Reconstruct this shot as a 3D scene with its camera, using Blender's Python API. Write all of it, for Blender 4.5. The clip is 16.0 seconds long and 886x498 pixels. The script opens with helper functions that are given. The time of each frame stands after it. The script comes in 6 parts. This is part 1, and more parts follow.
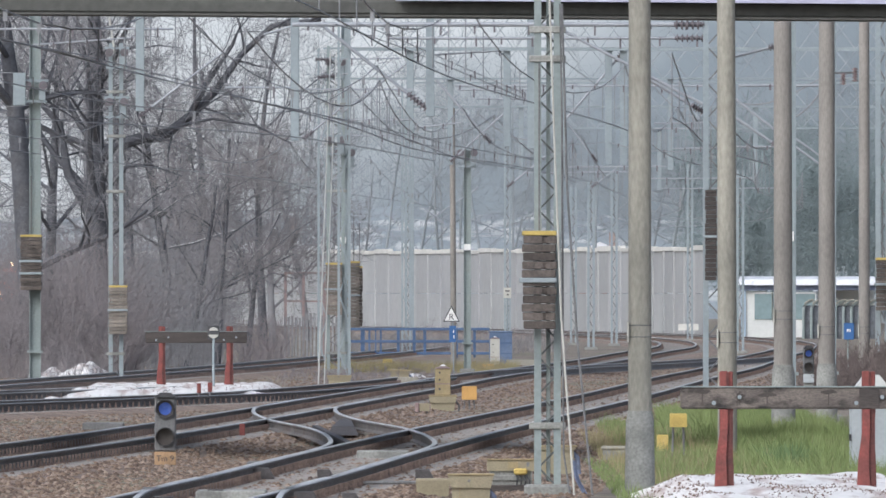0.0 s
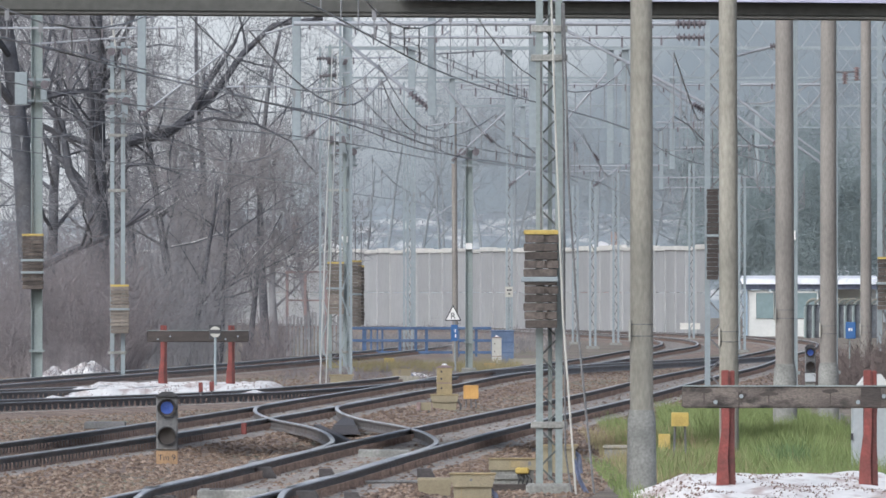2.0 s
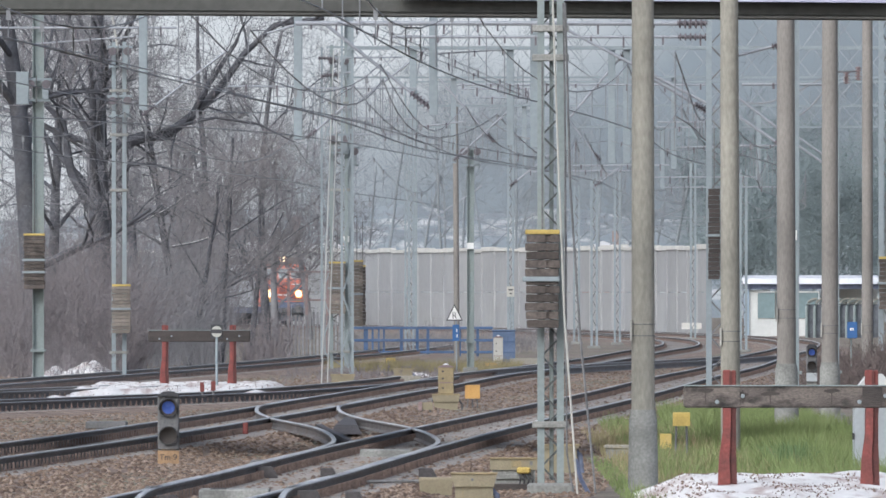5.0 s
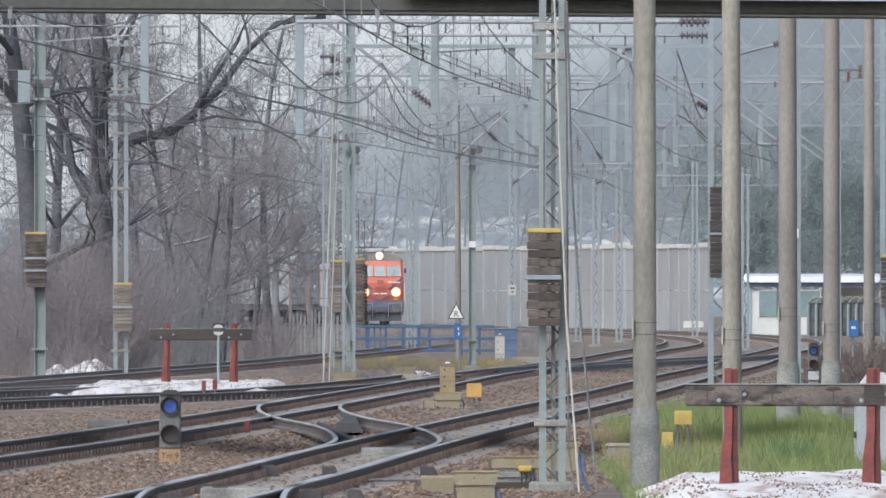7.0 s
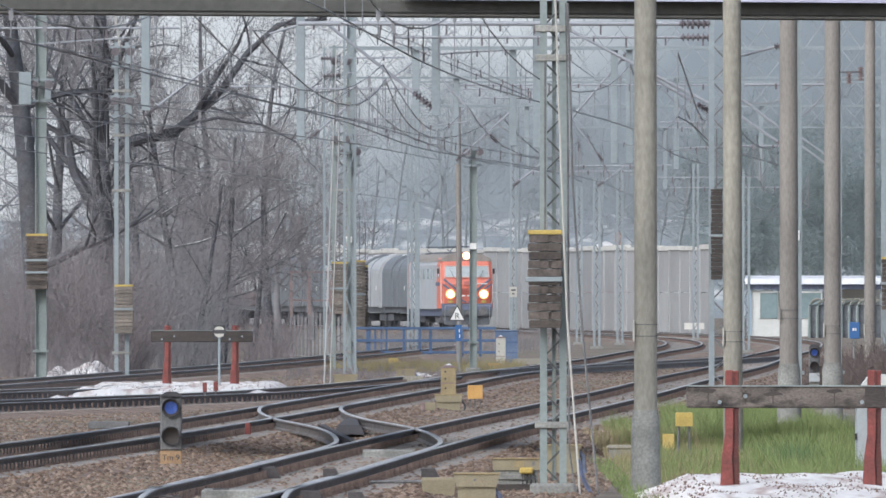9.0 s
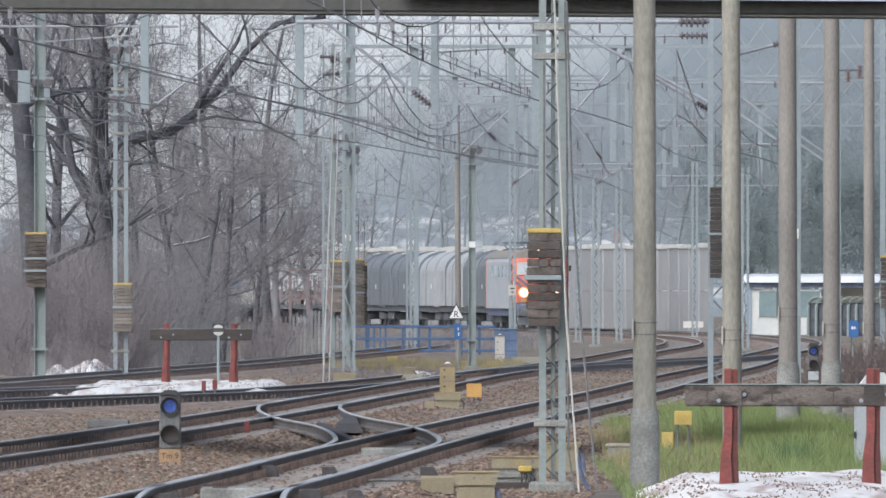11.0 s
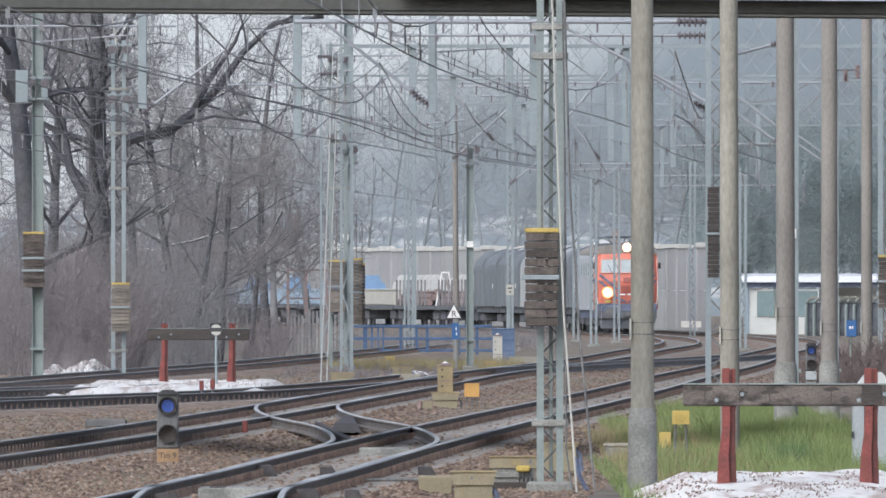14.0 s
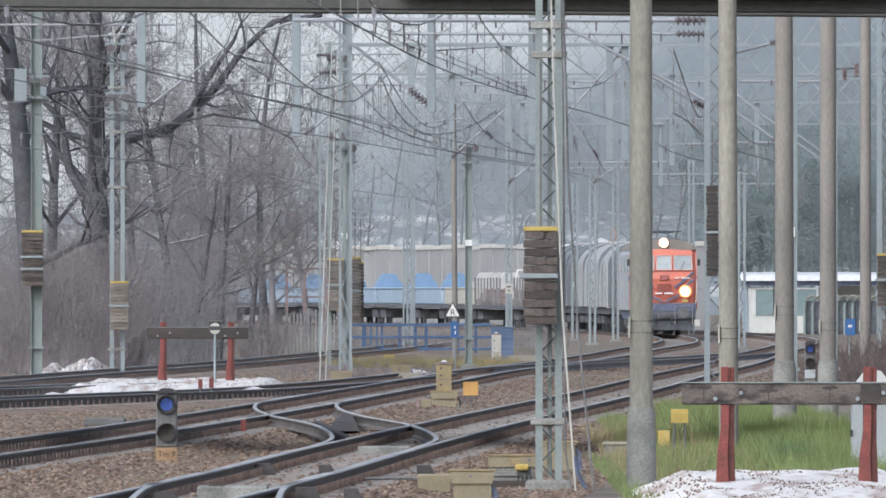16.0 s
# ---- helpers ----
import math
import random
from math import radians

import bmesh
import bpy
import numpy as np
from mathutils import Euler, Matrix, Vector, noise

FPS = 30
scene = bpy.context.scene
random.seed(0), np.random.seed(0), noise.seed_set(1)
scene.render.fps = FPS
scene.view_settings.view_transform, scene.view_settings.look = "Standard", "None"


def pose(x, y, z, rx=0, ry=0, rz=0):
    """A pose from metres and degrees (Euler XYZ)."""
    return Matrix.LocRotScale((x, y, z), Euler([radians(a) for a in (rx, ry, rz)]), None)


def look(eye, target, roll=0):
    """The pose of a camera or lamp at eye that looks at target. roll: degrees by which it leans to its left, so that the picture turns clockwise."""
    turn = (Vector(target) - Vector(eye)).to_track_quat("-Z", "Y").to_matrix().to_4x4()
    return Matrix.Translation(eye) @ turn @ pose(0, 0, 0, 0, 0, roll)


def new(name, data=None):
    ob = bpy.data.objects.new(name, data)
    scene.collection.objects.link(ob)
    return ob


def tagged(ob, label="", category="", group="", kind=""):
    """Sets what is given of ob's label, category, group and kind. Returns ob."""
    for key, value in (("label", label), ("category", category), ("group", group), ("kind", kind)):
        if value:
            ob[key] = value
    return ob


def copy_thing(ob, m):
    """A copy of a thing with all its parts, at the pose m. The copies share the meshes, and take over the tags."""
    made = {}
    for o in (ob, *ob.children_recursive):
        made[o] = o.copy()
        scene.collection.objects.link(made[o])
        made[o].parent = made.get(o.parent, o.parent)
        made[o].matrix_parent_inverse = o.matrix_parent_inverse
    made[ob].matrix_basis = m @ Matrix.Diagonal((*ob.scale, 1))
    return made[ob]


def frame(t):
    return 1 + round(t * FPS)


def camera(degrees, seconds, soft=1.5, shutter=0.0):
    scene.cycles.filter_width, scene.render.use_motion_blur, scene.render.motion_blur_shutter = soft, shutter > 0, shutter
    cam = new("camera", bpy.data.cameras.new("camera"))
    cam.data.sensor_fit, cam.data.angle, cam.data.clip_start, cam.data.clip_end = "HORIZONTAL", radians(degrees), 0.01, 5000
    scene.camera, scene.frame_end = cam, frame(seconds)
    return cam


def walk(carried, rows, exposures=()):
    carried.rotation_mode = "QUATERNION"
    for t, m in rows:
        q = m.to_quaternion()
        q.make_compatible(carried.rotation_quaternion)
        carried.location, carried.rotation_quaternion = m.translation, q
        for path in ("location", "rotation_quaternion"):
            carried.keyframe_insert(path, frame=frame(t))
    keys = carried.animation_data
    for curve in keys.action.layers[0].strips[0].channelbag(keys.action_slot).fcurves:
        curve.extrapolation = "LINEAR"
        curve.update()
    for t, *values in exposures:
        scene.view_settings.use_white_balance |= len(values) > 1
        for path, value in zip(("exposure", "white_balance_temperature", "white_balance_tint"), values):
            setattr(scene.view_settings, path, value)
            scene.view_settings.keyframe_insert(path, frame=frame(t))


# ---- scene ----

# ---- camera: a long lens on a tripod, drifting a little ----
PATH = [
    (0, pose(0, 0, 2.15, 90.1778, 0, -0.0069)),
    (0.5, pose(0, 0, 2.15, 90.1772, 0, -0.0080)),
    (1, pose(0, 0, 2.15, 90.1746, 0, -0.0076)),
    (1.5, pose(0, 0, 2.15, 90.1742, 0, -0.0076)),
    (2, pose(0, 0, 2.15, 90.1742, 0, 0.0000)),
    (2.5, pose(0, 0, 2.15, 90.1746, 0, 0.0032)),
    (3, pose(0, 0, 2.15, 90.1742, 0, 0.0032)),
    (3.5, pose(0, 0, 2.15, 90.1751, 0, 0.0032)),
    (4, pose(0, 0, 2.15, 90.1774, 0, 0.0032)),
    (6.5, pose(0, 0, 2.15, 90.1650, 0, 0.0119)),
    (7, pose(0, 0, 2.15, 90.1666, 0, 0.0128)),
    (7.5, pose(0, 0, 2.15, 90.1666, 0, 0.0147)),
    (8, pose(0, 0, 2.15, 90.1666, 0, 0.0142)),
    (8.5, pose(0, 0, 2.15, 90.1687, 0, 0.0174)),
    (9, pose(0, 0, 2.15, 90.1742, 0, 0.0165)),
    (11.5, pose(0, 0, 2.15, 90.1664, 0, 0.0115)),
    (12, pose(0, 0, 2.15, 90.1662, 0, 0.0096)),
    (12.5, pose(0, 0, 2.15, 90.1636, 0, 0.0055)),
    (13, pose(0, 0, 2.15, 90.1634, 0, 0.0037)),
    (13.5, pose(0, 0, 2.15, 90.1634, 0, 0.0046)),
    (14, pose(0, 0, 2.15, 90.1662, 0, 0.0034)),
    (14.5, pose(0, 0, 2.15, 90.1634, 0, 0.0034)),
    (15, pose(0, 0, 2.15, 90.1636, 0, 0.0002)),
    (15.5, pose(0, 0, 2.15, 90.1636, 0, -0.0007)),
    (16, pose(0, 0, 2.15, 90.1604, 0, -0.0014)),
]
cam = camera(3.592, 16.0, soft=1.6)
walk(cam, PATH, [(0, 0.05, 5800, 9), (16, 0.05, 5800, 9)])

# ---- sky and sun: a bright overcast day ----
world = bpy.data.worlds.new("overcast")
scene.world = world
world.use_nodes = True
wn, wl = world.node_tree.nodes, world.node_tree.links
sky = wn.new("ShaderNodeTexSky")
sky.sky_type, sky.sun_disc = "NISHITA", False
sky.sun_elevation, sky.sun_rotation = radians(38), radians(215)
sky.dust_density, sky.air_density, sky.ozone_density = 6.0, 1.0, 1.0
hsv = wn.new("ShaderNodeHueSaturation")
hsv.inputs["Saturation"].default_value = 0.6
wl.new(sky.outputs[0], hsv.inputs["Color"])
wl.new(hsv.outputs[0], wn["Background"].inputs["Color"])
wn["Background"].inputs["Strength"].default_value = 0.15
sun = new("sun", bpy.data.lights.new("sun", "SUN"))
sun.data.energy, sun.data.angle, sun.data.color = 1.1, radians(60), (1.0, 0.985, 0.97)
sun.matrix_world = look((0, 0, 60), (35, 50, 0))


# ---- materials ----
def mat(name, color, rough=0.8, metal=0.0, vary=0.25, scale=6.0, fine=60.0, bump=0.3, stain=None, stain_amount=0.4, stain_scale=1.5, rand=0.0, glow=0.0, stretch=(1, 1, 1)):
    """A surface with coarse stains, fine grain and relief, in metres."""
    m = bpy.data.materials.new(name)
    m.use_nodes = True
    n, l = m.node_tree.nodes, m.node_tree.links
    b = n["Principled BSDF"]
    b.inputs["Metallic"].default_value = metal
    co = n.new("ShaderNodeTexCoord")
    mp = n.new("ShaderNodeMapping")
    mp.inputs["Scale"].default_value = stretch
    l.new(co.outputs["Object"], mp.inputs["Vector"])

    def nz(sc, detail):
        t = n.new("ShaderNodeTexNoise")
        t.inputs["Scale"].default_value, t.inputs["Detail"].default_value = sc, detail
        l.new(mp.outputs[0], t.inputs["Vector"])
        return t.outputs["Fac"]

    coarse, grain = nz(scale, 5), nz(fine, 3)

    def ramp(src, lo, hi, a, c):
        r = n.new("ShaderNodeMapRange")
        r.inputs[1].default_value, r.inputs[2].default_value, r.inputs[3].default_value, r.inputs[4].default_value = lo, hi, a, c
        l.new(src, r.inputs[0])
        return r.outputs[0]

    def mul(a, c):
        x = n.new("ShaderNodeMath")
        x.operation = "MULTIPLY"
        l.new(a, x.inputs[0])
        l.new(c, x.inputs[1])
        return x.outputs[0]

    v = mul(ramp(coarse, 0.3, 0.7, 1 - vary, 1 + vary), ramp(grain, 0.3, 0.7, 1 - vary * 0.7, 1 + vary * 0.7))
    if rand:
        oi = n.new("ShaderNodeObjectInfo")
        v = mul(v, ramp(oi.outputs["Random"], 0, 1, 1 - rand, 1 + rand))
    mx = n.new("ShaderNodeMix")
    mx.data_type = "RGBA"
    mx.inputs[6].default_value = (*color, 1)
    mx.inputs[7].default_value = (*(stain or color), 1)
    l.new(ramp(nz(stain_scale, 6), 0.5, 0.66, 0, stain_amount), mx.inputs[0])
    hs = n.new("ShaderNodeHueSaturation")
    l.new(mx.outputs[2], hs.inputs["Color"])
    l.new(v, hs.inputs["Value"])
    l.new(hs.outputs[0], b.inputs["Base Color"])
    l.new(ramp(coarse, 0.3, 0.7, max(0.05, rough - 0.12), min(1, rough + 0.12)), b.inputs["Roughness"])
    if bump:
        bp = n.new("ShaderNodeBump")
        bp.inputs["Strength"].default_value, bp.inputs["Distance"].default_value = bump, 0.02
        l.new(grain, bp.inputs["Height"])
        l.new(bp.outputs[0], b.inputs["Normal"])
    if glow:
        b.inputs["Emission Color"].default_value = (*color, 1)
        b.inputs["Emission Strength"].default_value = glow
    return m


M_ground = mat("earth_and_dead_grass", (0.195, 0.16, 0.13), 0.95, vary=0.4, scale=0.35, fine=9, bump=0.6, stain=(0.13, 0.14, 0.07), stain_scale=0.12, stain_amount=0.6)
M_ballast = mat("brown_ballast", (0.225, 0.17, 0.135), 0.95, vary=0.45, scale=2.0, fine=22, bump=1.0, stain=(0.12, 0.09, 0.075), stain_scale=0.3)
M_rail = mat("rusty_rail_side", (0.155, 0.14, 0.132), 0.75, 0.1, vary=0.35, scale=1.5, fine=30, stain=(0.12, 0.075, 0.05), stain_scale=0.8)
M_railtop = mat("worn_rail_top", (0.50, 0.50, 0.50), 0.5, 0.35, vary=0.2, scale=0.6, fine=20, bump=0.05)
M_clip = mat("rusty_fastening", (0.17, 0.125, 0.105), 0.85, 0.1, vary=0.4, scale=3.0, fine=40)
M_sleeper = mat("weathered_concrete_sleeper", (0.235, 0.218, 0.205), 0.9, vary=0.25, scale=2.5, fine=30, stain=(0.2, 0.17, 0.14), stain_scale=0.9, rand=0.15)
M_concrete = mat("weathered_concrete", (0.31, 0.295, 0.25), 0.92, vary=0.22, scale=1.6, fine=28, bump=0.45, stain=(0.20, 0.185, 0.155), stain_scale=0.9, stain_amount=0.5, stretch=(1, 1, 0.35))
M_conc_dark = mat("damp_concrete", (0.27, 0.27, 0.25), 0.92, vary=0.3, scale=3.0, fine=30, stain=(0.15, 0.15, 0.14), stain_scale=2.2, stain_amount=0.7)
M_conc_brown = mat("brownish_concrete", (0.26, 0.24, 0.218), 0.92, vary=0.18, scale=1.6, fine=35, stain=(0.19, 0.165, 0.15), stain_scale=0.8, stretch=(1, 1, 0.3))
M_galv = mat("painted_grey_green_steel", (0.25, 0.29, 0.285), 0.6, 0.1, vary=0.12, scale=1.2, fine=20, bump=0.1, stain=(0.24, 0.25, 0.22), stain_scale=1.2)
M_galv_l = mat("pale_galvanised_steel", (0.27, 0.31, 0.325), 0.6, 0.1, vary=0.1, scale=1.0, fine=12, bump=0.08, stain=(0.23, 0.255, 0.26))
M_darksteel = mat("dark_weathered_steel", (0.16, 0.16, 0.16), 0.75, 0.1, vary=0.3, scale=3, fine=30)
M_weight = mat("cast_concrete_weight", (0.095, 0.08, 0.07), 0.95, vary=0.4, scale=3.5, fine=26, bump=0.5, stain=(0.15, 0.125, 0.11), stain_scale=5, rand=0.3)
M_weight_l = mat("pale_concrete_weight", (0.20, 0.175, 0.15), 0.95, vary=0.3, scale=3.5, fine=26, bump=0.5, rand=0.22)
M_yellow = mat("faded_yellow_paint", (0.50, 0.37, 0.10), 0.6, vary=0.18, scale=4, fine=40, stain=(0.42, 0.33, 0.16), stain_scale=4)
M_amber = mat("amber_yellow_paint", (0.52, 0.30, 0.09), 0.6, vary=0.15, scale=4, fine=40, stain=(0.45, 0.28, 0.1), stain_scale=4)
M_cream = mat("dirty_cream_paint", (0.28, 0.243, 0.16), 0.65, vary=0.14, scale=4, fine=40, stain=(0.24, 0.20, 0.136), stain_scale=3, stain_amount=0.6)
M_ochre = mat("dirty_ochre_paint", (0.30, 0.24, 0.133), 0.65, vary=0.16, scale=4, fine=40, stain=(0.28, 0.22, 0.12), stain_scale=3)
M_white = mat("white_paint", (0.78, 0.78, 0.76), 0.6, vary=0.08, scale=3, fine=30, stain=(0.6, 0.6, 0.57))
M_black = mat("black_paint", (0.05, 0.05, 0.053), 0.6, vary=0.2, scale=4, fine=40)
M_red = mat("faded_red_paint", (0.20, 0.055, 0.046), 0.7, vary=0.25, scale=5, fine=30, stain=(0.09, 0.04, 0.035), stain_scale=7)
M_wood = mat("weathered_timber", (0.14, 0.12, 0.105), 0.9, vary=0.35, scale=3, fine=40, bump=0.6, stain=(0.03, 0.027, 0.025), stain_scale=4.5, stain_amount=0.95, stretch=(0.8, 1, 1.6))
M_darkwood = mat("tarred_timber", (0.065, 0.055, 0.05), 0.9, vary=0.3, scale=3, fine=40, bump=0.6, stretch=(0.35, 1, 2.2))
M_snow = mat("old_snow", (0.73, 0.71, 0.69), 0.8, vary=0.1, scale=3, fine=11, bump=0.25, stain=(0.36, 0.27, 0.24), stain_scale=3.4, stain_amount=0.85, stretch=(1, 0.1, 1))
M_blue = mat("blue_railing_paint", (0.065, 0.115, 0.22), 0.6, vary=0.2, scale=2, fine=20, stain=(0.12, 0.15, 0.22))
M_bluebox = mat("faded_blue_box", (0.11, 0.16, 0.26), 0.65, vary=0.2, scale=2, fine=20, stain=(0.16, 0.19, 0.24))
M_bluesign = mat("blue_sign", (0.04, 0.12, 0.30), 0.5, vary=0.1, scale=3, fine=30)
M_wall = mat("grey_noise_barrier", (0.355, 0.36, 0.36), 0.85, vary=0.07, scale=0.25, fine=2.0, bump=0.2, stain=(0.31, 0.315, 0.315), stain_scale=0.2, rand=0.06)
M_wallcap = mat("snowy_barrier_cap", (0.60, 0.59, 0.55), 0.85, vary=0.1, scale=0.4, fine=3)
M_bark = mat("grey_brown_bark", (0.098, 0.10, 0.112), 0.95, vary=0.25, scale=2, fine=12, bump=0.4, stain=(0.12, 0.112, 0.108))
# twig brown, lightened and greyed to carry haze
M_twig = mat("hazed_brown_twigs", (0.215, 0.212, 0.222), 0.95, vary=0.2, scale=0.4, fine=3, bump=0.0, stain=(0.24, 0.215, 0.21), stain_scale=0.2)
M_shrub = mat("reddish_brown_brush", (0.20, 0.183, 0.188), 0.95, vary=0.25, scale=0.5, fine=4, bump=0.0, stain=(0.27, 0.225, 0.205), stain_scale=0.3)
# paler copy of the brush colour with haze put in
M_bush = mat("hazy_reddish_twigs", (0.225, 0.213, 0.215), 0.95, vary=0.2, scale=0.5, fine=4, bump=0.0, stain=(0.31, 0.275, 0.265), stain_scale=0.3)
# far branches and conifers: distance haze is mixed into both base colours
M_fartwig = mat("haze_grey_far_branches", (0.262, 0.285, 0.298), 0.95, vary=0.12, scale=0.1, fine=1, bump=0.0)
M_pine = mat("hazed_blue_green_conifer", (0.215, 0.26, 0.265), 0.95, vary=0.2, scale=0.3, fine=3, bump=0.0)
M_grass = mat("spring_grass", (0.165, 0.215, 0.075), 0.8, vary=0.35, scale=1.2, fine=12, bump=0.0, stain=(0.21, 0.215, 0.10), stain_scale=0.6)
M_darkgrass = mat("dark_green_grass", (0.10, 0.155, 0.062), 0.8, vary=0.35, scale=1.2, fine=12, bump=0.0)
M_drygrass = mat("dry_grass", (0.27, 0.23, 0.13), 0.9, vary=0.3, scale=1.2, fine=12, bump=0.0, stain=(0.17, 0.2, 0.08), stain_scale=0.5)
M_insul = mat("dark_glazed_insulator", (0.135, 0.12, 0.13), 0.35, vary=0.2, scale=5, fine=30, bump=0.0)
M_wire = mat("dark_copper_wire", (0.25, 0.255, 0.265), 0.6, 0.1, vary=0.1, scale=1, fine=10, bump=0.0)
M_cable_l = mat("pale_cable", (0.45, 0.44, 0.40), 0.6, vary=0.1, scale=1, fine=10, bump=0.0)
M_bridge = mat("dark_bridge_girder", (0.10, 0.10, 0.092), 0.95, vary=0.2, scale=0.6, fine=8, stain=(0.075, 0.075, 0.07), stain_scale=0.5)
M_parapet = mat("pale_violet_parapet", (0.45, 0.44, 0.58), 0.7, vary=0.1, scale=0.6, fine=8)
M_lampblue = mat("lit_blue_lens", (0.07, 0.13, 0.45), 0.25, vary=0.0, bump=0.0, glow=0.2)
M_lens = mat("unlit_lens", (0.10, 0.09, 0.085), 0.15, vary=0.1, bump=0.0)
M_headlight = mat("lit_headlight", (1.0, 0.72, 0.42), 0.2, vary=0.0, bump=0.0, glow=3.2)
# emissive orange standing in for the halo around the headlights
M_headglow = mat("painted_headlight_halo", (1.0, 0.42, 0.16), 0.3, vary=0.0, bump=0.0, glow=0.75)
# train paints are lifted and greyed so that their colours carry the haze
M_loco = mat("orange_red_loco_paint", (0.62, 0.19, 0.13), 0.5, vary=0.12, scale=1.0, fine=14, bump=0.05, stain=(0.52, 0.165, 0.12), stain_scale=1.2)
M_locogrey = mat("pale_grey_loco_paint", (0.42, 0.445, 0.475), 0.55, vary=0.12, scale=1.0, fine=14, bump=0.05, stain=(0.34, 0.34, 0.34))
M_locodark = mat("dark_blue_underframe", (0.125, 0.145, 0.21), 0.7, vary=0.3, scale=2, fine=14)
M_under = mat("grimy_running_gear", (0.125, 0.135, 0.15), 0.9, vary=0.3, scale=2, fine=14)
M_glass = mat("cab_window_glass", (0.36, 0.40, 0.41), 0.12, vary=0.1, scale=1, fine=5, bump=0.0)
M_hood = mat("dark_grey_wagon_hood", (0.165, 0.182, 0.20), 0.6, vary=0.12, scale=0.8, fine=8, bump=0.1, stain=(0.21, 0.225, 0.24), stain_scale=0.7)
M_hoodpale = mat("pale_grey_wagon_hood", (0.40, 0.415, 0.425), 0.6, vary=0.12, scale=0.8, fine=8, bump=0.1, stain=(0.26, 0.28, 0.30), stain_scale=0.7)
M_crateblue = mat("pale_blue_load_wrap", (0.33, 0.42, 0.52), 0.7, vary=0.1, scale=0.8, fine=8)
M_cratepeak = mat("blue_load_cab", (0.20, 0.31, 0.47), 0.6, vary=0.1, scale=0.8, fine=8)
M_cratewhite = mat("white_load", (0.50, 0.51, 0.50), 0.7, vary=0.1, scale=0.8, fine=8)
M_cratecream = mat("cream_load", (0.48, 0.47, 0.42), 0.7, vary=0.1, scale=0.8, fine=8)
M_hut = mat("white_hut_cladding", (0.60, 0.61, 0.59), 0.6, vary=0.06, scale=0.8, fine=6, bump=0.05)
M_hutdark = mat("blue_grey_hut_glazing", (0.22, 0.29, 0.30), 0.2, vary=0.1, scale=0.5, fine=4, bump=0.0)
M_roof = mat("white_ribbed_roof", (0.68, 0.69, 0.71), 0.5, vary=0.05, scale=0.8, fine=6, bump=0.05)
M_cabinet = mat("light_grey_cabinet", (0.40, 0.43, 0.44), 0.6, vary=0.08, scale=2, fine=20, bump=0.05, stain=(0.38, 0.41, 0.42))
M_fence = mat("pale_paling_fence", (0.205, 0.205, 0.21), 0.9, vary=0.2, scale=1, fine=8, rand=0.2)
# copy of the post red with shade mixed into the colour
M_reddark = mat("shaded_dark_red_paint", (0.11, 0.035, 0.03), 0.75, vary=0.3, scale=5, fine=30, stain=(0.06, 0.03, 0.027), stain_scale=7)
M_plate = mat("faded_brown_yellow_plate", (0.33, 0.215, 0.12), 0.7, vary=0.2, scale=4, fine=40)
M_arm = mat("pale_weathered_tube", (0.325, 0.34, 0.365), 0.55, 0.1, vary=0.1, scale=1.0, fine=12, bump=0.05, stain=(0.33, 0.34, 0.36))
M_bracing = mat("thin_grey_bracing_steel", (0.31, 0.335, 0.355), 0.7, vary=0.1, scale=1.0, fine=12, bump=0.0)
M_lacing = mat("grey_green_lacing_bar", (0.085, 0.092, 0.09), 0.7, vary=0.2, scale=3, fine=30, bump=0.0)
M_frog = mat("dark_cast_steel", (0.075, 0.068, 0.068), 0.7, 0.1, vary=0.3, scale=3, fine=30)
M_locorim = mat("pale_pink_loco_edge", (0.62, 0.36, 0.31), 0.5, vary=0.1, scale=1.0, fine=14, bump=0.0)
M_locodeep = mat("deep_red_loco_grille", (0.40, 0.14, 0.12), 0.6, vary=0.1, scale=1.0, fine=14, bump=0.0)
M_scrub = mat("dark_brown_scrub", (0.125, 0.10, 0.092), 0.95, vary=0.25, scale=0.5, fine=4, bump=0.0)
# rail colour for the farther tracks, paled and greyed to include haze
M_railfar = mat("haze_grey_rail", (0.235, 0.225, 0.22), 0.75, 0.1, vary=0.25, scale=1.5, fine=30, stain=(0.19, 0.16, 0.14), stain_scale=0.8)
M_rust = mat("brown_fence_post", (0.25, 0.185, 0.175), 0.85, vary=0.2, scale=2, fine=12)
M_roofsnow = mat("snowy_roof", (0.66, 0.67, 0.69), 0.9, vary=0.15, scale=0.3, fine=2)
M_brick = mat("brick_house", (0.32, 0.24, 0.22), 0.9, vary=0.12, scale=0.5, fine=4)


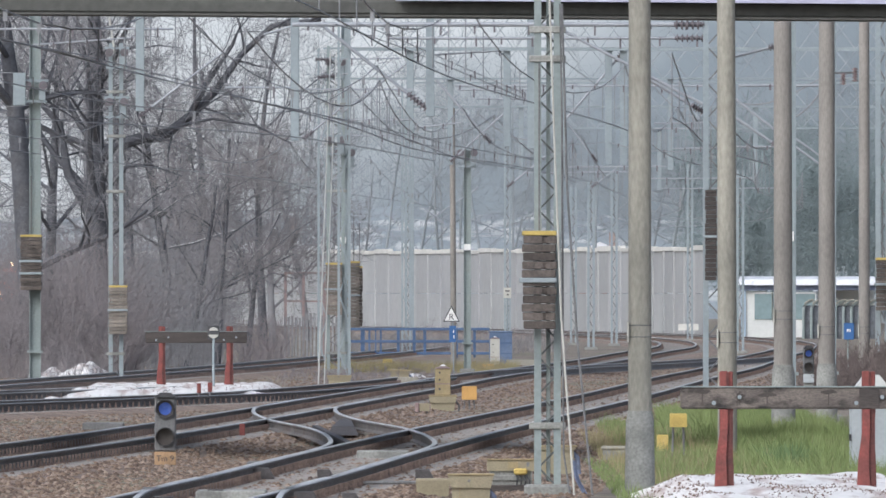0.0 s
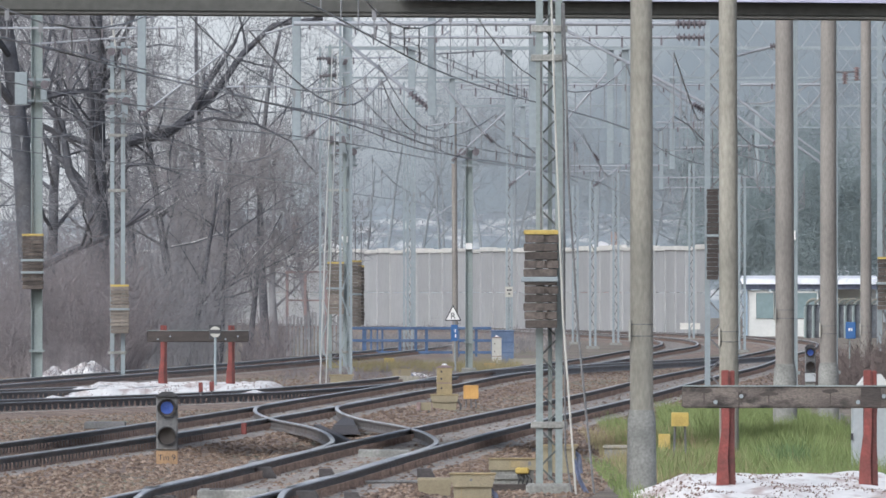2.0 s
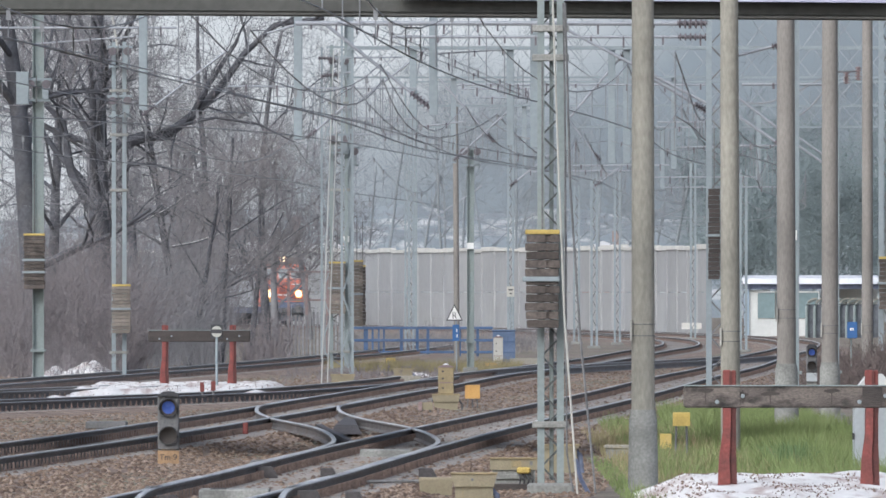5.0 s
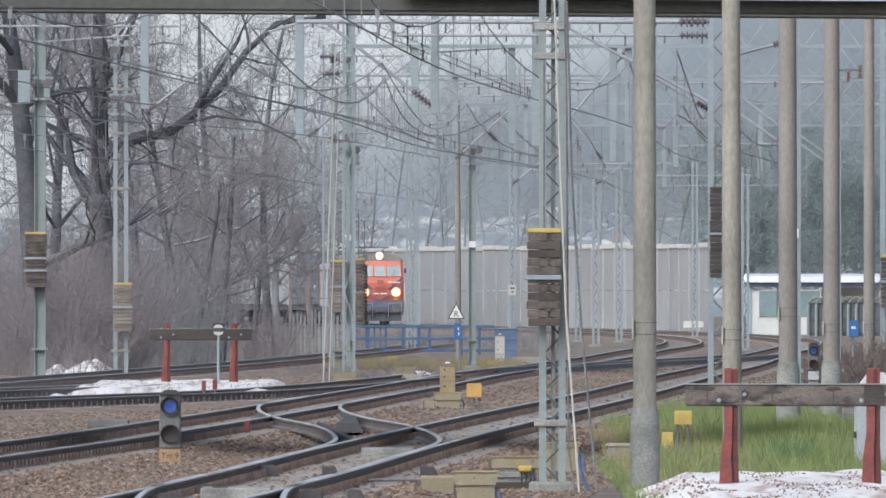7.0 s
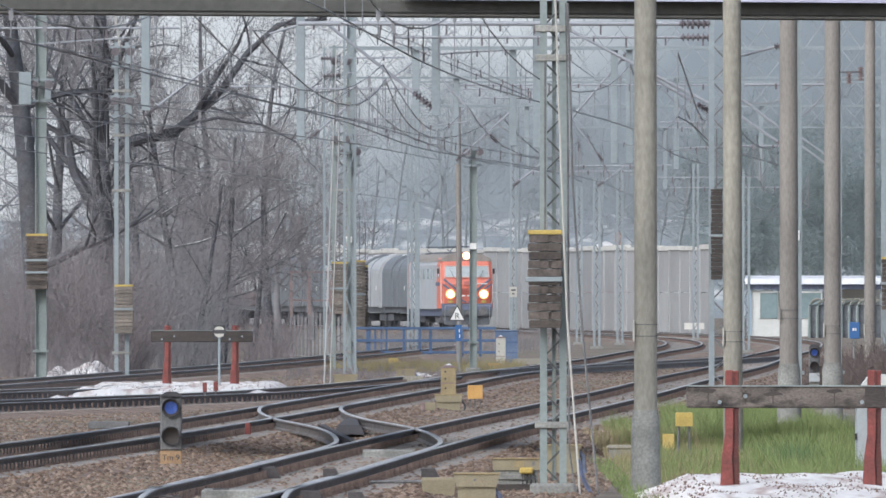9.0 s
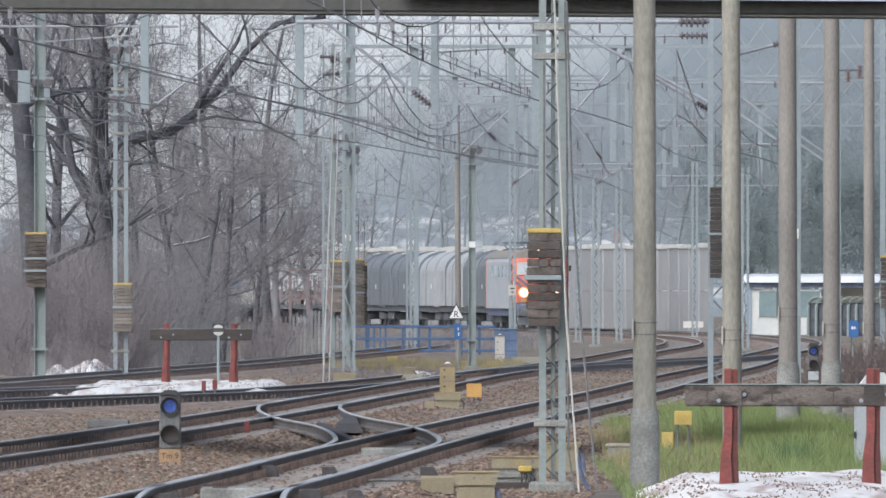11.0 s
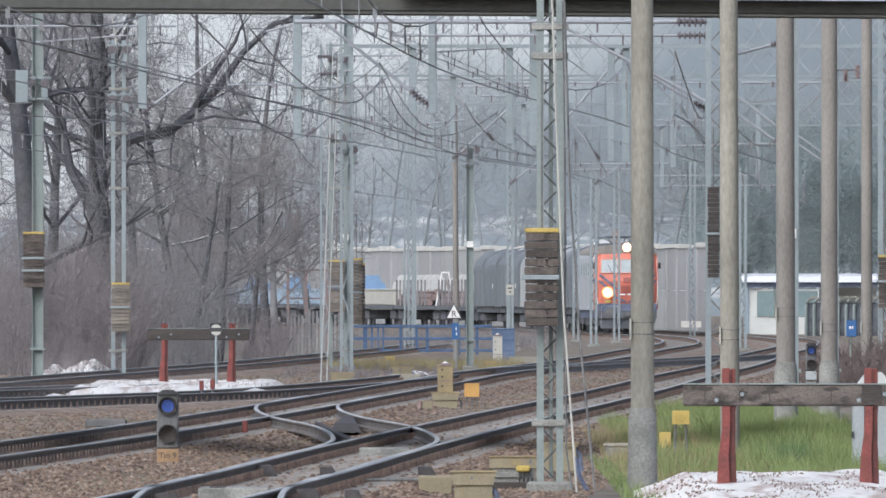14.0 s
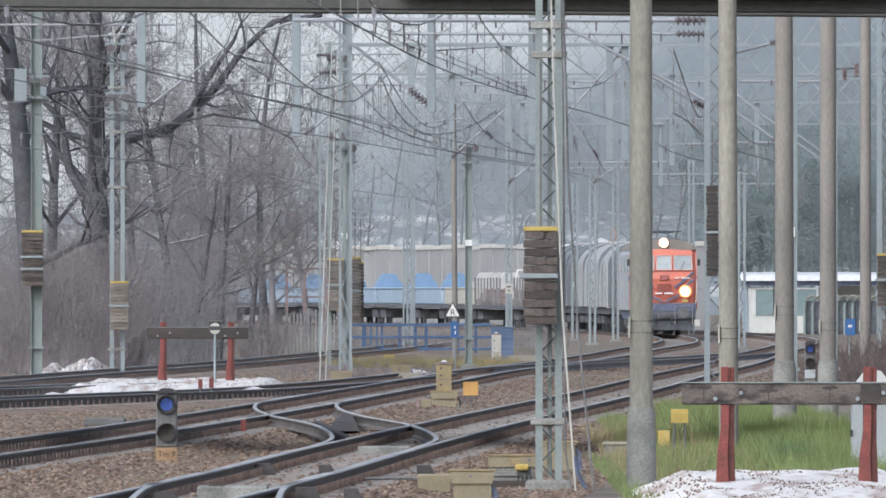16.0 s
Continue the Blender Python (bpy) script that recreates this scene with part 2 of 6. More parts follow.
# ---- builders ----
class Shape:
    """Collects faces; every primitive is added to one mesh."""

    def __init__(self):
        self.v, self.f = [], []

    def add(self, verts, faces):
        k = len(self.v)
        self.v.extend(verts)
        self.f.extend([[i + k for i in q] for q in faces])
        return self

    def box(self, x0, x1, y0, y1, z0, z1, c=0.0):
        if c <= 0:
            return self.add([(x, y, z) for x in (x0, x1) for y in (y0, y1) for z in (z0, z1)], [(0, 1, 3, 2), (4, 6, 7, 5), (0, 4, 5, 1), (2, 3, 7, 6), (0, 2, 6, 4), (1, 5, 7, 3)])
        rings = []
        for z, q in ((z0, c), (z0 + c, 0), (z1 - c, 0), (z1, c)):
            a, b, d, e = x0 + q, x1 - q, y0 + q, y1 - q
            rings += [(a + c, d, z), (b - c, d, z), (b, d + c, z), (b, e - c, z), (b - c, e, z), (a + c, e, z), (a, e - c, z), (a, d + c, z)]
        fs = [[8 * r + i, 8 * r + (i + 1) % 8, 8 * r + 8 + (i + 1) % 8, 8 * r + 8 + i] for r in range(3) for i in range(8)]
        return self.add(rings, fs + [list(range(7, -1, -1)), list(range(24, 32))])

    def tube(self, pts, radii, n=8, caps=True):
        """A round tube through pts; radii one number or one for each point."""
        pts = [Vector(p) for p in pts]
        if not isinstance(radii, (list, tuple)):
            radii = [radii] * len(pts)
        vs, fs = [], []
        for i, p in enumerate(pts):
            d = (pts[min(i + 1, len(pts) - 1)] - pts[max(i - 1, 0)]).normalized()
            u = d.cross(Vector((0, 0, 1)) if abs(d.z) < 0.9 else Vector((1, 0, 0))).normalized()
            w = d.cross(u)
            vs += [tuple(p + radii[i] * (math.cos(2 * math.pi * k / n) * u + math.sin(2 * math.pi * k / n) * w)) for k in range(n)]
        for i in range(len(pts) - 1):
            fs += [(i * n + k, i * n + (k + 1) % n, (i + 1) * n + (k + 1) % n, (i + 1) * n + k) for k in range(n)]
        if caps:
            fs += [list(range(n - 1, -1, -1)), list(range((len(pts) - 1) * n, len(pts) * n))]
        return self.add(vs, fs)

    def prism(self, outline, a, b, axis="y"):
        """An outline of (u, v) pairs pushed from a to b along an axis; u, v are the other two axes in order."""
        def at(u, v, t):
            return (t, u, v) if axis == "x" else (u, t, v) if axis == "y" else (u, v, t)
        n = len(outline)
        return self.add([at(u, v, a) for u, v in outline] + [at(u, v, b) for u, v in outline], [list(range(n)), list(range(2 * n - 1, n - 1, -1))] + [(i, n + i, n + (i + 1) % n, (i + 1) % n) for i in range(n)])

    def bar(self, p, q, w, h):
        """A flat rectangular bar from p to q."""
        p, q = Vector(p), Vector(q)
        d = (q - p).normalized()
        u = d.cross(Vector((0, 1, 0))) if abs(d.y) < 0.9 else d.cross(Vector((0, 0, 1)))
        u = u.normalized() * w / 2
        v = d.cross(u).normalized() * h / 2
        return self.add([tuple(e + a * u + b * v) for e in (p, q) for a, b in ((-1, -1), (1, -1), (1, 1), (-1, 1))], [(0, 1, 2, 3), (7, 6, 5, 4), (0, 4, 5, 1), (1, 5, 6, 2), (2, 6, 7, 3), (3, 7, 4, 0)])

    def mesh(self, name, *mats):
        me = bpy.data.meshes.new(name)
        me.from_pydata(self.v, [], self.f)
        for m in mats:
            me.materials.append(m)
        bm = bmesh.new()
        bm.from_mesh(me)
        if len(self.f) < 20000:
            bmesh.ops.recalc_face_normals(bm, faces=bm.faces)
        bm.to_mesh(me)
        bm.free()
        return me


def smooth(ob, angle=40):
    ob.data.polygons.foreach_set("use_smooth", [True] * len(ob.data.polygons))
    ob.data.set_sharp_from_angle(angle=radians(angle))
    return ob


def thing(name, x, y, z=0.0, rz=0.0, label="", category="", group="", kind=""):
    ob = new(name)
    ob.matrix_world = pose(x, y, z, 0, 0, rz)
    ob.empty_display_size = 0.1
    return tagged(ob, label, category, group, kind)


def part(name, shape, material, parent=None, label="", soft=False):
    me = shape.mesh(name, *(material if isinstance(material, (list, tuple)) else [material]))
    ob = new(name, me)
    ob.parent = parent
    if label:
        ob["label"] = label
    return smooth(ob) if soft else ob


def single(name, shape, material, label, category, group="", kind="", soft=False):
    return tagged(part(name, shape, material, None, "", soft), label, category, group, kind)


def spline(points):
    """A smooth plan line X(Y) through (Y, X) points, and its slope."""
    ys, xs = np.array([p[0] for p in points], float), np.array([p[1] for p in points], float)
    m = np.gradient(xs, ys)

    def at(y):
        i = int(np.clip(np.searchsorted(ys, y) - 1, 0, len(ys) - 2))
        h = ys[i + 1] - ys[i]
        t = (y - ys[i]) / h
        return float((2 * t**3 - 3 * t**2 + 1) * xs[i] + (t**3 - 2 * t**2 + t) * h * m[i] + (-2 * t**3 + 3 * t**2) * xs[i + 1] + (t**3 - t**2) * h * m[i + 1])
    return at


# ---- ground, ballast and tracks ----
g = Shape()
g.add([(-2500, -300, -0.26), (2500, -300, -0.26), (2500, 4000, -0.26), (-2500, 4000, -0.26)], [(0, 1, 2, 3)])
single("ground", g, M_ground, "brown earth and flattened winter grass", "ground", kind="structure")

CURVE_R, CURVE_X, CURVE_Y = 2040.0, 10.25, 627.0
LINE_MAIN = spline([(140, -3.1), (166, -1.98), (193, -0.98), (224, 0.3), (251, 1.5), (276, 2.65), (307, 4.0), (356, 6.0), (410, 8.4), (476, 10.8), (540, 13.4), (627, 15.35), (680, 14.65), (760, 11.0), (840, 4.2), (920, -5.7), (1000, -18.8), (1100, -39.5), (1200, -65)])
LINE_TRAIN = spline([(140, -8.9), (185, -6.4), (212, -5.0), (236, -3.95), (266, -2.77), (290, -1.9), (326, -0.55), (373, 1.15), (417, 3.4), (450, 4.9), (512, 7.2), (560, 9.15), (600, 10.05), (627, 10.25), (680, 9.55), (760, 5.9), (840, -0.87), (920, -10.8), (1000, -23.85), (1100, -44.6), (1200, -70.3)])
LINE_CROSS = spline([(160, -2.2), (167, -1.98), (185, -1.35), (192, -1.08), (202, -0.85), (211, -0.93), (224, -1.3), (241, -2.2), (255, -2.63), (266, -2.72), (279, -2.38), (290, -1.95)])
LINE_NEAR = spline([(136, -2.2), (142, -2.4), (147, -2.45), (154, -2.45), (160, -2.3), (167, -1.98)])
LINE_FAR_CROSS = spline([(375, 1.3), (385, 1.75), (405, 3.3), (425, 5.5), (445, 7.7), (465, 9.6), (490, 11.35), (510, 12.3)])
LINE_LEFT = spline([(262, -11.2), (274, -9.35), (292, -6.3), (304, -4.35), (320, -2.85), (345, -1.2), (380, 0.6)])
LINE_SIDING = spline([(296, -11.3), (311, -9.0), (322, -7.4), (331, -6.1)])
LINE_BACK = spline([(310, -12.0), (338, -10.5), (381, -8.2), (423, -5.9), (459, -4.4), (520, -2.0), (600, 0.2)])


def steps(line, a, b, step):
    out, y = [], a
    while y <= b:
        out.append((line(y), y))
        y += step
    return out


def railway_track(label, line, a, b, ballast=True, sleepers=True, single_until=0.0, coarse=3.0, rail_steel=None):
    """Two rails on sleepers; near sleepers are pieces of their own, the far ones are joined."""
    t = thing("railway_track", line(a), a, 0, 0, label, "railway track", "railway tracks", "structure")
    inv = t.matrix_world.inverted()
    pts = steps(line, a, b, coarse)
    prof = [(-0.07, -0.17), (0.07, -0.17), (0.07, -0.155), (0.012, -0.13), (0.012, -0.045), (0.036, -0.035), (0.036, -0.008), (0.028, -0.001), (-0.028, -0.001), (-0.036, -0.008), (-0.036, -0.035), (-0.012, -0.045), (-0.012, -0.13), (-0.07, -0.155)]
    n = len(prof)
    for side in (-0.7525, 0.7525):
        s, top = Shape(), Shape()
        vs, tv = [], []
        for x, y in pts:
            vs += [(x + side + u - line(a), y - a, w) for u, w in prof]
            tv += [(x + side + u - line(a), y - a, w) for u, w in ((0.037, -0.012), (0.03, 0.002), (-0.03, 0.002), (-0.037, -0.012))]
        fs = [(i * n + k, i * n + (k + 1) % n, (i + 1) * n + (k + 1) % n, (i + 1) * n + k) for i in range(len(pts) - 1) for k in range(n)]
        s.add(vs, fs + [list(range(n)), list(range((len(pts) - 1) * n, len(pts) * n))])
        top.add(tv, [(i * 4 + k, i * 4 + k + 1, i * 4 + 5 + k, i * 4 + 4 + k) for i in range(len(pts) - 1) for k in range(3)])
        r = part("rail", s, rail_steel or M_rail, t, "dark rusty steel rail")
        part("running_surface", top, M_railtop, r, "worn bright rail top")
    if ballast:
        s = Shape()
        cross = [(-2.1, -0.27), (-1.45, -0.185), (1.45, -0.185), (2.1, -0.27)]
        s.add([(x + u - line(a), y - a, w) for x, y in pts for u, w in cross], [(i * 4 + k, i * 4 + k + 1, i * 4 + 5 + k, i * 4 + 4 + k) for i in range(len(pts) - 1) for k in range(3)])
        tagged(part("ballast_bed", s, M_ballast, t, "brown stone ballast"), kind="stuff")
    if sleepers:
        one = Shape().box(-1.25, 1.25, -0.13, 0.13, -0.33, -0.17, 0.015).mesh("sleeper", M_sleeper)
        clip = Shape()
        far, farclip = Shape(), Shape()
        y = a + 0.3
        while y < b:
            x = line(y)
            if y < single_until:
                o = new("sleeper", one)
                o.parent = t
                o.location = (x - line(a), y - a, 0)
            else:
                far.box(x - 1.25 - line(a), x + 1.25 - line(a), y - a - 0.13, y - a + 0.13, -0.33, -0.17)
            for side in (-0.7525, 0.7525):
                for q in (-1, 1):
                    cx = x + side + q * 0.115 - line(a)
                    farclip.box(cx - 0.03, cx + 0.03, y - a - 0.05, y - a + 0.05, -0.175, -0.148)
                    farclip.box(cx - 0.015, cx + 0.015, y - a - 0.03, y - a + 0.03, -0.15, -0.07)
            y += 0.6
        if far.v:
            tagged(part("sleepers", far, M_sleeper, t), kind="stuff")
        tagged(part("rail_fastenings", farclip, M_clip, t, "rusty bolted rail fastenings"), kind="stuff")
    return t


railway_track("main line track on concrete sleepers in brown ballast", LINE_MAIN, 141, 1000, single_until=260)
railway_track("curving main line track that carries the train", LINE_TRAIN, 160, 1080, single_until=290)
railway_track("crossover track joining two main lines", LINE_CROSS, 165, 288, ballast=False, sleepers=False, coarse=1.5)
railway_track("crossover track joining the main lines further on", LINE_FAR_CROSS, 382, 495, ballast=False, sleepers=False, coarse=2, rail_steel=M_railfar)
railway_track("turnout track leaving the main line", LINE_NEAR, 138, 166, ballast=False, sleepers=False, coarse=1.5)
railway_track("side track branching off the main line", LINE_LEFT, 264, 360, sleepers=True, coarse=2)
railway_track("siding that ends at a buffer stop", LINE_SIDING, 298, 330, coarse=2)
railway_track("overgrown back siding beside the brush", LINE_BACK, 312, 590, rail_steel=M_railfar)


# dark frog blocks in the crossing angles
for x, y, rz in ((-1.53, 203.6, -2), (-1.63, 245.4, -2)):
    fb = single("frog_block", Shape().prism([(-0.02, -5.0), (0.02, -5.0), (0.13, 4.0), (-0.13, 4.0)], -0.17, -0.09, "z"), M_darksteel, "dark steel filler block in the crossing", "frog block", "crossing filler blocks")
    fb.matrix_world = pose(x, y, 0, 0, 0, rz)


for x0, y0, x1, y1, w0, w1, zt in ((-1.66, 246.0, -1.62, 233.0, 0.16, 0.52, -0.03), (-2.07, 232.0, -1.30, 205.0, 0.10, 0.13, -0.02)):
    single("wing_block", Shape().add([(x0 - w0 / 2, y0, -0.2), (x0 + w0 / 2, y0, -0.2), (x1 + w1 / 2, y1, -0.2), (x1 - w1 / 2, y1, -0.2), (x0 - w0 / 2, y0, zt), (x0 + w0 / 2, y0, zt), (x1 + w1 * 0.35, y1 + 0.4, zt - 0.02), (x1 - w1 * 0.35, y1 + 0.4, zt - 0.02)], [(3, 2, 1, 0), (4, 5, 6, 7), (0, 1, 5, 4), (1, 2, 6, 5), (2, 3, 7, 6), (3, 0, 4, 7)]), M_frog, "dark cast steel wing of the crossing", "frog block", "crossing filler blocks")


for x, y, w in ((-0.19, 174.5, 0.26), (-1.41, 174.5, 0.24), (-0.96, 154.0, 0.24), (-1.46, 154.9, 0.3), (-2.93, 151.4, 0.3), (-2.46, 156.7, 0.26), (-2.21, 176.2, 0.3)):
    pb = single("point_bracket", Shape().prism([(-w / 2, -0.2), (w / 2, -0.2), (w / 2 - 0.09, -0.03), (-w / 2, -0.03)], y - 0.25, y + 0.25), M_frog, "dark steel point bracket beside the rail", "point bracket", "point brackets")
    pb.location.x = x


# ---- distance: mist, woods, noise barrier, bridge ----
def backdrop():
    m = bpy.data.materials.new("misty_sky_and_distance")
    m.use_nodes = True
    n, l = m.node_tree.nodes, m.node_tree.links
    n.remove(n["Principled BSDF"])
    e = n.new("ShaderNodeEmission")
    geo = n.new("ShaderNodeNewGeometry")
    sep = n.new("ShaderNodeSeparateXYZ")
    l.new(geo.outputs["Position"], sep.inputs[0])
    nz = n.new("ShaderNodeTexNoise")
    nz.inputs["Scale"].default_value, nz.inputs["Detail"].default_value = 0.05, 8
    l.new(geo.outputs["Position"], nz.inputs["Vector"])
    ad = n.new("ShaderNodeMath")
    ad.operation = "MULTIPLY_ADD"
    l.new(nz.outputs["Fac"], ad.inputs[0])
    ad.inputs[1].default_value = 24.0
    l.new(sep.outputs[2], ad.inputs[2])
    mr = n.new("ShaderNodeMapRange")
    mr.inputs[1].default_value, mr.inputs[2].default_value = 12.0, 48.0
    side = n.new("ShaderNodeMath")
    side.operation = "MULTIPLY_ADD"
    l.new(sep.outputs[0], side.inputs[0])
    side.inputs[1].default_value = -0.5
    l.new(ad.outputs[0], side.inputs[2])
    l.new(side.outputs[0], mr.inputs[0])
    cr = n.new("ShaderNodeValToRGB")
    # emission colours hold the haze, blue-grey low down to pale sky higher up
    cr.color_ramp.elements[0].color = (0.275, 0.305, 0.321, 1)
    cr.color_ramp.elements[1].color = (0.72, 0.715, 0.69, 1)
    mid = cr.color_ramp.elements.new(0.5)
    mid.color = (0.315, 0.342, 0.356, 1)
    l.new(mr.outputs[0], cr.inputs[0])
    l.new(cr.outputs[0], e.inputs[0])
    l.new(e.outputs[0], n["Material Output"].inputs[0])
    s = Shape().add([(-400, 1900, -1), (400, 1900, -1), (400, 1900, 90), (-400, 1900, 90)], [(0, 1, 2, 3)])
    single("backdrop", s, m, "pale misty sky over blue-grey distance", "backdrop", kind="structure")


backdrop()


def barrier_x(y):
    return 19.6 - (y - CURVE_Y) ** 2 / 4100


def noise_barrier():
    b = thing("noise_barrier", barrier_x(772), 772, 0, 0, "long grey concrete noise barrier with a snow-dusted cap", "noise barrier", kind="structure")
    x0, y0 = barrier_x(772), 772
    y = 772.0
    while y < 1080:
        y2 = y + 6.0
        xa, xb = barrier_x(y) - x0, barrier_x(y2) - x0
        h = 4.45 + 0.3 * (y - 772) / 160 + random.uniform(-0.06, 0.06)
        d = Vector((xb - xa, y2 - y, 0)).normalized()
        q = Vector((-d.y, d.x, 0)) * 0.08
        for za, zb, off in ((-0.3, 2.1, 0.0), (2.14, h, 0.02)):
            s = Shape()
            p = [Vector((xa, y - y0, 0)) + d * 0.1, Vector((xb, y2 - y0, 0)) - d * 0.1]
            c = [p[0] - q + q * off, p[1] - q + q * off, p[1] + q, p[0] + q]
            s.add([(v.x, v.y, z) for z in (za, zb) for v in c], [(0, 1, 2, 3), (7, 6, 5, 4), (0, 4, 5, 1), (1, 5, 6, 2), (2, 6, 7, 3), (3, 7, 4, 0)])
            part("panel", s, M_wall, b)
        part("post", Shape().box(xa - 0.16, xa + 0.1, y - y0 - 0.12, y - y0 + 0.12, -0.3, h + 0.05), M_wall, b)
        s = Shape()
        p = [Vector((xa, y - y0, 0)), Vector((xb, y2 - y0, 0))]
        c = [p[0] - 2.2 * q, p[1] - 2.2 * q, p[1] + 2 * q, p[0] + 2 * q]
        s.add([(v.x, v.y, z) for z in (h, h + random.uniform(0.16, 0.3)) for v in c], [(0, 1, 2, 3), (7, 6, 5, 4), (0, 4, 5, 1), (1, 5, 6, 2), (2, 6, 7, 3), (3, 7, 4, 0)])
        part("cap", s, M_wallcap, b, "snow-dusted pale cap")
        y = y2
    part("white_patch", Shape().box(-1.5, -0.4, 1.0, 1.1, 0.1, 0.45), M_wallcap, b, "fresh pale patch")


noise_barrier()


def road_bridge():
    b = thing("road_bridge", 0, 203, 0, 0, "dark girder of a road bridge over the tracks", "bridge", kind="structure")
    b.matrix_world = pose(0, 203, 0, 0, 0.4, 0)
    part("girder", Shape().box(-40, 40, -0.5, 0.5, 6.13, 6.34, 0.03), M_bridge, b, "dark painted steel girder")
    part("deck", Shape().box(-40, 40, -0.4, 9.0, 6.34, 7.2), M_bridge, b)
    part("parapet", Shape().box(-0.7, 10, -0.8, -0.6, 6.33, 7.6), M_parapet, b, "pale violet parapet panel")
    part("bottom_flange", Shape().box(-40, 40, -0.62, 0.62, 6.10, 6.13), M_bridge, b)
    for x in (-40, 40):
        part("abutment", Shape().box(x - 1, x + 1, -1.5, 10, -0.4, 6.1), M_concrete, b, "concrete abutment")


road_bridge()


def far_hill():
    """A low wooded slope with thawing snow beyond the barrier."""
    s = Shape()
    nx, ny = 60, 14
    for j in range(ny + 1):
        for i in range(nx + 1):
            x, y = -70 + 150 * i / nx, 1290 + 240 * j / ny
            z = 11.0 * (j / ny) ** 0.8 + 1.6 * noise.fractal(Vector((x * 0.06, y * 0.02, 3.0)), 1.0, 2.0, 4)
            s.v.append((x, y, z - 0.4))
    s.f = [[j * (nx + 1) + i, j * (nx + 1) + i + 1, (j + 1) * (nx + 1) + i + 1, (j + 1) * (nx + 1) + i] for i in range(nx) for j in range(ny)]
    # base blue-grey includes the distance haze; the stain is the snow
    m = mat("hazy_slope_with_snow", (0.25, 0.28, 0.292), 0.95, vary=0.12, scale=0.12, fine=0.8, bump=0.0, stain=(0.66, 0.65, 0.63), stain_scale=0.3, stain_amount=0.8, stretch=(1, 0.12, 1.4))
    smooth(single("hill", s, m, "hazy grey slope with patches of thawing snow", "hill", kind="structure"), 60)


far_hill()


# ---- trees ----
def limb(s, p, d, length, r, rng, segs, sides, wander, droop=0.0):
    """One tapered wandering branch; gives back its joints."""
    pts, rad, q, v = [p], [r], p.copy(), d.normalized()
    for i in range(segs):
        v = (v + Vector((rng.gauss(0, wander), rng.gauss(0, wander), rng.gauss(0, wander) - droop))).normalized()
        q = q + v * (length / segs)
        pts.append(q.copy())
        rad.append(r * (1 - 0.72 * (i + 1) / segs))
    s.tube(pts, rad, sides, caps=False)
    return pts, rad


def branching(wood, twigs, p, d, length, r, level, rng, kids, spread, tip, droop=0.0):
    thin = level <= 1
    pts, rad = limb(twigs if thin else wood, p, d, length, max(r, tip), rng, 3 if thin else 5, 3 if thin else 6, 0.13 if thin else 0.11, droop)
    if level == 0:
        return
    for k in range(kids[level - 1]):
        f = rng.uniform(0.25, 1.0)
        i = min(int(f * (len(pts) - 1)), len(pts) - 2)
        q = pts[i].lerp(pts[i + 1], f * (len(pts) - 1) - i)
        a = (pts[i + 1] - pts[i]).normalized()
        out = Vector((rng.gauss(0, 1), rng.gauss(0, 1), rng.gauss(0.15, 0.8)))
        out = (out - a * out.dot(a)).normalized()
        v = a * (1 - spread * rng.uniform(0.5, 1)) + out * spread + Vector((0, 0, 0.12))
        branching(wood, twigs, q, v, length * rng.uniform(0.42, 0.68), rad[i] * rng.uniform(0.36, 0.52), level - 1, rng, kids, spread, tip, droop)


def bare_tree(seed, x, y, height, r, lean, label, kids=(5, 5, 6, 7), spread=0.62, tip=0.011, limbs=(), trunk=M_bark, twig=M_twig, droop=0.0, z=-0.3, levels=4, wander=0.05):
    rng = random.Random(seed)
    t = thing("tree", x, y, z, 0, label, "tree", "bare trees")
    wood, twigs = Shape(), Shape()
    pts, rad = limb(wood, Vector((0, 0, 0)), Vector((lean, 0, 1)), height, r, rng, 9, 9, wander)
    for k in range(kids[-1]):
        f = rng.uniform(0.3, 1.0)
        i = min(int(f * 9), 8)
        a = rng.uniform(0, 2 * math.pi)
        v = Vector((math.cos(a), math.sin(a), rng.uniform(0.3, 1.2)))
        branching(wood, twigs, pts[i], v, height * rng.uniform(0.26, 0.46), rad[i] * 0.42, levels - 1, rng, kids, spread, tip, droop)
    for path, r0 in limbs:
        ps = [Vector(p) for p in path]
        wood.tube(ps, [r0 * (1 - 0.7 * i / (len(ps) - 1)) for i in range(len(ps))], 7, caps=False)
        for i in range(len(ps) - 1):
            for k in range(2 if i else 1):
                q = ps[i].lerp(ps[i + 1], rng.random())
                v = Vector((rng.gauss(0.2, 0.6), rng.gauss(0, 0.6), rng.gauss(0.2, 0.7)))
                branching(wood, twigs, q, v, rng.uniform(1.2, 2.8), r0 * 0.22, 2, rng, kids, spread, tip, droop)
    part("trunk", wood, trunk, t, soft=True)
    part("crown", twigs, twig, t, "bare twiggy crown")
    return t


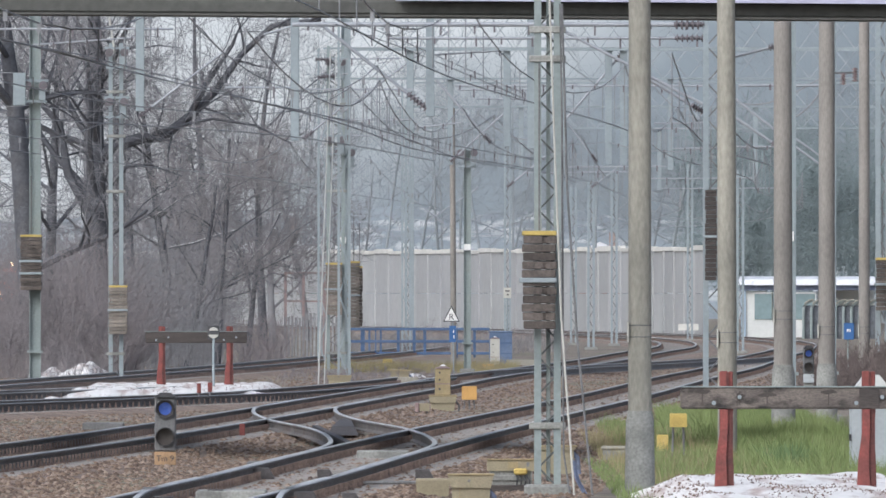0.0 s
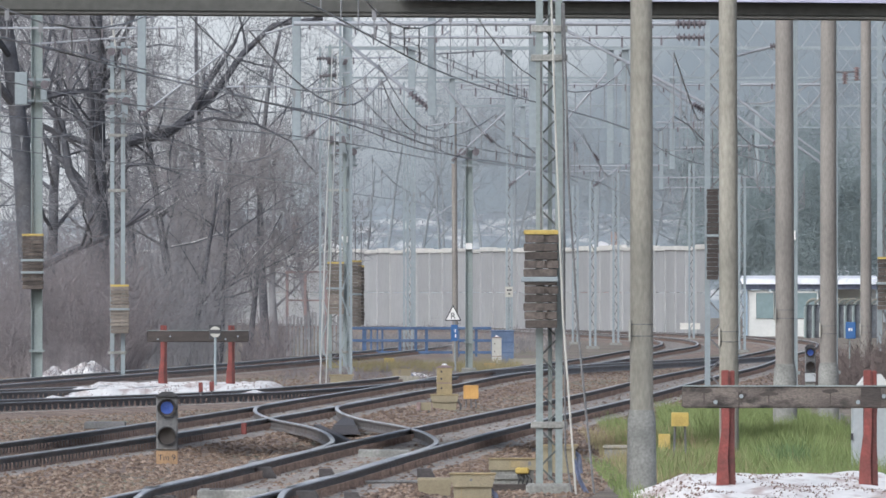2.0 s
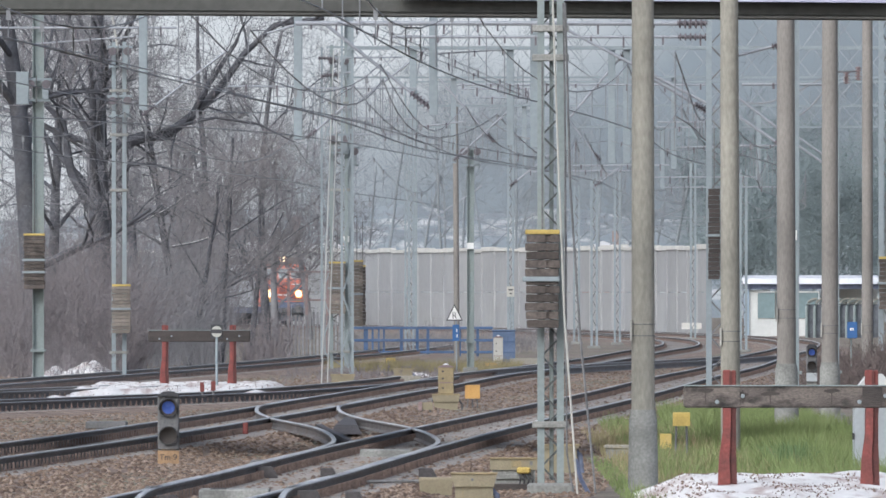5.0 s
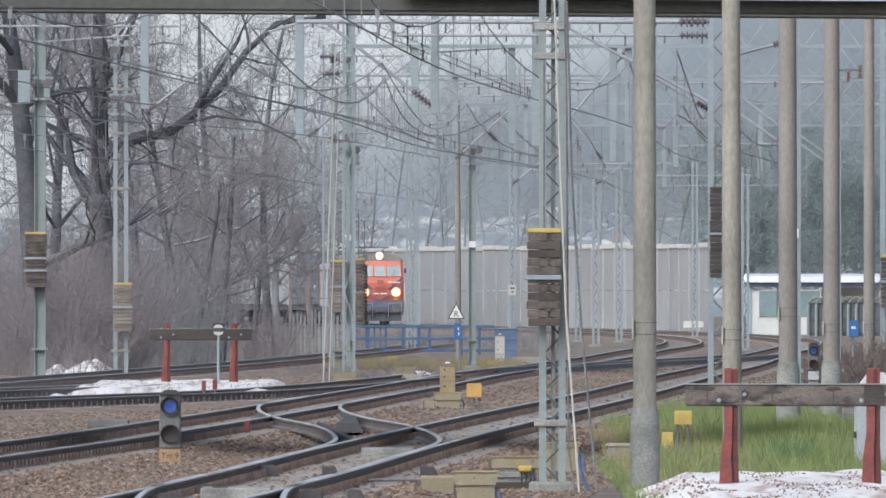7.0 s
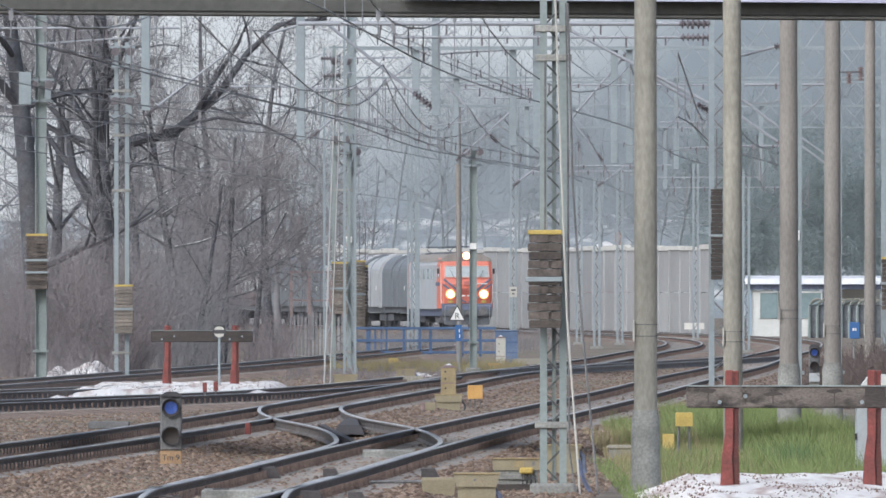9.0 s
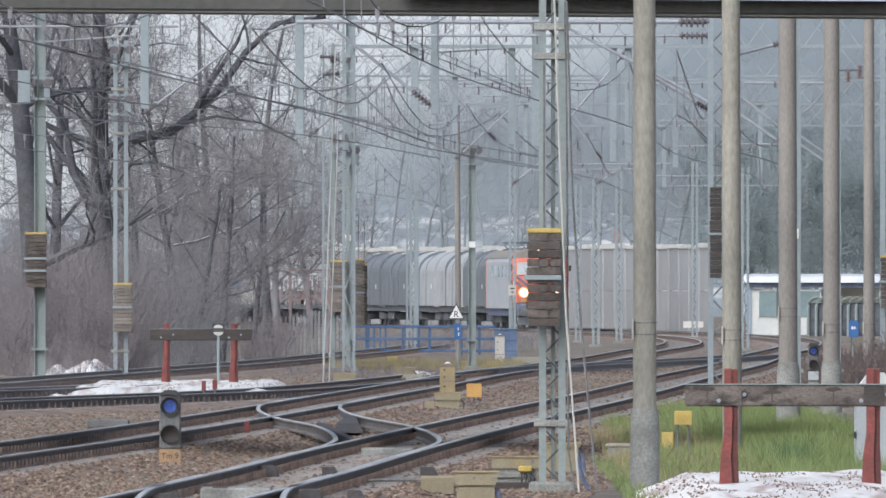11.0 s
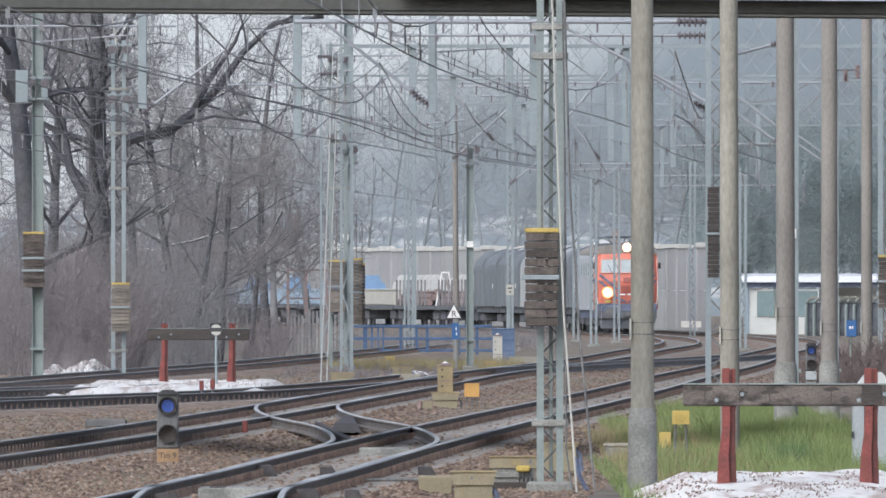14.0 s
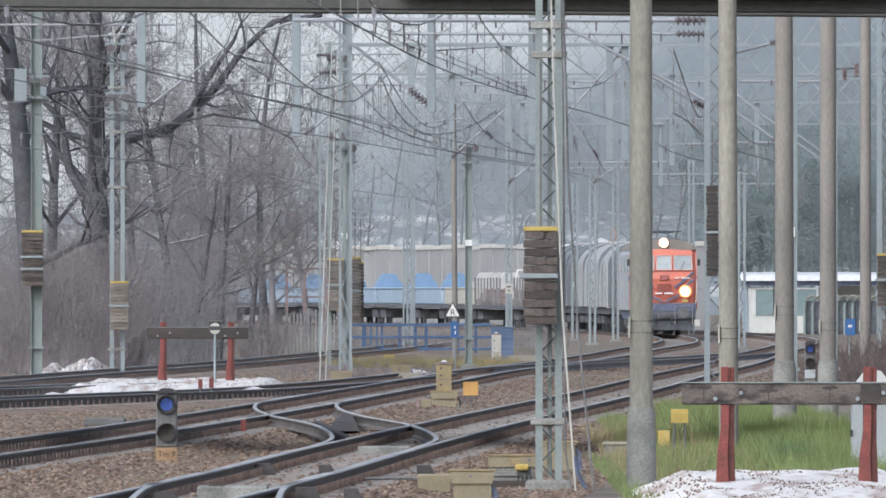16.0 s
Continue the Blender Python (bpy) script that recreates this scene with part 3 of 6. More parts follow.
def brush(seed, label, xa, xb, ya, yb, count, h0, h1, material, name="brush", tip=0.008, twigginess=5):
    """A thicket of thin arching shoots with side twigs."""
    rng = random.Random(seed)
    s = Shape()
    for k in range(count):
        p = Vector((rng.uniform(xa, xb), rng.uniform(ya, yb), -0.3))
        h = rng.uniform(h0, h1) * (0.6 + 0.8 * noise.noise(Vector((p.x * 0.35, p.y * 0.05, seed))) ** 2 + 0.3 * rng.random())
        v = Vector((rng.gauss(0, 0.28), rng.gauss(0, 0.28), 1))
        pts, rad = limb(s, p, v, h, tip * 2.2, rng, 5, 3, 0.12)
        for j in range(twigginess):
            i = rng.randint(1, 4)
            d = Vector((rng.gauss(0, 0.8), rng.gauss(0, 0.8), rng.uniform(0.1, 1.2)))
            q, _ = limb(s, pts[i], d, h * rng.uniform(0.15, 0.4), tip * 1.2, rng, 3, 3, 0.15)
            for m in range(2):
                limb(s, q[rng.randint(1, 2)], Vector((rng.gauss(0, 0.8), rng.gauss(0, 0.8), rng.uniform(0, 1))), h * rng.uniform(0.06, 0.18), tip, rng, 2, 3, 0.15)
    return single(name, s, material, label, "brush", kind="stuff")


# big trees and thicket at the line's edge
bare_tree(11, -10.47, 430, 15.5, 0.40, 0.01, "large dark bare tree with a thick limb arching over the tracks", kids=(7, 7, 6, 8), spread=0.6, tip=0.0085, droop=0.03, wander=0.012,
          limbs=[([(0.1, 0, 6.6), (0.6, 0, 6.95), (1.3, 0.2, 7.15), (2.0, 0.5, 7.2), (2.95, 0.8, 7.95), (3.65, 1.0, 8.7), (4.35, 1.1, 9.7), (5.3, 1.2, 10.6), (6.8, 1.3, 10.8)], 0.21), ([(2.75, 0.7, 7.8), (3.3, 0.5, 8.8), (4.1, 0.4, 10.0), (4.6, 0.3, 11.2)], 0.11), ([(1.2, 0.3, 7.1), (2.3, 0.2, 7.5), (3.5, 0.1, 7.75), (4.8, 0.0, 7.55), (5.9, 0.0, 7.0)], 0.07), ([(0.1, 0, 5.4), (0.9, -0.2, 6.3), (1.6, -0.3, 6.35), (2.6, -0.3, 6.0)], 0.08), ([(-0.1, 0, 4.6), (-0.9, 0.1, 6.1), (-1.15, 0.2, 7.6), (-1.9, 0.3, 8.4), (-2.6, 0.3, 9.6)], 0.17), ([(0.1, 0, 6.2), (-0.17, 0.1, 7.9), (-0.6, 0.3, 8.9), (-1.3, 0.4, 10.1), (-1.7, 0.4, 11.4)], 0.09)])
bare_tree(22, -11.8, 412, 14.0, 0.42, -0.085, "leaning dark bare tree at the edge of the thicket", kids=(7, 7, 6, 9), tip=0.0085, droop=0.03, wander=0.012)
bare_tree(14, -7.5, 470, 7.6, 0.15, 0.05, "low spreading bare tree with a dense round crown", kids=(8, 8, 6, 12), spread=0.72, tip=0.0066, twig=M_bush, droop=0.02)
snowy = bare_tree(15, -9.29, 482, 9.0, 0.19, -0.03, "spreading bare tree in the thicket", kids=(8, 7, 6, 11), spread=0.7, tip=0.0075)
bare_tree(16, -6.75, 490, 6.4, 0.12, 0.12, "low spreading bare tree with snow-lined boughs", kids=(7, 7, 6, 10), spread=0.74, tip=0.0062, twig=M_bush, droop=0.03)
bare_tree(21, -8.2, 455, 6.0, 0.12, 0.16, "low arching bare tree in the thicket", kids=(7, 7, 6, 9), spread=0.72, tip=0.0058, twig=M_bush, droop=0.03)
bare_tree(17, -10.88, 505, 11.0, 0.2, 0.04, "bare tree behind the thicket", kids=(4, 5, 5, 7), tip=0.0095)
bare_tree(18, -9.37, 540, 13.0, 0.2, 0.0, "tall slender bare tree", kids=(4, 5, 5, 7), tip=0.0095)
bare_tree(19, -7.54, 600, 14.0, 0.2, 0.0, "tall slender bare tree", kids=(4, 5, 5, 7), tip=0.0095)
bare_tree(20, -14.44, 520, 14.0, 0.25, 0.0, "tall bare tree behind the thicket", kids=(4, 5, 5, 7), tip=0.0095)
for path in ([(-0.9, -0.3, 4.9), (-0.2, -0.35, 5.25), (0.5, -0.3, 5.75), (0.9, -0.25, 5.9)], [(0.0, -0.5, 4.0), (0.8, -0.5, 4.15), (1.7, -0.45, 4.45), (2.3, -0.4, 4.6)], [(2.6, -0.3, 3.4), (3.3, -0.3, 4.2), (3.8, -0.2, 5.2)]):
    part("bough", Shape().tube([(x, y, z - 0.035) for x, y, z in path], 0.035, 6), M_bark, snowy)
    part("snow_line", Shape().tube(path, 0.018, 6), M_white, snowy, "thin line of snow on a bough")
brush(31, "reddish-brown leafless thicket at the line's edge", -12.86, -9.0, 396, 428, 1500, 1.6, 4.9, M_shrub, tip=0.0046, twigginess=7)
brush(32, "dense grey-brown thicket under the trees", -11.67, -7.35, 436, 484, 760, 2.0, 5.2, M_twig, tip=0.0058, twigginess=6)
brush(33, "low brown scrub beside the fence", -6.84, -5.3, 455, 500, 150, 0.8, 2.6, M_shrub, tip=0.006)
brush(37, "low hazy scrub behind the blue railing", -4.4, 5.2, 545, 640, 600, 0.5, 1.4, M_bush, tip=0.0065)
brush(39, "thin shoots rising through the snow bank", -11.4, -9.0, 372, 396, 130, 0.4, 1.5, M_shrub, tip=0.0045)
brush(38, "thin dry weeds by the track", -4.6, 0.4, 372, 415, 420, 0.15, 0.5, M_shrub, tip=0.004)


for k in range(9):
    yy = 560 + 19 * k
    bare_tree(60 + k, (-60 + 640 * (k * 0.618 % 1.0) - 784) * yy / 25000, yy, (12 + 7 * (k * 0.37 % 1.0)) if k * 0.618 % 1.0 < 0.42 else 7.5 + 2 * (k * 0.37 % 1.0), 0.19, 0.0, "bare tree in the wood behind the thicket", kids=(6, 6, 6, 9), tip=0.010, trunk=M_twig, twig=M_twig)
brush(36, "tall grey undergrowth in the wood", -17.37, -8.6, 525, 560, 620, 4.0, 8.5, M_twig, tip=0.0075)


def far_woods():
    rng = random.Random(5)
    for k in range(34):
        y = rng.uniform(1010, 1240)
        x = (430 + 1180 * (k + rng.random()) / 34 - 784) * y / 25000
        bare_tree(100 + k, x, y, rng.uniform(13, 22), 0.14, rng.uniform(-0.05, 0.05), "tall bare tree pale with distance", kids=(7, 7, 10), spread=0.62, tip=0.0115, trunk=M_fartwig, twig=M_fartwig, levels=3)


far_woods()


for k in range(12):
    yy = 985 + 9 * k
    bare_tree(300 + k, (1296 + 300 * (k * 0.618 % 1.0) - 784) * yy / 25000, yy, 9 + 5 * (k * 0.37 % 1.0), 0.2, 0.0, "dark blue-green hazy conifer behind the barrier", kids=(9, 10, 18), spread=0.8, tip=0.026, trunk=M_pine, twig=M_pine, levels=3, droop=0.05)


# ---- masts and poles ----
def lattice_mast(x, y, w, h, label, leg=0.085, pitch=0.62, material=None, z0=-0.26, rz=0, plates=()):
    """Two channel legs laced with zigzag bars, on a concrete foot."""
    material = material or M_galv
    t = thing("lattice_mast", x, y, 0, rz, label, "catenary mast", "catenary masts")
    dep = w * 0.42
    for q in (-1, 1):
        s = Shape()
        cx = q * (w / 2 - leg / 2)
        i, o, e, t1 = cx - q * leg / 2, cx + q * leg / 2, dep / 2, 0.014
        s.prism([(i, -e), (o, -e), (o, e), (i, e), (i, e - t1), (o - q * t1, e - t1), (o - q * t1, -e + t1), (i, -e + t1)], z0, h, "z")
        part("leg", s, material, t)
    for f in (-1, 1):
        s = Shape()
        z, side = z0 + 0.1, 1
        inner = w / 2 - leg * 0.6
        yy = f * (dep / 2 - 0.03)
        while z + pitch / 2 < h:
            bar = Shape().bar((side * inner, yy, z), (-side * inner, yy, z + pitch / 2), 0.022 if y < 200 else 0.035, 0.014)
            if y < 200:
                part("lacing_bar", bar, M_lacing, t)
            else:
                s.add(bar.v, bar.f)
            side, z = -side, z + pitch / 2
        if s.v:
            tagged(part("lacing", s, M_darksteel if f < 0 else material, t, "zigzag lacing"), kind="stuff")
    for pz in plates:
        part("batten_plate", Shape().box(-w / 2 - 0.06, w / 2 + 0.06, -dep / 2 - 0.03, dep / 2 + 0.03, pz - 0.04, pz + 0.04, 0.008), M_conc_dark, t)
    part("foot", Shape().box(-w / 2 - 0.12, w / 2 + 0.12, -dep / 2 - 0.2, dep / 2 + 0.2, z0 - 0.2, z0 + 0.12, 0.03), M_conc_dark, t, "concrete foot")
    return t


def steel_mast(x, y, w, h, label, material=None, z0=-0.26, plate=None):
    """A rolled H-section mast with stiffeners on a concrete foot."""
    material = material or M_galv
    t = thing("steel_mast", x, y, 0, 0, label, "catenary mast", "catenary masts")
    s = Shape()
    e, f, g2 = w / 2, w / 2 - 0.02, 0.012
    s.prism([(-e, -e), (-f, -e), (-f, -g2), (f, -g2), (f, -e), (e, -e), (e, e), (f, e), (f, g2), (-f, g2), (-f, e), (-e, e)], z0, h, "z")
    part("column", s, material, t)
    part("clamp", Shape().box(-w / 2 - 0.05, w / 2 + 0.05, -w / 2 - 0.03, w / 2 + 0.03, 0.62, 0.68), M_galv, t)
    part("foot", Shape().box(-w / 2 - 0.12, w / 2 + 0.12, -w / 2 - 0.15, w / 2 + 0.15, z0 - 0.2, z0 + 0.14, 0.03), M_conc_dark, t, "concrete foot")
    if plate:
        part("number_plate", Shape().box(plate[0] - plate[2] / 2, plate[0] + plate[2] / 2, -w / 2 - 0.03, -w / 2 - 0.01, plate[1] - 0.09, plate[1] + 0.09), M_white, t, "small white plate")
    return t


def weight_stack(x, y, z0, z1, w, label, material=None, hang=1.2, bands=(0.47,), side=0.0, reach=0.3):
    """A hanging column of tension weights, each a slotted slab, with a guide clamp."""
    material = material or M_weight
    t = thing("tension_weights", x, y, 0, 0, label, "tension weights", "hanging tension weights")
    n = max(6, round((z1 - z0) / 0.105))
    step = (z1 - z0 - 0.05) / n
    rng = random.Random(int(x * 100) + n)
    dp = w * 0.8
    for k in range(n):
        za = z0 + k * step
        s = Shape()
        a, b = -w / 2 + rng.uniform(-0.012, 0.012), w / 2 + rng.uniform(-0.012, 0.012)
        gap = 0.02 if k % 2 else 0.03
        s.box(a, b, -dp / 2 + 0.03, dp / 2, za, za + step - 0.008, 0.012)
        c = w * 0.16
        if k % 3 == 1:
            s.box(a, c - gap, -dp / 2, -dp / 2 + 0.03, za + 0.004, za + step - 0.012)
            s.box(c + gap, b, -dp / 2, -dp / 2 + 0.03, za + 0.004, za + step - 0.012)
        else:
            s.box(a, b, -dp / 2, -dp / 2 + 0.03, za + 0.002, za + step - 0.01, 0.006)
        part("weight", s, material, t)
    part("top_plate", Shape().box(-w / 2 - 0.006, w / 2 + 0.006, -dp / 2 - 0.01, dp / 2 + 0.01, z1 - 0.055, z1, 0.008), material if material is M_darkwood else M_yellow, t, "painted top slab")
    for f in bands:
        zb = z0 + (z1 - z0) * f
        part("guide_clamp", Shape().box(-w / 2 - 0.04, w / 2 + 0.01, -dp / 2 - 0.03, dp / 2 + 0.3, zb, zb + 0.06, 0.008), M_galv_l, t, "pale steel guide clamp")
    part("hanger_rod", Shape().tube([(0, 0, z1 - 0.02), (0, 0, z1 + hang)], 0.014, 6), M_darksteel, t)
    return t


def concrete_pole(x, y, r, h, label, material=None, lean=0.0, base=None, z0=-0.26, band=None):
    """A tapered spun-concrete pole, with its thicker cast foot and earthing strap."""
    material = material or M_concrete
    t = thing("concrete_pole", x, y, 0, 0, label, "pole", "concrete poles")
    n = 12
    zs = [z0 + (h - z0) * i / n for i in range(n + 1)]
    part("shaft", Shape().tube([(lean * z, 0, z) for z in zs], [r * (1.0 - 0.012 * z) for z in zs], 24), material, t, soft=True)
    if base:
        part("foot", Shape().tube([(0, 0, z0 - 0.1), (0, 0, base - 0.12), (0, 0, base)], [r * 1.3, r * 1.19, r * 1.03], 24), M_conc_dark, t, "damp cast concrete foot", soft=True)
    if band:
        for zz in (band, band - 0.14):
            part("strap", Shape().tube([(r * 1.0 * math.cos(a) + lean * zz, r * 1.0 * math.sin(a), zz) for a in np.linspace(0, 2 * math.pi, 25)], 0.006, 5), M_darksteel, t)
        part("marker_plate", Shape().box(-r - 0.016, -r + 0.008, -r * 0.9, -r * 0.5, band - 0.2, band + 0.05, 0.004), M_cratecream, t, "white marker plate")
    return t


lattice_mast(1.27, 169, 0.318, 7.5, "grey-green lattice catenary mast with tension weights", plates=(0.56, 4.95, 5.3), pitch=0.44, leg=0.085)
single("cable_duct", Shape().box(1.255, 1.305, 169.03, 169.06, -0.1, 7.3, 0.006), M_galv, "slim grey-green cable duct inside the lattice mast", "cable duct")
weight_stack(1.17, 168.66, 1.72, 2.89, 0.398, "stack of dark slotted concrete tension weights with a yellow top", hang=2.0)
concrete_pole(2.39, 170, 0.142, 9.5, "grey weathered concrete pole with a damp foot", base=0.73, band=1.76, lean=-0.0005)
concrete_pole(3.97, 196, 0.135, 9.5, "grey weathered concrete pole in the grass", base=None, band=1.6, lean=-0.003)
lattice_mast(6.39, 330, 0.554, 10.5, "slim grey-blue lattice mast behind the concrete pole", pitch=0.85, material=M_galv_l, leg=0.13)
weight_stack(6.29, 329.6, 2.44, 4.55, 0.264, "narrow dark stack of tension weights on a lattice mast", M_darkwood, hang=1.4)
concrete_pole(5.69, 235, 0.16, 9.0, "brownish concrete pole under the bridge", M_conc_brown, base=0.95, band=1.85, lean=-0.002)
steel_mast(6.48, 262, 0.19, 10.0, "pale grey steel mast behind a concrete pole", M_galv_l, plate=(0.0, 3.2, 0.11))
concrete_pole(6.82, 250, 0.15, 9.0, "brownish concrete pole beside a steel mast", M_conc_brown, base=0.9, band=1.55)
steel_mast(7.27, 264, 0.21, 10.0, "pale grey steel mast beside a concrete pole", M_galv_l, plate=(0.0, 3.12, 0.13))
concrete_pole(9.28, 310, 0.125, 11.0, "slim brownish concrete pole in the scrub", M_conc_brown, band=1.4)
weight_stack(10.30, 330, 1.74, 2.97, 0.290, "dark stack of tension weights beside a pole", hang=1.5)
lattice_mast(10.32, 330.35, 0.34, 10.5, "pale lattice mast at the edge of the yard", material=M_galv_l, leg=0.12, pitch=0.8)

steel_mast(-10.35, 360, 0.288, 11.0, "grey-blue steel mast with tension weights", M_galv)
weight_stack(-10.44, 359.6, 2.22, 3.63, 0.532, "dark stack of tension weights with a yellow top", hang=1.5, bands=(0.5, 0.28))
lattice_mast(-8.82, 383, 0.398, 8.92, "slim pale lattice mast beside the thicket", material=M_galv_l, leg=0.11, pitch=0.7, plates=(0.5, 4.9, 6.4, 7.6))
weight_stack(-8.75, 382.62, 1.03, 2.35, 0.490, "pale brown stack of tension weights with a yellow top", M_weight_l, hang=1.3)
lattice_mast(-3.16, 423, 0.541, 9.54, "lattice mast with weights, wires and a stay", leg=0.10, pitch=0.6, plates=(0.35, 5.2, 6.6, 7.8))
weight_stack(-3.21, 422.6, 1.49, 3.05, 0.490, "grey-brown stack of tension weights with a yellow top", M_weight_l, hang=1.3)
steel_mast(-2.89, 425, 0.255, 11.0, "pale steel mast behind a lattice mast", M_galv_l, plate=(-0.08, 3.73, 0.22))
weight_stack(-2.63, 424.4, 1.11, 3.10, 0.356, "narrow grey-brown stack of tension weights", M_weight_l, hang=1.3)
weight_stack(-2.46, 424.4, 1.15, 2.95, 0.187, "narrow reddish-brown stack of tension weights", M_weight, hang=1.3, bands=())
concrete_pole(0.42, 480, 0.10, 8.43, "slim brownish concrete pole behind the railing", M_conc_brown, lean=-0.006)
steel_mast(0.78, 423, 0.220, 6.41, "pale steel mast with a white plate", M_galv, plate=(0.0, 3.52, 0.2))
for px, py, top in ((-1.44, 620, 7.16), (3.00, 640, 12.31), (6.36, 600, 7.12), (7.83, 640, 7.71), (6.08, 650, 7.01), (12.32, 700, 8.51), (11.85, 560, 7.01)):
    lattice_mast(px, py, 0.32, top, "pale distant lattice mast by the curve", material=M_galv_l, leg=0.1, pitch=0.8)


# ---- buffer stops, snow and grass ----
M_clod = mat("wet_brown_earth", (0.17, 0.11, 0.08), 0.95, vary=0.4, scale=4, fine=30)

def buffer_stop(x, y, rz, half, beam_w, zb, zt, top, label, timber=None):
    timber = timber or M_wood
    t = thing("buffer_stop", x, y, 0, rz, label, "buffer stop", "buffer stops")
    s = Shape().box(-beam_w / 2, beam_w / 2, -0.12, 0.12, zb, zt, 0.02)
    beam = part("crossbeam", s, timber, t, "weathered dark-stained timber crossbeam")
    part("cap_strip", Shape().box(-beam_w / 2, beam_w / 2, -0.13, 0.13, zt, zt + 0.012), M_galv, beam, "thin steel capping")
    for q in (-1, 1):
        post = part("post", Shape().box(q * half - 0.075, q * half + 0.02, 0.125, 0.2, -0.3, top, 0.012), M_red, t, "faded red rail-steel post")
        part("rear_web", Shape().box(q * half + 0.022, q * half + 0.075, 0.135, 0.2, -0.3, top - 0.004, 0.01), M_red, post)
        # dark strip laid over the post to imitate the shadow gap
        part("groove", Shape().box(q * half + 0.0, q * half + 0.028, 0.115, 0.124, zt, top - 0.01), M_reddark, post, "dark strip put in for the shade between the rails")
        shank = Shape()
        for z0, z1, a0, a1, b0, b1 in ((-0.3, 0.3, -0.15, -0.12, 0.02, -0.005), (0.3, 0.62, -0.12, -0.075, -0.005, 0.01), (0.62, zb - 0.002, -0.075, -0.075, 0.01, 0.01)):
            shank.add([(q * half + x, y, z) for z, x0, x1 in ((z0, a0, b0), (z1, a1, b1)) for x, y in ((x0, -0.13), (x1, -0.13), (x1, -0.04), (x0, -0.04))], [(0, 1, 2, 3), (7, 6, 5, 4), (0, 4, 5, 1), (1, 5, 6, 2), (2, 6, 7, 3), (3, 7, 4, 0)])
        part("front_rail", shank, M_red, post, "bent red front rail")
        back = Shape()
        for z0, z1, a0, a1, b0, b1 in ((-0.3, 0.3, 0.022, -0.003, 0.09, 0.075), (0.3, 0.62, -0.003, 0.012, 0.075, 0.055), (0.62, zb - 0.002, 0.012, 0.012, 0.055, 0.075)):
            back.add([(q * half + x, y, z) for z, x0, x1 in ((z0, a0, b0), (z1, a1, b1)) for x, y in ((x0, -0.10), (x1, -0.10), (x1, -0.02), (x0, -0.02))], [(0, 1, 2, 3), (7, 6, 5, 4), (0, 4, 5, 1), (1, 5, 6, 2), (2, 6, 7, 3), (3, 7, 4, 0)])
        # inner rail takes the shaded copy of the red
        part("inner_rail", back, M_reddark, post, "inner rail with shade put into its red")
        part("strut", Shape().bar((q * half, 0.2, zt - 0.1), (q * half, 1.6, -0.27), 0.08, 0.1), M_red, t, "faded red raking strut")
        for bx in (-0.11, 0.11):
            part("bolt", Shape().tube([(q * half + bx * 1.3, -0.16, zb + 0.1 + bx * 0.3), (q * half + bx * 1.3, -0.10, zb + 0.1 + bx * 0.3)], 0.024, 8), M_galv_l, beam, "pale bolt head")
        rng = random.Random(7 + q)
        for xk in ((-0.12, 0.02, 0.5) if q > 0 else (0.16, 0.5, -0.3)):
            xk = q * half - q * xk * 0.9
            part("drying_crack", Shape().box(xk - 0.006, xk + 0.006, -0.1225, -0.119, zb + rng.uniform(0.01, 0.06), zt - rng.uniform(0.01, 0.05)), M_darkwood, beam, "black crack in the timber")
            zc, wd = zb + rng.uniform(0.1, 0.2), rng.uniform(0.04, 0.13)
            part("tar_stain", Shape().prism([(xk + wd * math.cos(a), zc + rng.uniform(0.012, 0.032) * math.sin(a)) for a in np.linspace(0, 5.8, 11)], -0.1235, -0.119), M_darkwood, beam, "black tar stain")
        part("post_plate", Shape().box(q * half - 0.11, q * half + 0.11, -0.135, -0.121, zb + 0.01, zt - 0.01), M_darkwood if q > 0 else timber, beam)
    return t


buffer_stop(3.96, 157, 0, 0.791, 2.606, 0.86, 1.10, 1.28, "red steel buffer stop with a weathered timber beam in snow")
buffer_stop(-5.73, 330, 3, 0.792, 2.376, 0.98, 1.24, 1.37, "red steel buffer stop with a dark timber beam in snow", M_darkwood)


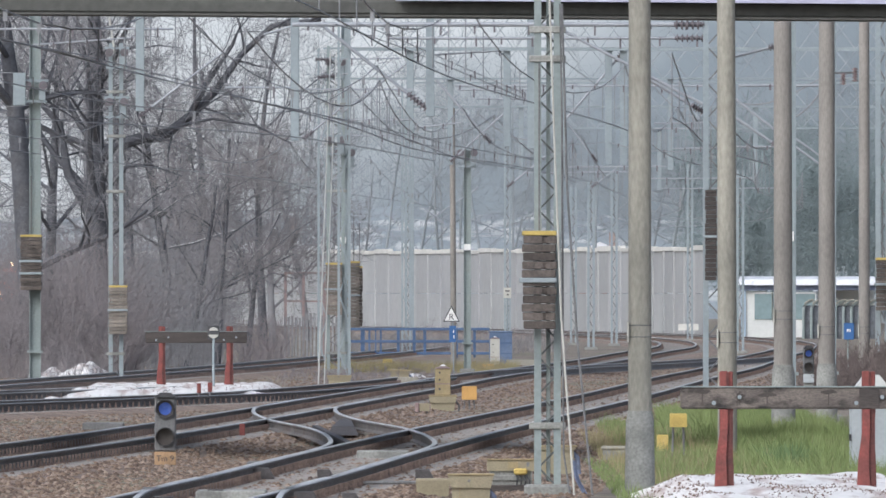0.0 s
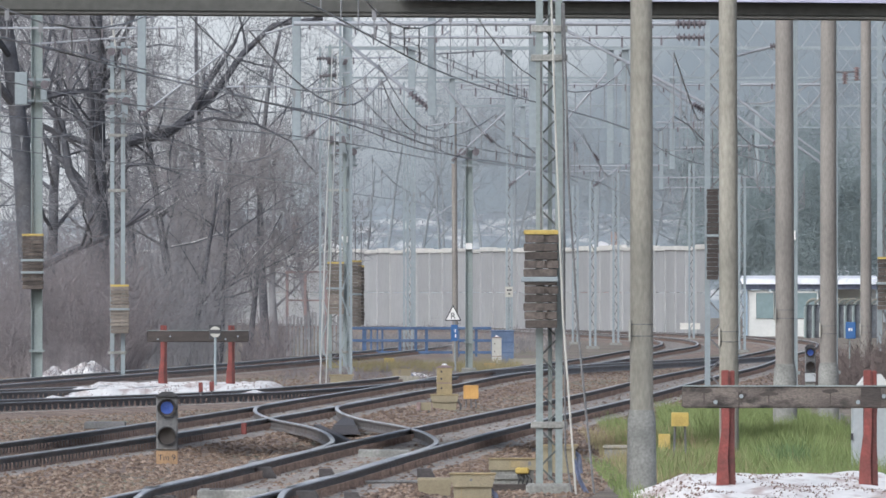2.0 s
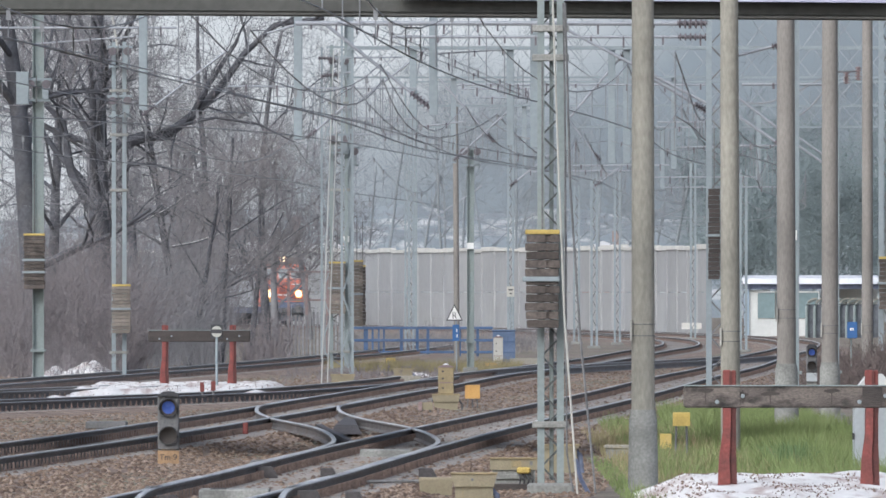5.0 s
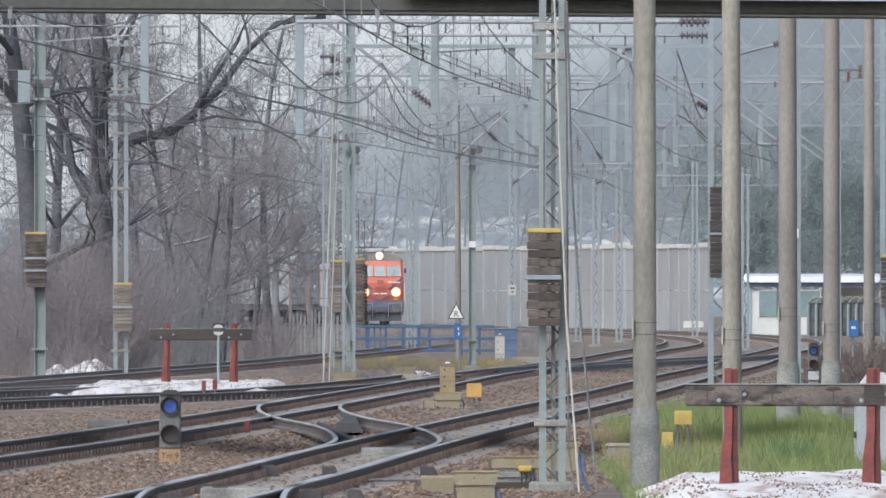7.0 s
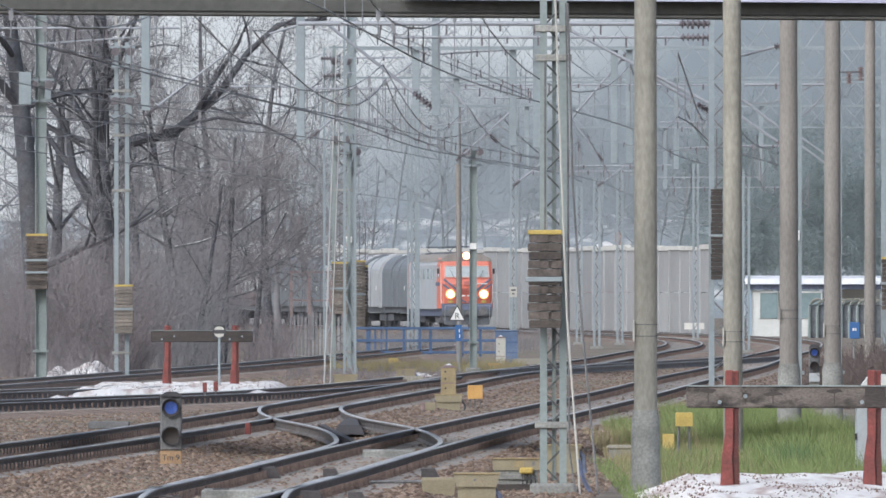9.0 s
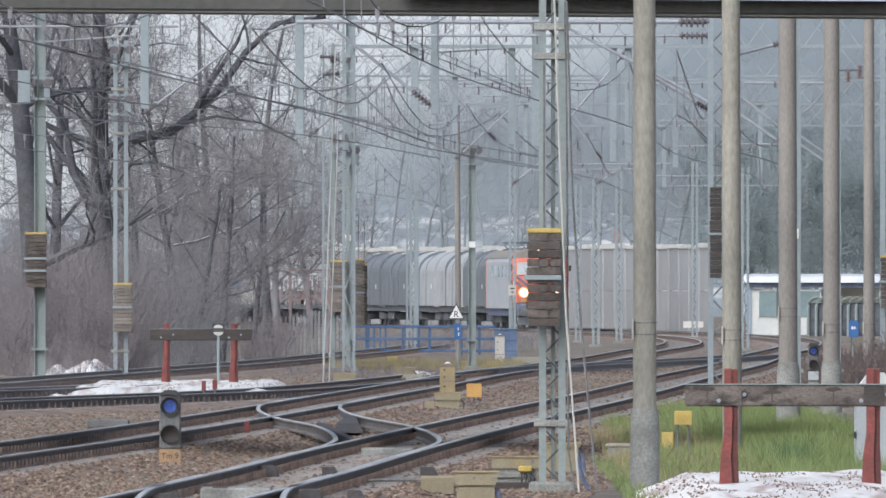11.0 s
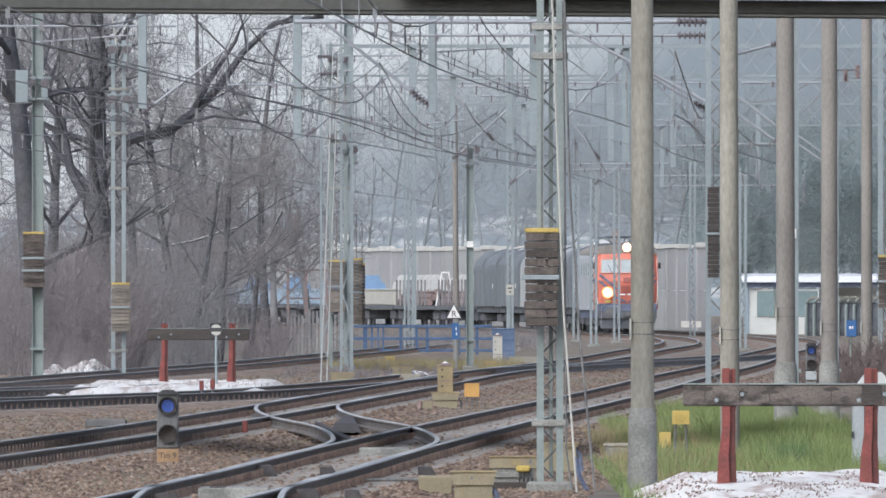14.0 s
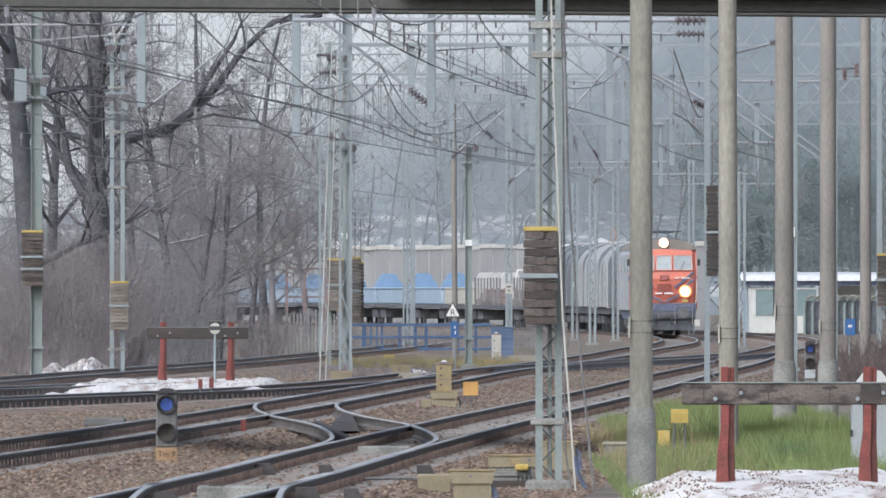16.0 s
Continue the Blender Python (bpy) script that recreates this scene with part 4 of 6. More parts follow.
def snow_patch(seed, x0, x1, y0, y1, height, label, cell=0.16, ragged=0.5):
    """A low lumpy sheet of old snow with a ragged rim."""
    rng = random.Random(seed)
    nx, ny = int((x1 - x0) / cell), max(8, int((y1 - y0) / (cell * 4)))
    s = Shape()
    idx = {}
    for j in range(ny + 1):
        for i in range(nx + 1):
            u, v = i / nx, j / ny
            x, y = x0 + (x1 - x0) * u, y0 + (y1 - y0) * v
            edge = min(u, 1 - u) * (x1 - x0) / 0.7
            edge = min(edge, min(v, 1 - v) * (y1 - y0) / 4)
            nzv = noise.fractal(Vector((x * 1.3, y * 0.35, seed)), 1.0, 2.0, 4)
            z = height * (min(edge, 1) + ragged * nzv * 0.6 - 0.15)
            idx[i, j] = len(s.v)
            s.v.append((x, y, -0.27 + max(z, -0.05) + 0.008 * rng.random()))
    s.f = [[idx[i, j], idx[i + 1, j], idx[i + 1, j + 1], idx[i, j + 1]] for i in range(nx) for j in range(ny)]
    clods = Shape()
    for v in s.v:
        if v[2] > -0.24 and noise.noise(Vector((v[0] * 1.7, v[1] * 0.22, seed + 7.0))) > -0.02 and rng.random() < 0.95:
            r = rng.uniform(0.006, 0.021)
            v = (v[0] + rng.uniform(-0.05, 0.05), v[1] + rng.uniform(-0.3, 0.3), v[2])
            clods.add([(v[0] + r, v[1], v[2] - 0.01), (v[0], v[1] + r, v[2] - 0.01), (v[0] - r, v[1], v[2] - 0.01), (v[0], v[1] - r, v[2] - 0.01), (v[0] + r * 0.2, v[1], v[2] + r * 0.9)], [(0, 1, 4), (1, 2, 4), (2, 3, 4), (3, 0, 4)])
    if clods.v:
        single("earth_clods", clods, M_clod, "brown earth and dead grass poking through snow", "earth", kind="stuff")
    ob = single("snow_patch", s, M_snow, label, "snow", "patches of old snow", kind="stuff")
    return smooth(ob, 60)


snow_patch(3, 2.12, 5.86, 134, 172, 0.31, "patch of melting snow around the buffer stop", cell=0.07, ragged=0.3)
snow_patch(4, -8.87, -3.40, 306, 342, 0.30, "patch of melting snow at the siding's end", cell=0.12)
snow_patch(5, -11.21, -9.09, 379, 397, 0.30, "bank of old snow under the thicket", cell=0.07, ragged=2.4)
snow_patch(8, -1.57, -0.30, 396, 412, 0.1, "specks of snow in the dry grass", cell=0.08, ragged=1.6)
snow_patch(9, -3.09, -1.16, 340, 360, 0.06, "specks of snow on the ballast", cell=0.1, ragged=1.8)
snow_patch(10, 0.79, 2.12, 226, 262, 0.05, "specks of snow beside the rail", cell=0.08, ragged=1.8)
snow_patch(6, -6.67, -5.99, 226, 236, 0.06, "sliver of snow on the ballast", cell=0.08)


def grass_patch(seed, x0, x1, y0, y1, count, h0, h1, material, label, name="grass"):
    rng = random.Random(seed)
    s = Shape()
    for k in range(count):
        x, y = rng.uniform(x0, x1), rng.uniform(y0, y1)
        h = rng.uniform(h0, h1) * (0.55 + 0.9 * abs(noise.noise(Vector((x * 0.9, y * 0.25, seed)))) + 0.3 * rng.random())
        a, w, b = rng.uniform(0, math.pi), rng.uniform(0.004, 0.009), rng.gauss(0, 0.35)
        dx, dy = math.cos(a) * w, math.sin(a) * w
        ex, ey = rng.gauss(0, 0.3) * h, rng.gauss(0, 0.3) * h
        s.add([(x - dx, y - dy, -0.3), (x + dx, y + dy, -0.3), (x + dx * 0.7 + ex * 0.4, y + ey * 0.4, -0.3 + h * 0.6), (x - dx * 0.7 + ex * 0.4, y + ey * 0.4, -0.3 + h * 0.6), (x + ex, y + ey, -0.3 + h)], [(0, 1, 2, 3), (3, 2, 4)])
    return single(name, s, material, label, "grass", kind="stuff")


grass_patch(1, 4.07, 6.53, 168, 270, 52000, 0.2, 0.5, M_grass, "fresh green spring grass behind the buffer stop")
grass_patch(2, 2.74, 4.37, 168, 250, 16000, 0.12, 0.36, M_grass, "sparse green grass beside the track")
grass_patch(11, 2.05, 2.95, 158, 200, 3200, 0.08, 0.22, M_grass, "thin green grass at the pole's foot")
grass_patch(12, 4.3, 4.75, 182, 194, 2200, 0.3, 0.5, M_darkgrass, "darker tall tuft of grass")
grass_patch(7, 2.3, 5.71, 170, 235, 8000, 0.12, 0.38, M_drygrass, "dry yellow grass among the green", "dry_grass")
grass_patch(8, -3.58, 2.34, 425, 440, 9000, 0.15, 0.45, M_drygrass, "dry grass below the blue railing", "dry_grass")
brush(35, "brown scrub by the cabinet", 8.15, 10.3, 290, 325, 1300, 0.6, 1.7, M_scrub, tip=0.0065)


def ballast_stones():
    """Loose stones over the beds and cess between the tracks."""
    rng = random.Random(9)
    base = [(1, 0, 0), (-1, 0, 0), (0, 1, 0), (0, -1, 0), (0, 0, 1), (0.6, 0.6, 0.5), (-0.6, 0.5, 0.6), (0.5, -0.6, 0.5), (-0.5, -0.6, 0.6)]
    fs = [(0, 5, 7), (5, 4, 7), (5, 6, 4), (2, 6, 5), (0, 2, 5), (6, 1, 8), (6, 8, 4), (4, 8, 7), (7, 8, 3), (0, 7, 3), (8, 1, 3), (2, 1, 6)]
    s = Shape()
    for k in range(80000):
        y = 141 + 330 * rng.random() ** 1.8
        half = 784 * y / 25000 * 1.08
        x = rng.uniform(-half, half)
        if x > LINE_MAIN(y) + 3.7 and y < 330:
            continue
        inside = min(abs(x - LINE_MAIN(y)), abs(x - LINE_TRAIN(y)))
        if inside < 1.3 and rng.random() < 0.75:
            continue
        for c in (LINE_MAIN(y), LINE_TRAIN(y)):
            if min(abs(x - c - 0.7525), abs(x - c + 0.7525)) < 0.16:
                break
        else:
            r = rng.uniform(0.022, 0.05)
            z = -0.185 if inside < 1.45 else -0.185 - 0.085 * min(1, (inside - 1.45) / 0.65)
            a = rng.uniform(0, 6.28)
            ca, sa = math.cos(a), math.sin(a)
            q, w = rng.uniform(0.6, 1.1), rng.uniform(0.5, 1.0)
            s.add([(x + r * (u * ca - v * sa * q), y + r * (u * sa + v * ca * q), z + r * t * w + 0.004) for u, v, t in base], fs)
    me = bpy.data.meshes.new("ballast_stones")
    m = mat("loose_ballast", (0.26, 0.19, 0.14), 0.9, vary=0.3, scale=3, fine=20, bump=0.3)
    n, l = m.node_tree.nodes, m.node_tree.links
    geo = n.new("ShaderNodeNewGeometry")
    cr = n.new("ShaderNodeValToRGB")
    cr.color_ramp.elements[0].color = (0.09, 0.062, 0.048, 1)
    cr.color_ramp.elements[1].color = (0.30, 0.235, 0.185, 1)
    e = cr.color_ramp.elements.new(0.6)
    e.color = (0.185, 0.13, 0.093, 1)
    l.new(geo.outputs["Random Per Island"], cr.inputs[0])
    l.new(cr.outputs[0], n["Principled BSDF"].inputs["Base Color"])
    single("ballast_stones", s, m, "loose brown ballast stones between the tracks", "ballast", kind="stuff")


ballast_stones()


# ---- trackside things ----
def equipment_box(x, y, w, z0, z1, dp, material, label, lid=None, name="equipment_box", flare=0.0, z_ground=-0.27, legs=0, rz=0):
    t = thing(name, x, y, 0, rz, label, "equipment box", "trackside equipment boxes")
    hw, hd = w / 2, dp / 2
    s = Shape()
    f = 1 - flare
    vs = []
    for z, k in ((z0, f), (z1 - 0.02, 1), (z1, 0.97)):
        vs += [(-hw * k, -hd * k, z), (hw * k, -hd * k, z), (hw * k, hd * k, z), (-hw * k, hd * k, z)]
    s.add(vs, [(3, 2, 1, 0), (8, 9, 10, 11)] + [(r * 4 + k, r * 4 + (k + 1) % 4, r * 4 + 4 + (k + 1) % 4, r * 4 + 4 + k) for r in range(2) for k in range(4)])
    part("housing", s, material, t)
    if lid:
        h, m = lid
        part("lid", Shape().box(-hw - 0.025, hw + 0.025, -hd - 0.025, hd + 0.025, z1 + 0.002, z1 + h, min(0.02, h / 3)), m, t, "overhanging lid")
    if z0 > z_ground + 0.02:
        if legs:
            for k in range(legs):
                lx = -hw * 0.6 + 1.2 * hw * k / max(1, legs - 1)
                part("leg", Shape().tube([(lx, 0, z0 + 0.01), (lx * 1.2, 0, z_ground - 0.05)], 0.018, 6), M_darksteel, t)
        else:
            part("plinth", Shape().box(-hw * f * 0.9, hw * f * 0.9, -hd * f * 0.9, hd * f * 0.9, z_ground - 0.05, z0), M_conc_dark, t)
    return t


def marker_cabinet(x, y, w, za, zb, material, base, label):
    """A slim post-like cabinet with a small hipped cap and keyholes."""
    t = thing("marker_cabinet", x, y, 0, 0, label, "cabinet", "slim trackside cabinets")
    h = w / 2
    part("body", Shape().box(-h, h, -h, h, za, zb - 0.06, 0.012), material, t)
    cap = Shape().add([(-h - 0.02, -h - 0.02, zb - 0.06), (h + 0.02, -h - 0.02, zb - 0.06), (h + 0.02, h + 0.02, zb - 0.06), (-h - 0.02, h + 0.02, zb - 0.06), (-0.02, -0.02, zb), (0.02, -0.02, zb), (0.02, 0.02, zb), (-0.02, 0.02, zb)], [(3, 2, 1, 0), (4, 5, 6, 7), (0, 1, 5, 4), (1, 2, 6, 5), (2, 3, 7, 6), (3, 0, 4, 7)])
    part("cap", cap, M_rust, t, "rusty hipped cap")
    part("cap_snow", Shape().tube([(0, 0, zb - 0.01), (0, 0, zb + 0.02)], [0.07, 0.02], 8), M_white, t)
    part("joint", Shape().box(-h - 0.005, h + 0.005, -h - 0.005, h + 0.005, za + (zb - za) * 0.36, za + (zb - za) * 0.36 + 0.02), M_rust, t)
    for f in (0.2, 0.52, 0.76):
        part("lock", Shape().tube([(-h * 0.4, -h - 0.012, za + (zb - za) * f), (-h * 0.4, -h + 0.005, za + (zb - za) * f)], 0.022, 8), M_black, t)
    if za > -0.25:
        bw = base
        part("base", Shape().prism([(-bw * 0.8, -0.27), (bw * 0.8, -0.27), (bw * 0.86, za - 0.15), (-bw * 0.86, za - 0.15)], -bw * 0.7, bw * 0.7), M_cream, t, "cream flared base box")
        part("base_lid", Shape().prism([(-bw * 0.88, za - 0.16), (bw * 0.88, za - 0.16), (bw * 0.98, za - 0.03), (-bw * 0.98, za - 0.03)], -bw * 0.8, bw * 0.8), M_cream, t, "deep flared base lid")
        part("lid_rim", Shape().box(-bw, bw, -bw * 0.83, bw * 0.83, za - 0.03, za, 0.008), M_ochre, t, "rust-edged rim")
        for q in (-1, 1):
            part("cable_pipe", Shape().tube([(q * bw * 0.9, -0.05, za - 0.12), (q * bw * 1.15, -0.05, za - 0.22), (q * bw * 1.1, -0.05, -0.3)], 0.022, 6), M_darksteel, t, "dark cable pipe")
    return t


def flared_box(x, y, lid_w, w, top, lid_h, label):
    """A pressed-steel cable box: tapered body, deep flared lid, rusty rim and a side pipe."""
    t = thing("equipment_box", x, y, 0, 0, label, "equipment box", "trackside equipment boxes")
    h, g2, z = w / 2, lid_w / 2, top - lid_h
    part("housing", Shape().prism([(-h * 0.94, -0.32), (h * 0.94, -0.32), (h, z), (-h, z)], -0.19, 0.19), M_cream, t)
    part("lid", Shape().prism([(-h * 1.03, z), (h * 1.03, z), (g2 * 0.97, top - 0.022), (-g2 * 0.97, top - 0.022)], -0.22, 0.22), M_cream, t, "flared cream lid")
    part("lid_rim", Shape().box(-g2, g2, -0.235, 0.235, top - 0.022, top, 0.006), M_ochre, t, "rusty ochre rim")
    part("lock", Shape().tube([(-0.02, -0.235, z + lid_h * 0.5), (-0.02, -0.2, z + lid_h * 0.5)], 0.016, 8), M_darksteel, t)
    part("body_rib", Shape().box(-h * 0.6, -h * 0.56, -0.2, -0.185, -0.32, z - 0.01), M_ochre, t)
    part("cable_pipe", Shape().tube([(h * 0.9, -0.1, z - 0.04), (h * 1.18, -0.12, z - 0.1), (h * 1.3, -0.14, -0.32)], 0.034, 8), M_locodark, t, "dark blue-grey cable pipe")
    return t


# near equipment beside the points
flared_box(0.335, 160, 0.535, 0.436, 0.105, 0.16, "cream equipment box with a deep flared lid")
equipment_box(-0.10, 166, 0.405, -0.24, -0.03, 0.4, M_cream, "low khaki box beside the cream equipment box", flare=0.1, legs=2)
flared_box(1.526, 188, 0.556, 0.474, 0.124, 0.06, "cream equipment box behind the lattice mast")
equipment_box(2.50, 203, 0.357, -0.3, -0.11, 0.35, M_conc_dark, "low grey concrete cable box with a slab lid", lid=(0.06, M_concrete), flare=0.05)
pm = equipment_box(0.84, 171, 0.574, -0.004, 0.14, 0.45, M_cream, "cream point machine with a yellow handle on dark brackets", name="point_machine")
part("handle", Shape().box(0.035, 0.2, -0.3, -0.225, -0.05, 0.03, 0.018), M_yellow, pm, "yellow handle")
part("cover_seam", Shape().box(-0.035, -0.027, -0.23, -0.21, 0.01, 0.13), M_ochre, pm)
part("edge_trim", Shape().box(-0.29, 0.29, -0.24, -0.215, 0.125, 0.146, 0.005), M_ochre, pm)
part("inspection_panel", Shape().box(-0.02, 0.09, -0.232, -0.224, 0.03, 0.11, 0.003), M_ochre, pm)
part("mark", Shape().box(0.19, 0.225, -0.231, -0.224, 0.05, 0.10), M_darksteel, pm, "dark mark bar")
part("base_rail", Shape().box(-0.26, 0.12, -0.23, 0.2, -0.12, -0.055, 0.008), M_conc_dark, pm, "grey mounting rail")
part("bed_timber", Shape().box(-0.30, 0.26, -0.3, 0.3, -0.30, -0.17, 0.012), M_darkwood, pm, "dark bearer timber")
for k in range(4):
    part("cable", Shape().tube([(0.06 + 0.035 * k, -0.24, -0.03), (0.08 + 0.05 * k, -0.30, -0.12), (0.05 + 0.055 * k, -0.27, -0.27)], 0.011, 6), M_black, pm, "black cable")
for q in (-0.16, 0.1, 0.2):
    part("bracket", Shape().box(q - 0.025, q + 0.025, -0.2, 0.2, -0.3, -0.004), M_darksteel, pm, "dark bracket")
for k in range(2):
    part("operating_rod", Shape().tube([(-0.25 - 0.1 * k, -0.1 - 0.3 * k, -0.13), (-2.2, -0.1 - 0.3 * k, -0.15)], 0.022, 6), M_darksteel, pm)
equipment_box(3.32, 198, 0.238, 0.27, 0.46, 0.2, M_yellow, "yellow cable box on a short dark post", legs=2)
equipment_box(3.21, 205, 0.164, -0.14, 0.09, 0.2, M_yellow, "small yellow cable box in the dry grass", legs=2)
marker_cabinet(0.03, 288, 0.317, 0.068, 0.67, M_ochre, 0.29, "ochre slim cabinet on a cream flared box")
equipment_box(0.58, 293, 0.31, -0.065, 0.216, 0.25, M_amber, "amber box on thin dark legs in the ballast", legs=3)
eb = equipment_box(-0.36, 280, 0.25, -0.19, -0.04, 0.2, M_cream, "small pale box with a brown end cover", legs=2)
part("end_cover", Shape().box(-0.16, -0.08, -0.13, 0.1, -0.21, -0.025, 0.012), M_rust, eb, "brown end cover")
flared_box(-2.52, 350, 0.63, 0.55, 0.105, 0.08, "cream box with a brown rim at the mast's foot")
equipment_box(-2.03, 360, 0.662, -0.3, -0.13, 0.4, M_concrete, "low pale concrete block beside the track")
flared_box(-1.125, 383, 0.60, 0.50, 0.067, 0.08, "cream box with a brown rim beyond the track")
equipment_box(-1.01, 371, 0.772, -0.3, -0.06, 0.4, M_concrete, "low pale concrete block in front of a cream box")
marker_cabinet(1.73, 455, 0.309, -0.3, 0.73, M_cratecream, 0.2, "slim white cabinet with a brown cap")
equipment_box(1.43, 432, 0.346, -0.2, -0.03, 0.25, M_amber, "amber box at the trackside")
equipment_box(-1.79, 470, 0.32, -0.2, -0.05, 0.2, M_yellow, "yellow box in the dry grass", legs=2)
equipment_box(2.65, 470, 0.940, -0.3, -0.07, 0.5, M_concrete, "low pale concrete trough by the track")
bb = equipment_box(1.99, 473, 0.757, -0.3, 0.81, 0.6, M_bluebox, "faded blue metal cabinet at the end of the railing", lid=(0.06, M_bluebox), name="blue_cabinet")
for k in range(2):
    part("hinge_band", Shape().box(-0.37, 0.37, -0.32, -0.3, 0.1 + 0.35 * k, 0.14 + 0.35 * k), M_blue, bb)


def dwarf_signal(x, y, w, zt, zb, label, text="", plate_paint=None):
    """A two-lamp shunting signal; the upper lamp shows blue."""
    t = thing("dwarf_signal", x, y, 0, 0, label, "railway signal", "dwarf shunting signals")
    h = zt - zb
    part("case", Shape().box(-w / 2, w / 2, 0.0, 0.2, zb, zt, 0.02), M_darksteel, t, "dark grey signal case")
    part("roof_hood", Shape().prism([(-w / 2 - 0.01, zt - 0.03), (w / 2 + 0.01, zt - 0.03), (w * 0.25, zt + 0.035), (-w * 0.25, zt + 0.035)], -0.05, 0.2), M_black, t)
    part("lifting_eye", Shape().tube([(0.025 * math.cos(a), 0.05, zt + 0.05 + 0.025 * math.sin(a)) for a in np.linspace(0, 6.28, 11)], 0.006, 5), M_darksteel, t)
    r = w * 0.40
    for k, (f, m) in enumerate(((0.76, M_lampblue), (0.26, M_lens))):
        zc = zb + h * f
        s = Shape()
        n = 24
        for rr, yy in ((r, 0.0), (r * 1.02, -0.14), (r * 1.12, -0.14), (r * 1.12, 0.0)):
            s.v += [(rr * math.cos(2 * math.pi * i / n), yy * (1.15 if math.sin(2 * math.pi * i / n) > -0.2 else 0.35), zc + rr * math.sin(2 * math.pi * i / n)) for i in range(n)]
        s.f = [[a * n + i, a * n + (i + 1) % n, (a + 1) * n + (i + 1) % n, (a + 1) * n + i] for a in range(3) for i in range(n)]
        hood = part("lamp_hood", s, M_black, t, "round black lamp hood", soft=True)
        part("lens", Shape().tube([(0, -0.012, zc), (0, -0.004, zc)], r * (0.74 if k == 0 else 0.98), 20), m, hood, "lit blue lens" if k == 0 else "unlit dark lens")
        if k == 0:
            part("lens_rim", Shape().tube([(0, -0.006, zc), (0, 0.0, zc)], r * 0.98, 24), M_lens, hood)
    part("foot", Shape().box(-w / 2 + 0.01, w / 2 - 0.01, 0.04, 0.18, -0.32, zb), M_conc_dark, t)
    plate = part("name_plate", Shape().box(-w / 2, w / 2, -0.02, -0.002 + 0.04, zb - 0.19, zb - 0.004, 0.006), plate_paint or M_plate, t, "small faded plate")
    if text:
        cu = bpy.data.curves.new("lettering", "FONT")
        cu.body, cu.size, cu.align_x, cu.align_y, cu.extrude = text, 0.115, "CENTER", "CENTER", 0.002
        tmp = new("lettering_source", cu)
        me = bpy.data.meshes.new_from_object(tmp)
        bpy.data.objects.remove(tmp)
        me.materials.clear()
        me.materials.append(M_black)
        ob = new("lettering", me)
        ob.parent = plate
        ob.matrix_basis = pose(0, -0.026, zb - 0.1, 90, 0, 0)
    return t


dwarf_signal(-3.83, 196, 0.298, 0.73, -0.05, "two-lamp dwarf signal showing a blue light above a plate", "Tm 9")
dwarf_signal(7.80, 300, 0.228, 1.00, 0.43, "small dwarf signal with a blue light by the scrub", "", M_cabinet)


def stub_post(x, y, h, w, label):
    t = thing("marker_post", x, y, 0, 0, label, "marker post", "short red marker posts")
    part("stem", Shape().tube([(0, 0, -0.3), (0, 0, h - 0.18)], 0.022, 6), M_darksteel, t)
    part("head", Shape().box(-w / 2, w / 2, -w / 2, w / 2, h - 0.2, h, 0.012), M_red, t, "red painted head")


stub_post(-3.24, 230, 0.02, 0.09, "short red marker post in the ballast")
stub_post(-5.11, 298, 0.24, 0.09, "short red marker post in the snow")
stub_post(-4.91, 300, 0.25, 0.10, "dark red marker post in the snow")

ds = thing("disc_sign", -5.19, 322, 0, 0, "round cream disc sign with a black bar on a pale post", "railway sign")
part("post", Shape().tube([(0, 0, -0.3), (0, 0, 1.18)], 0.03, 10), M_galv_l, ds)
part("backing", Shape().box(-0.135, 0.135, -0.02, 0.0, 1.08, 1.40, 0.01), M_black, ds)
disc = part("disc", Shape().tube([(0, -0.045, 1.24), (0, -0.022, 1.24)], 0.125, 28), M_cratecream, ds, "cream disc")
part("bar", Shape().box(-0.122, 0.122, -0.055, -0.046, 1.20, 1.29), M_black, disc, "black bar")

rs = thing("triangle_sign", 0.30, 421, 0, 0, "white triangular sign with a letter above a blue plate", "railway sign")
part("pole", Shape().tube([(0.07, 0.03, -0.3), (0.03, 0.03, 1.73)], 0.022, 8), M_galv_l, rs)
tri = part("triangle", Shape().prism([(-0.25, 1.29), (0.25, 1.29), (0.0, 1.78)], -0.02, 0.0), M_black, rs, "black-edged triangle")
part("triangle_face", Shape().prism([(-0.205, 1.32), (0.205, 1.32), (0.0, 1.71)], -0.03, -0.021), M_white, tri, "white face")
cu = bpy.data.curves.new("sign_letter", "FONT")
cu.body, cu.size, cu.align_x, cu.extrude = "R", 0.26, "CENTER", 0.002
tmp = new("letter_source", cu)
me = bpy.data.meshes.new_from_object(tmp)
bpy.data.objects.remove(tmp)
me.materials.clear()
me.materials.append(M_black)
lt = new("letter", me)
lt.parent = tri
lt.matrix_basis = pose(0.0, -0.036, 1.35, 90, 0, 0)
bp = part("blue_plate", Shape().box(-0.06, 0.14, -0.02, 0.0, 0.68, 1.17), M_bluesign, rs, "blue plate with white marks")
part("mark", Shape().box(0.06, 0.09, -0.028, -0.021, 0.79, 0.89).box(0.05, 0.08, -0.028, -0.021, 0.95, 1.04), M_white, bp)


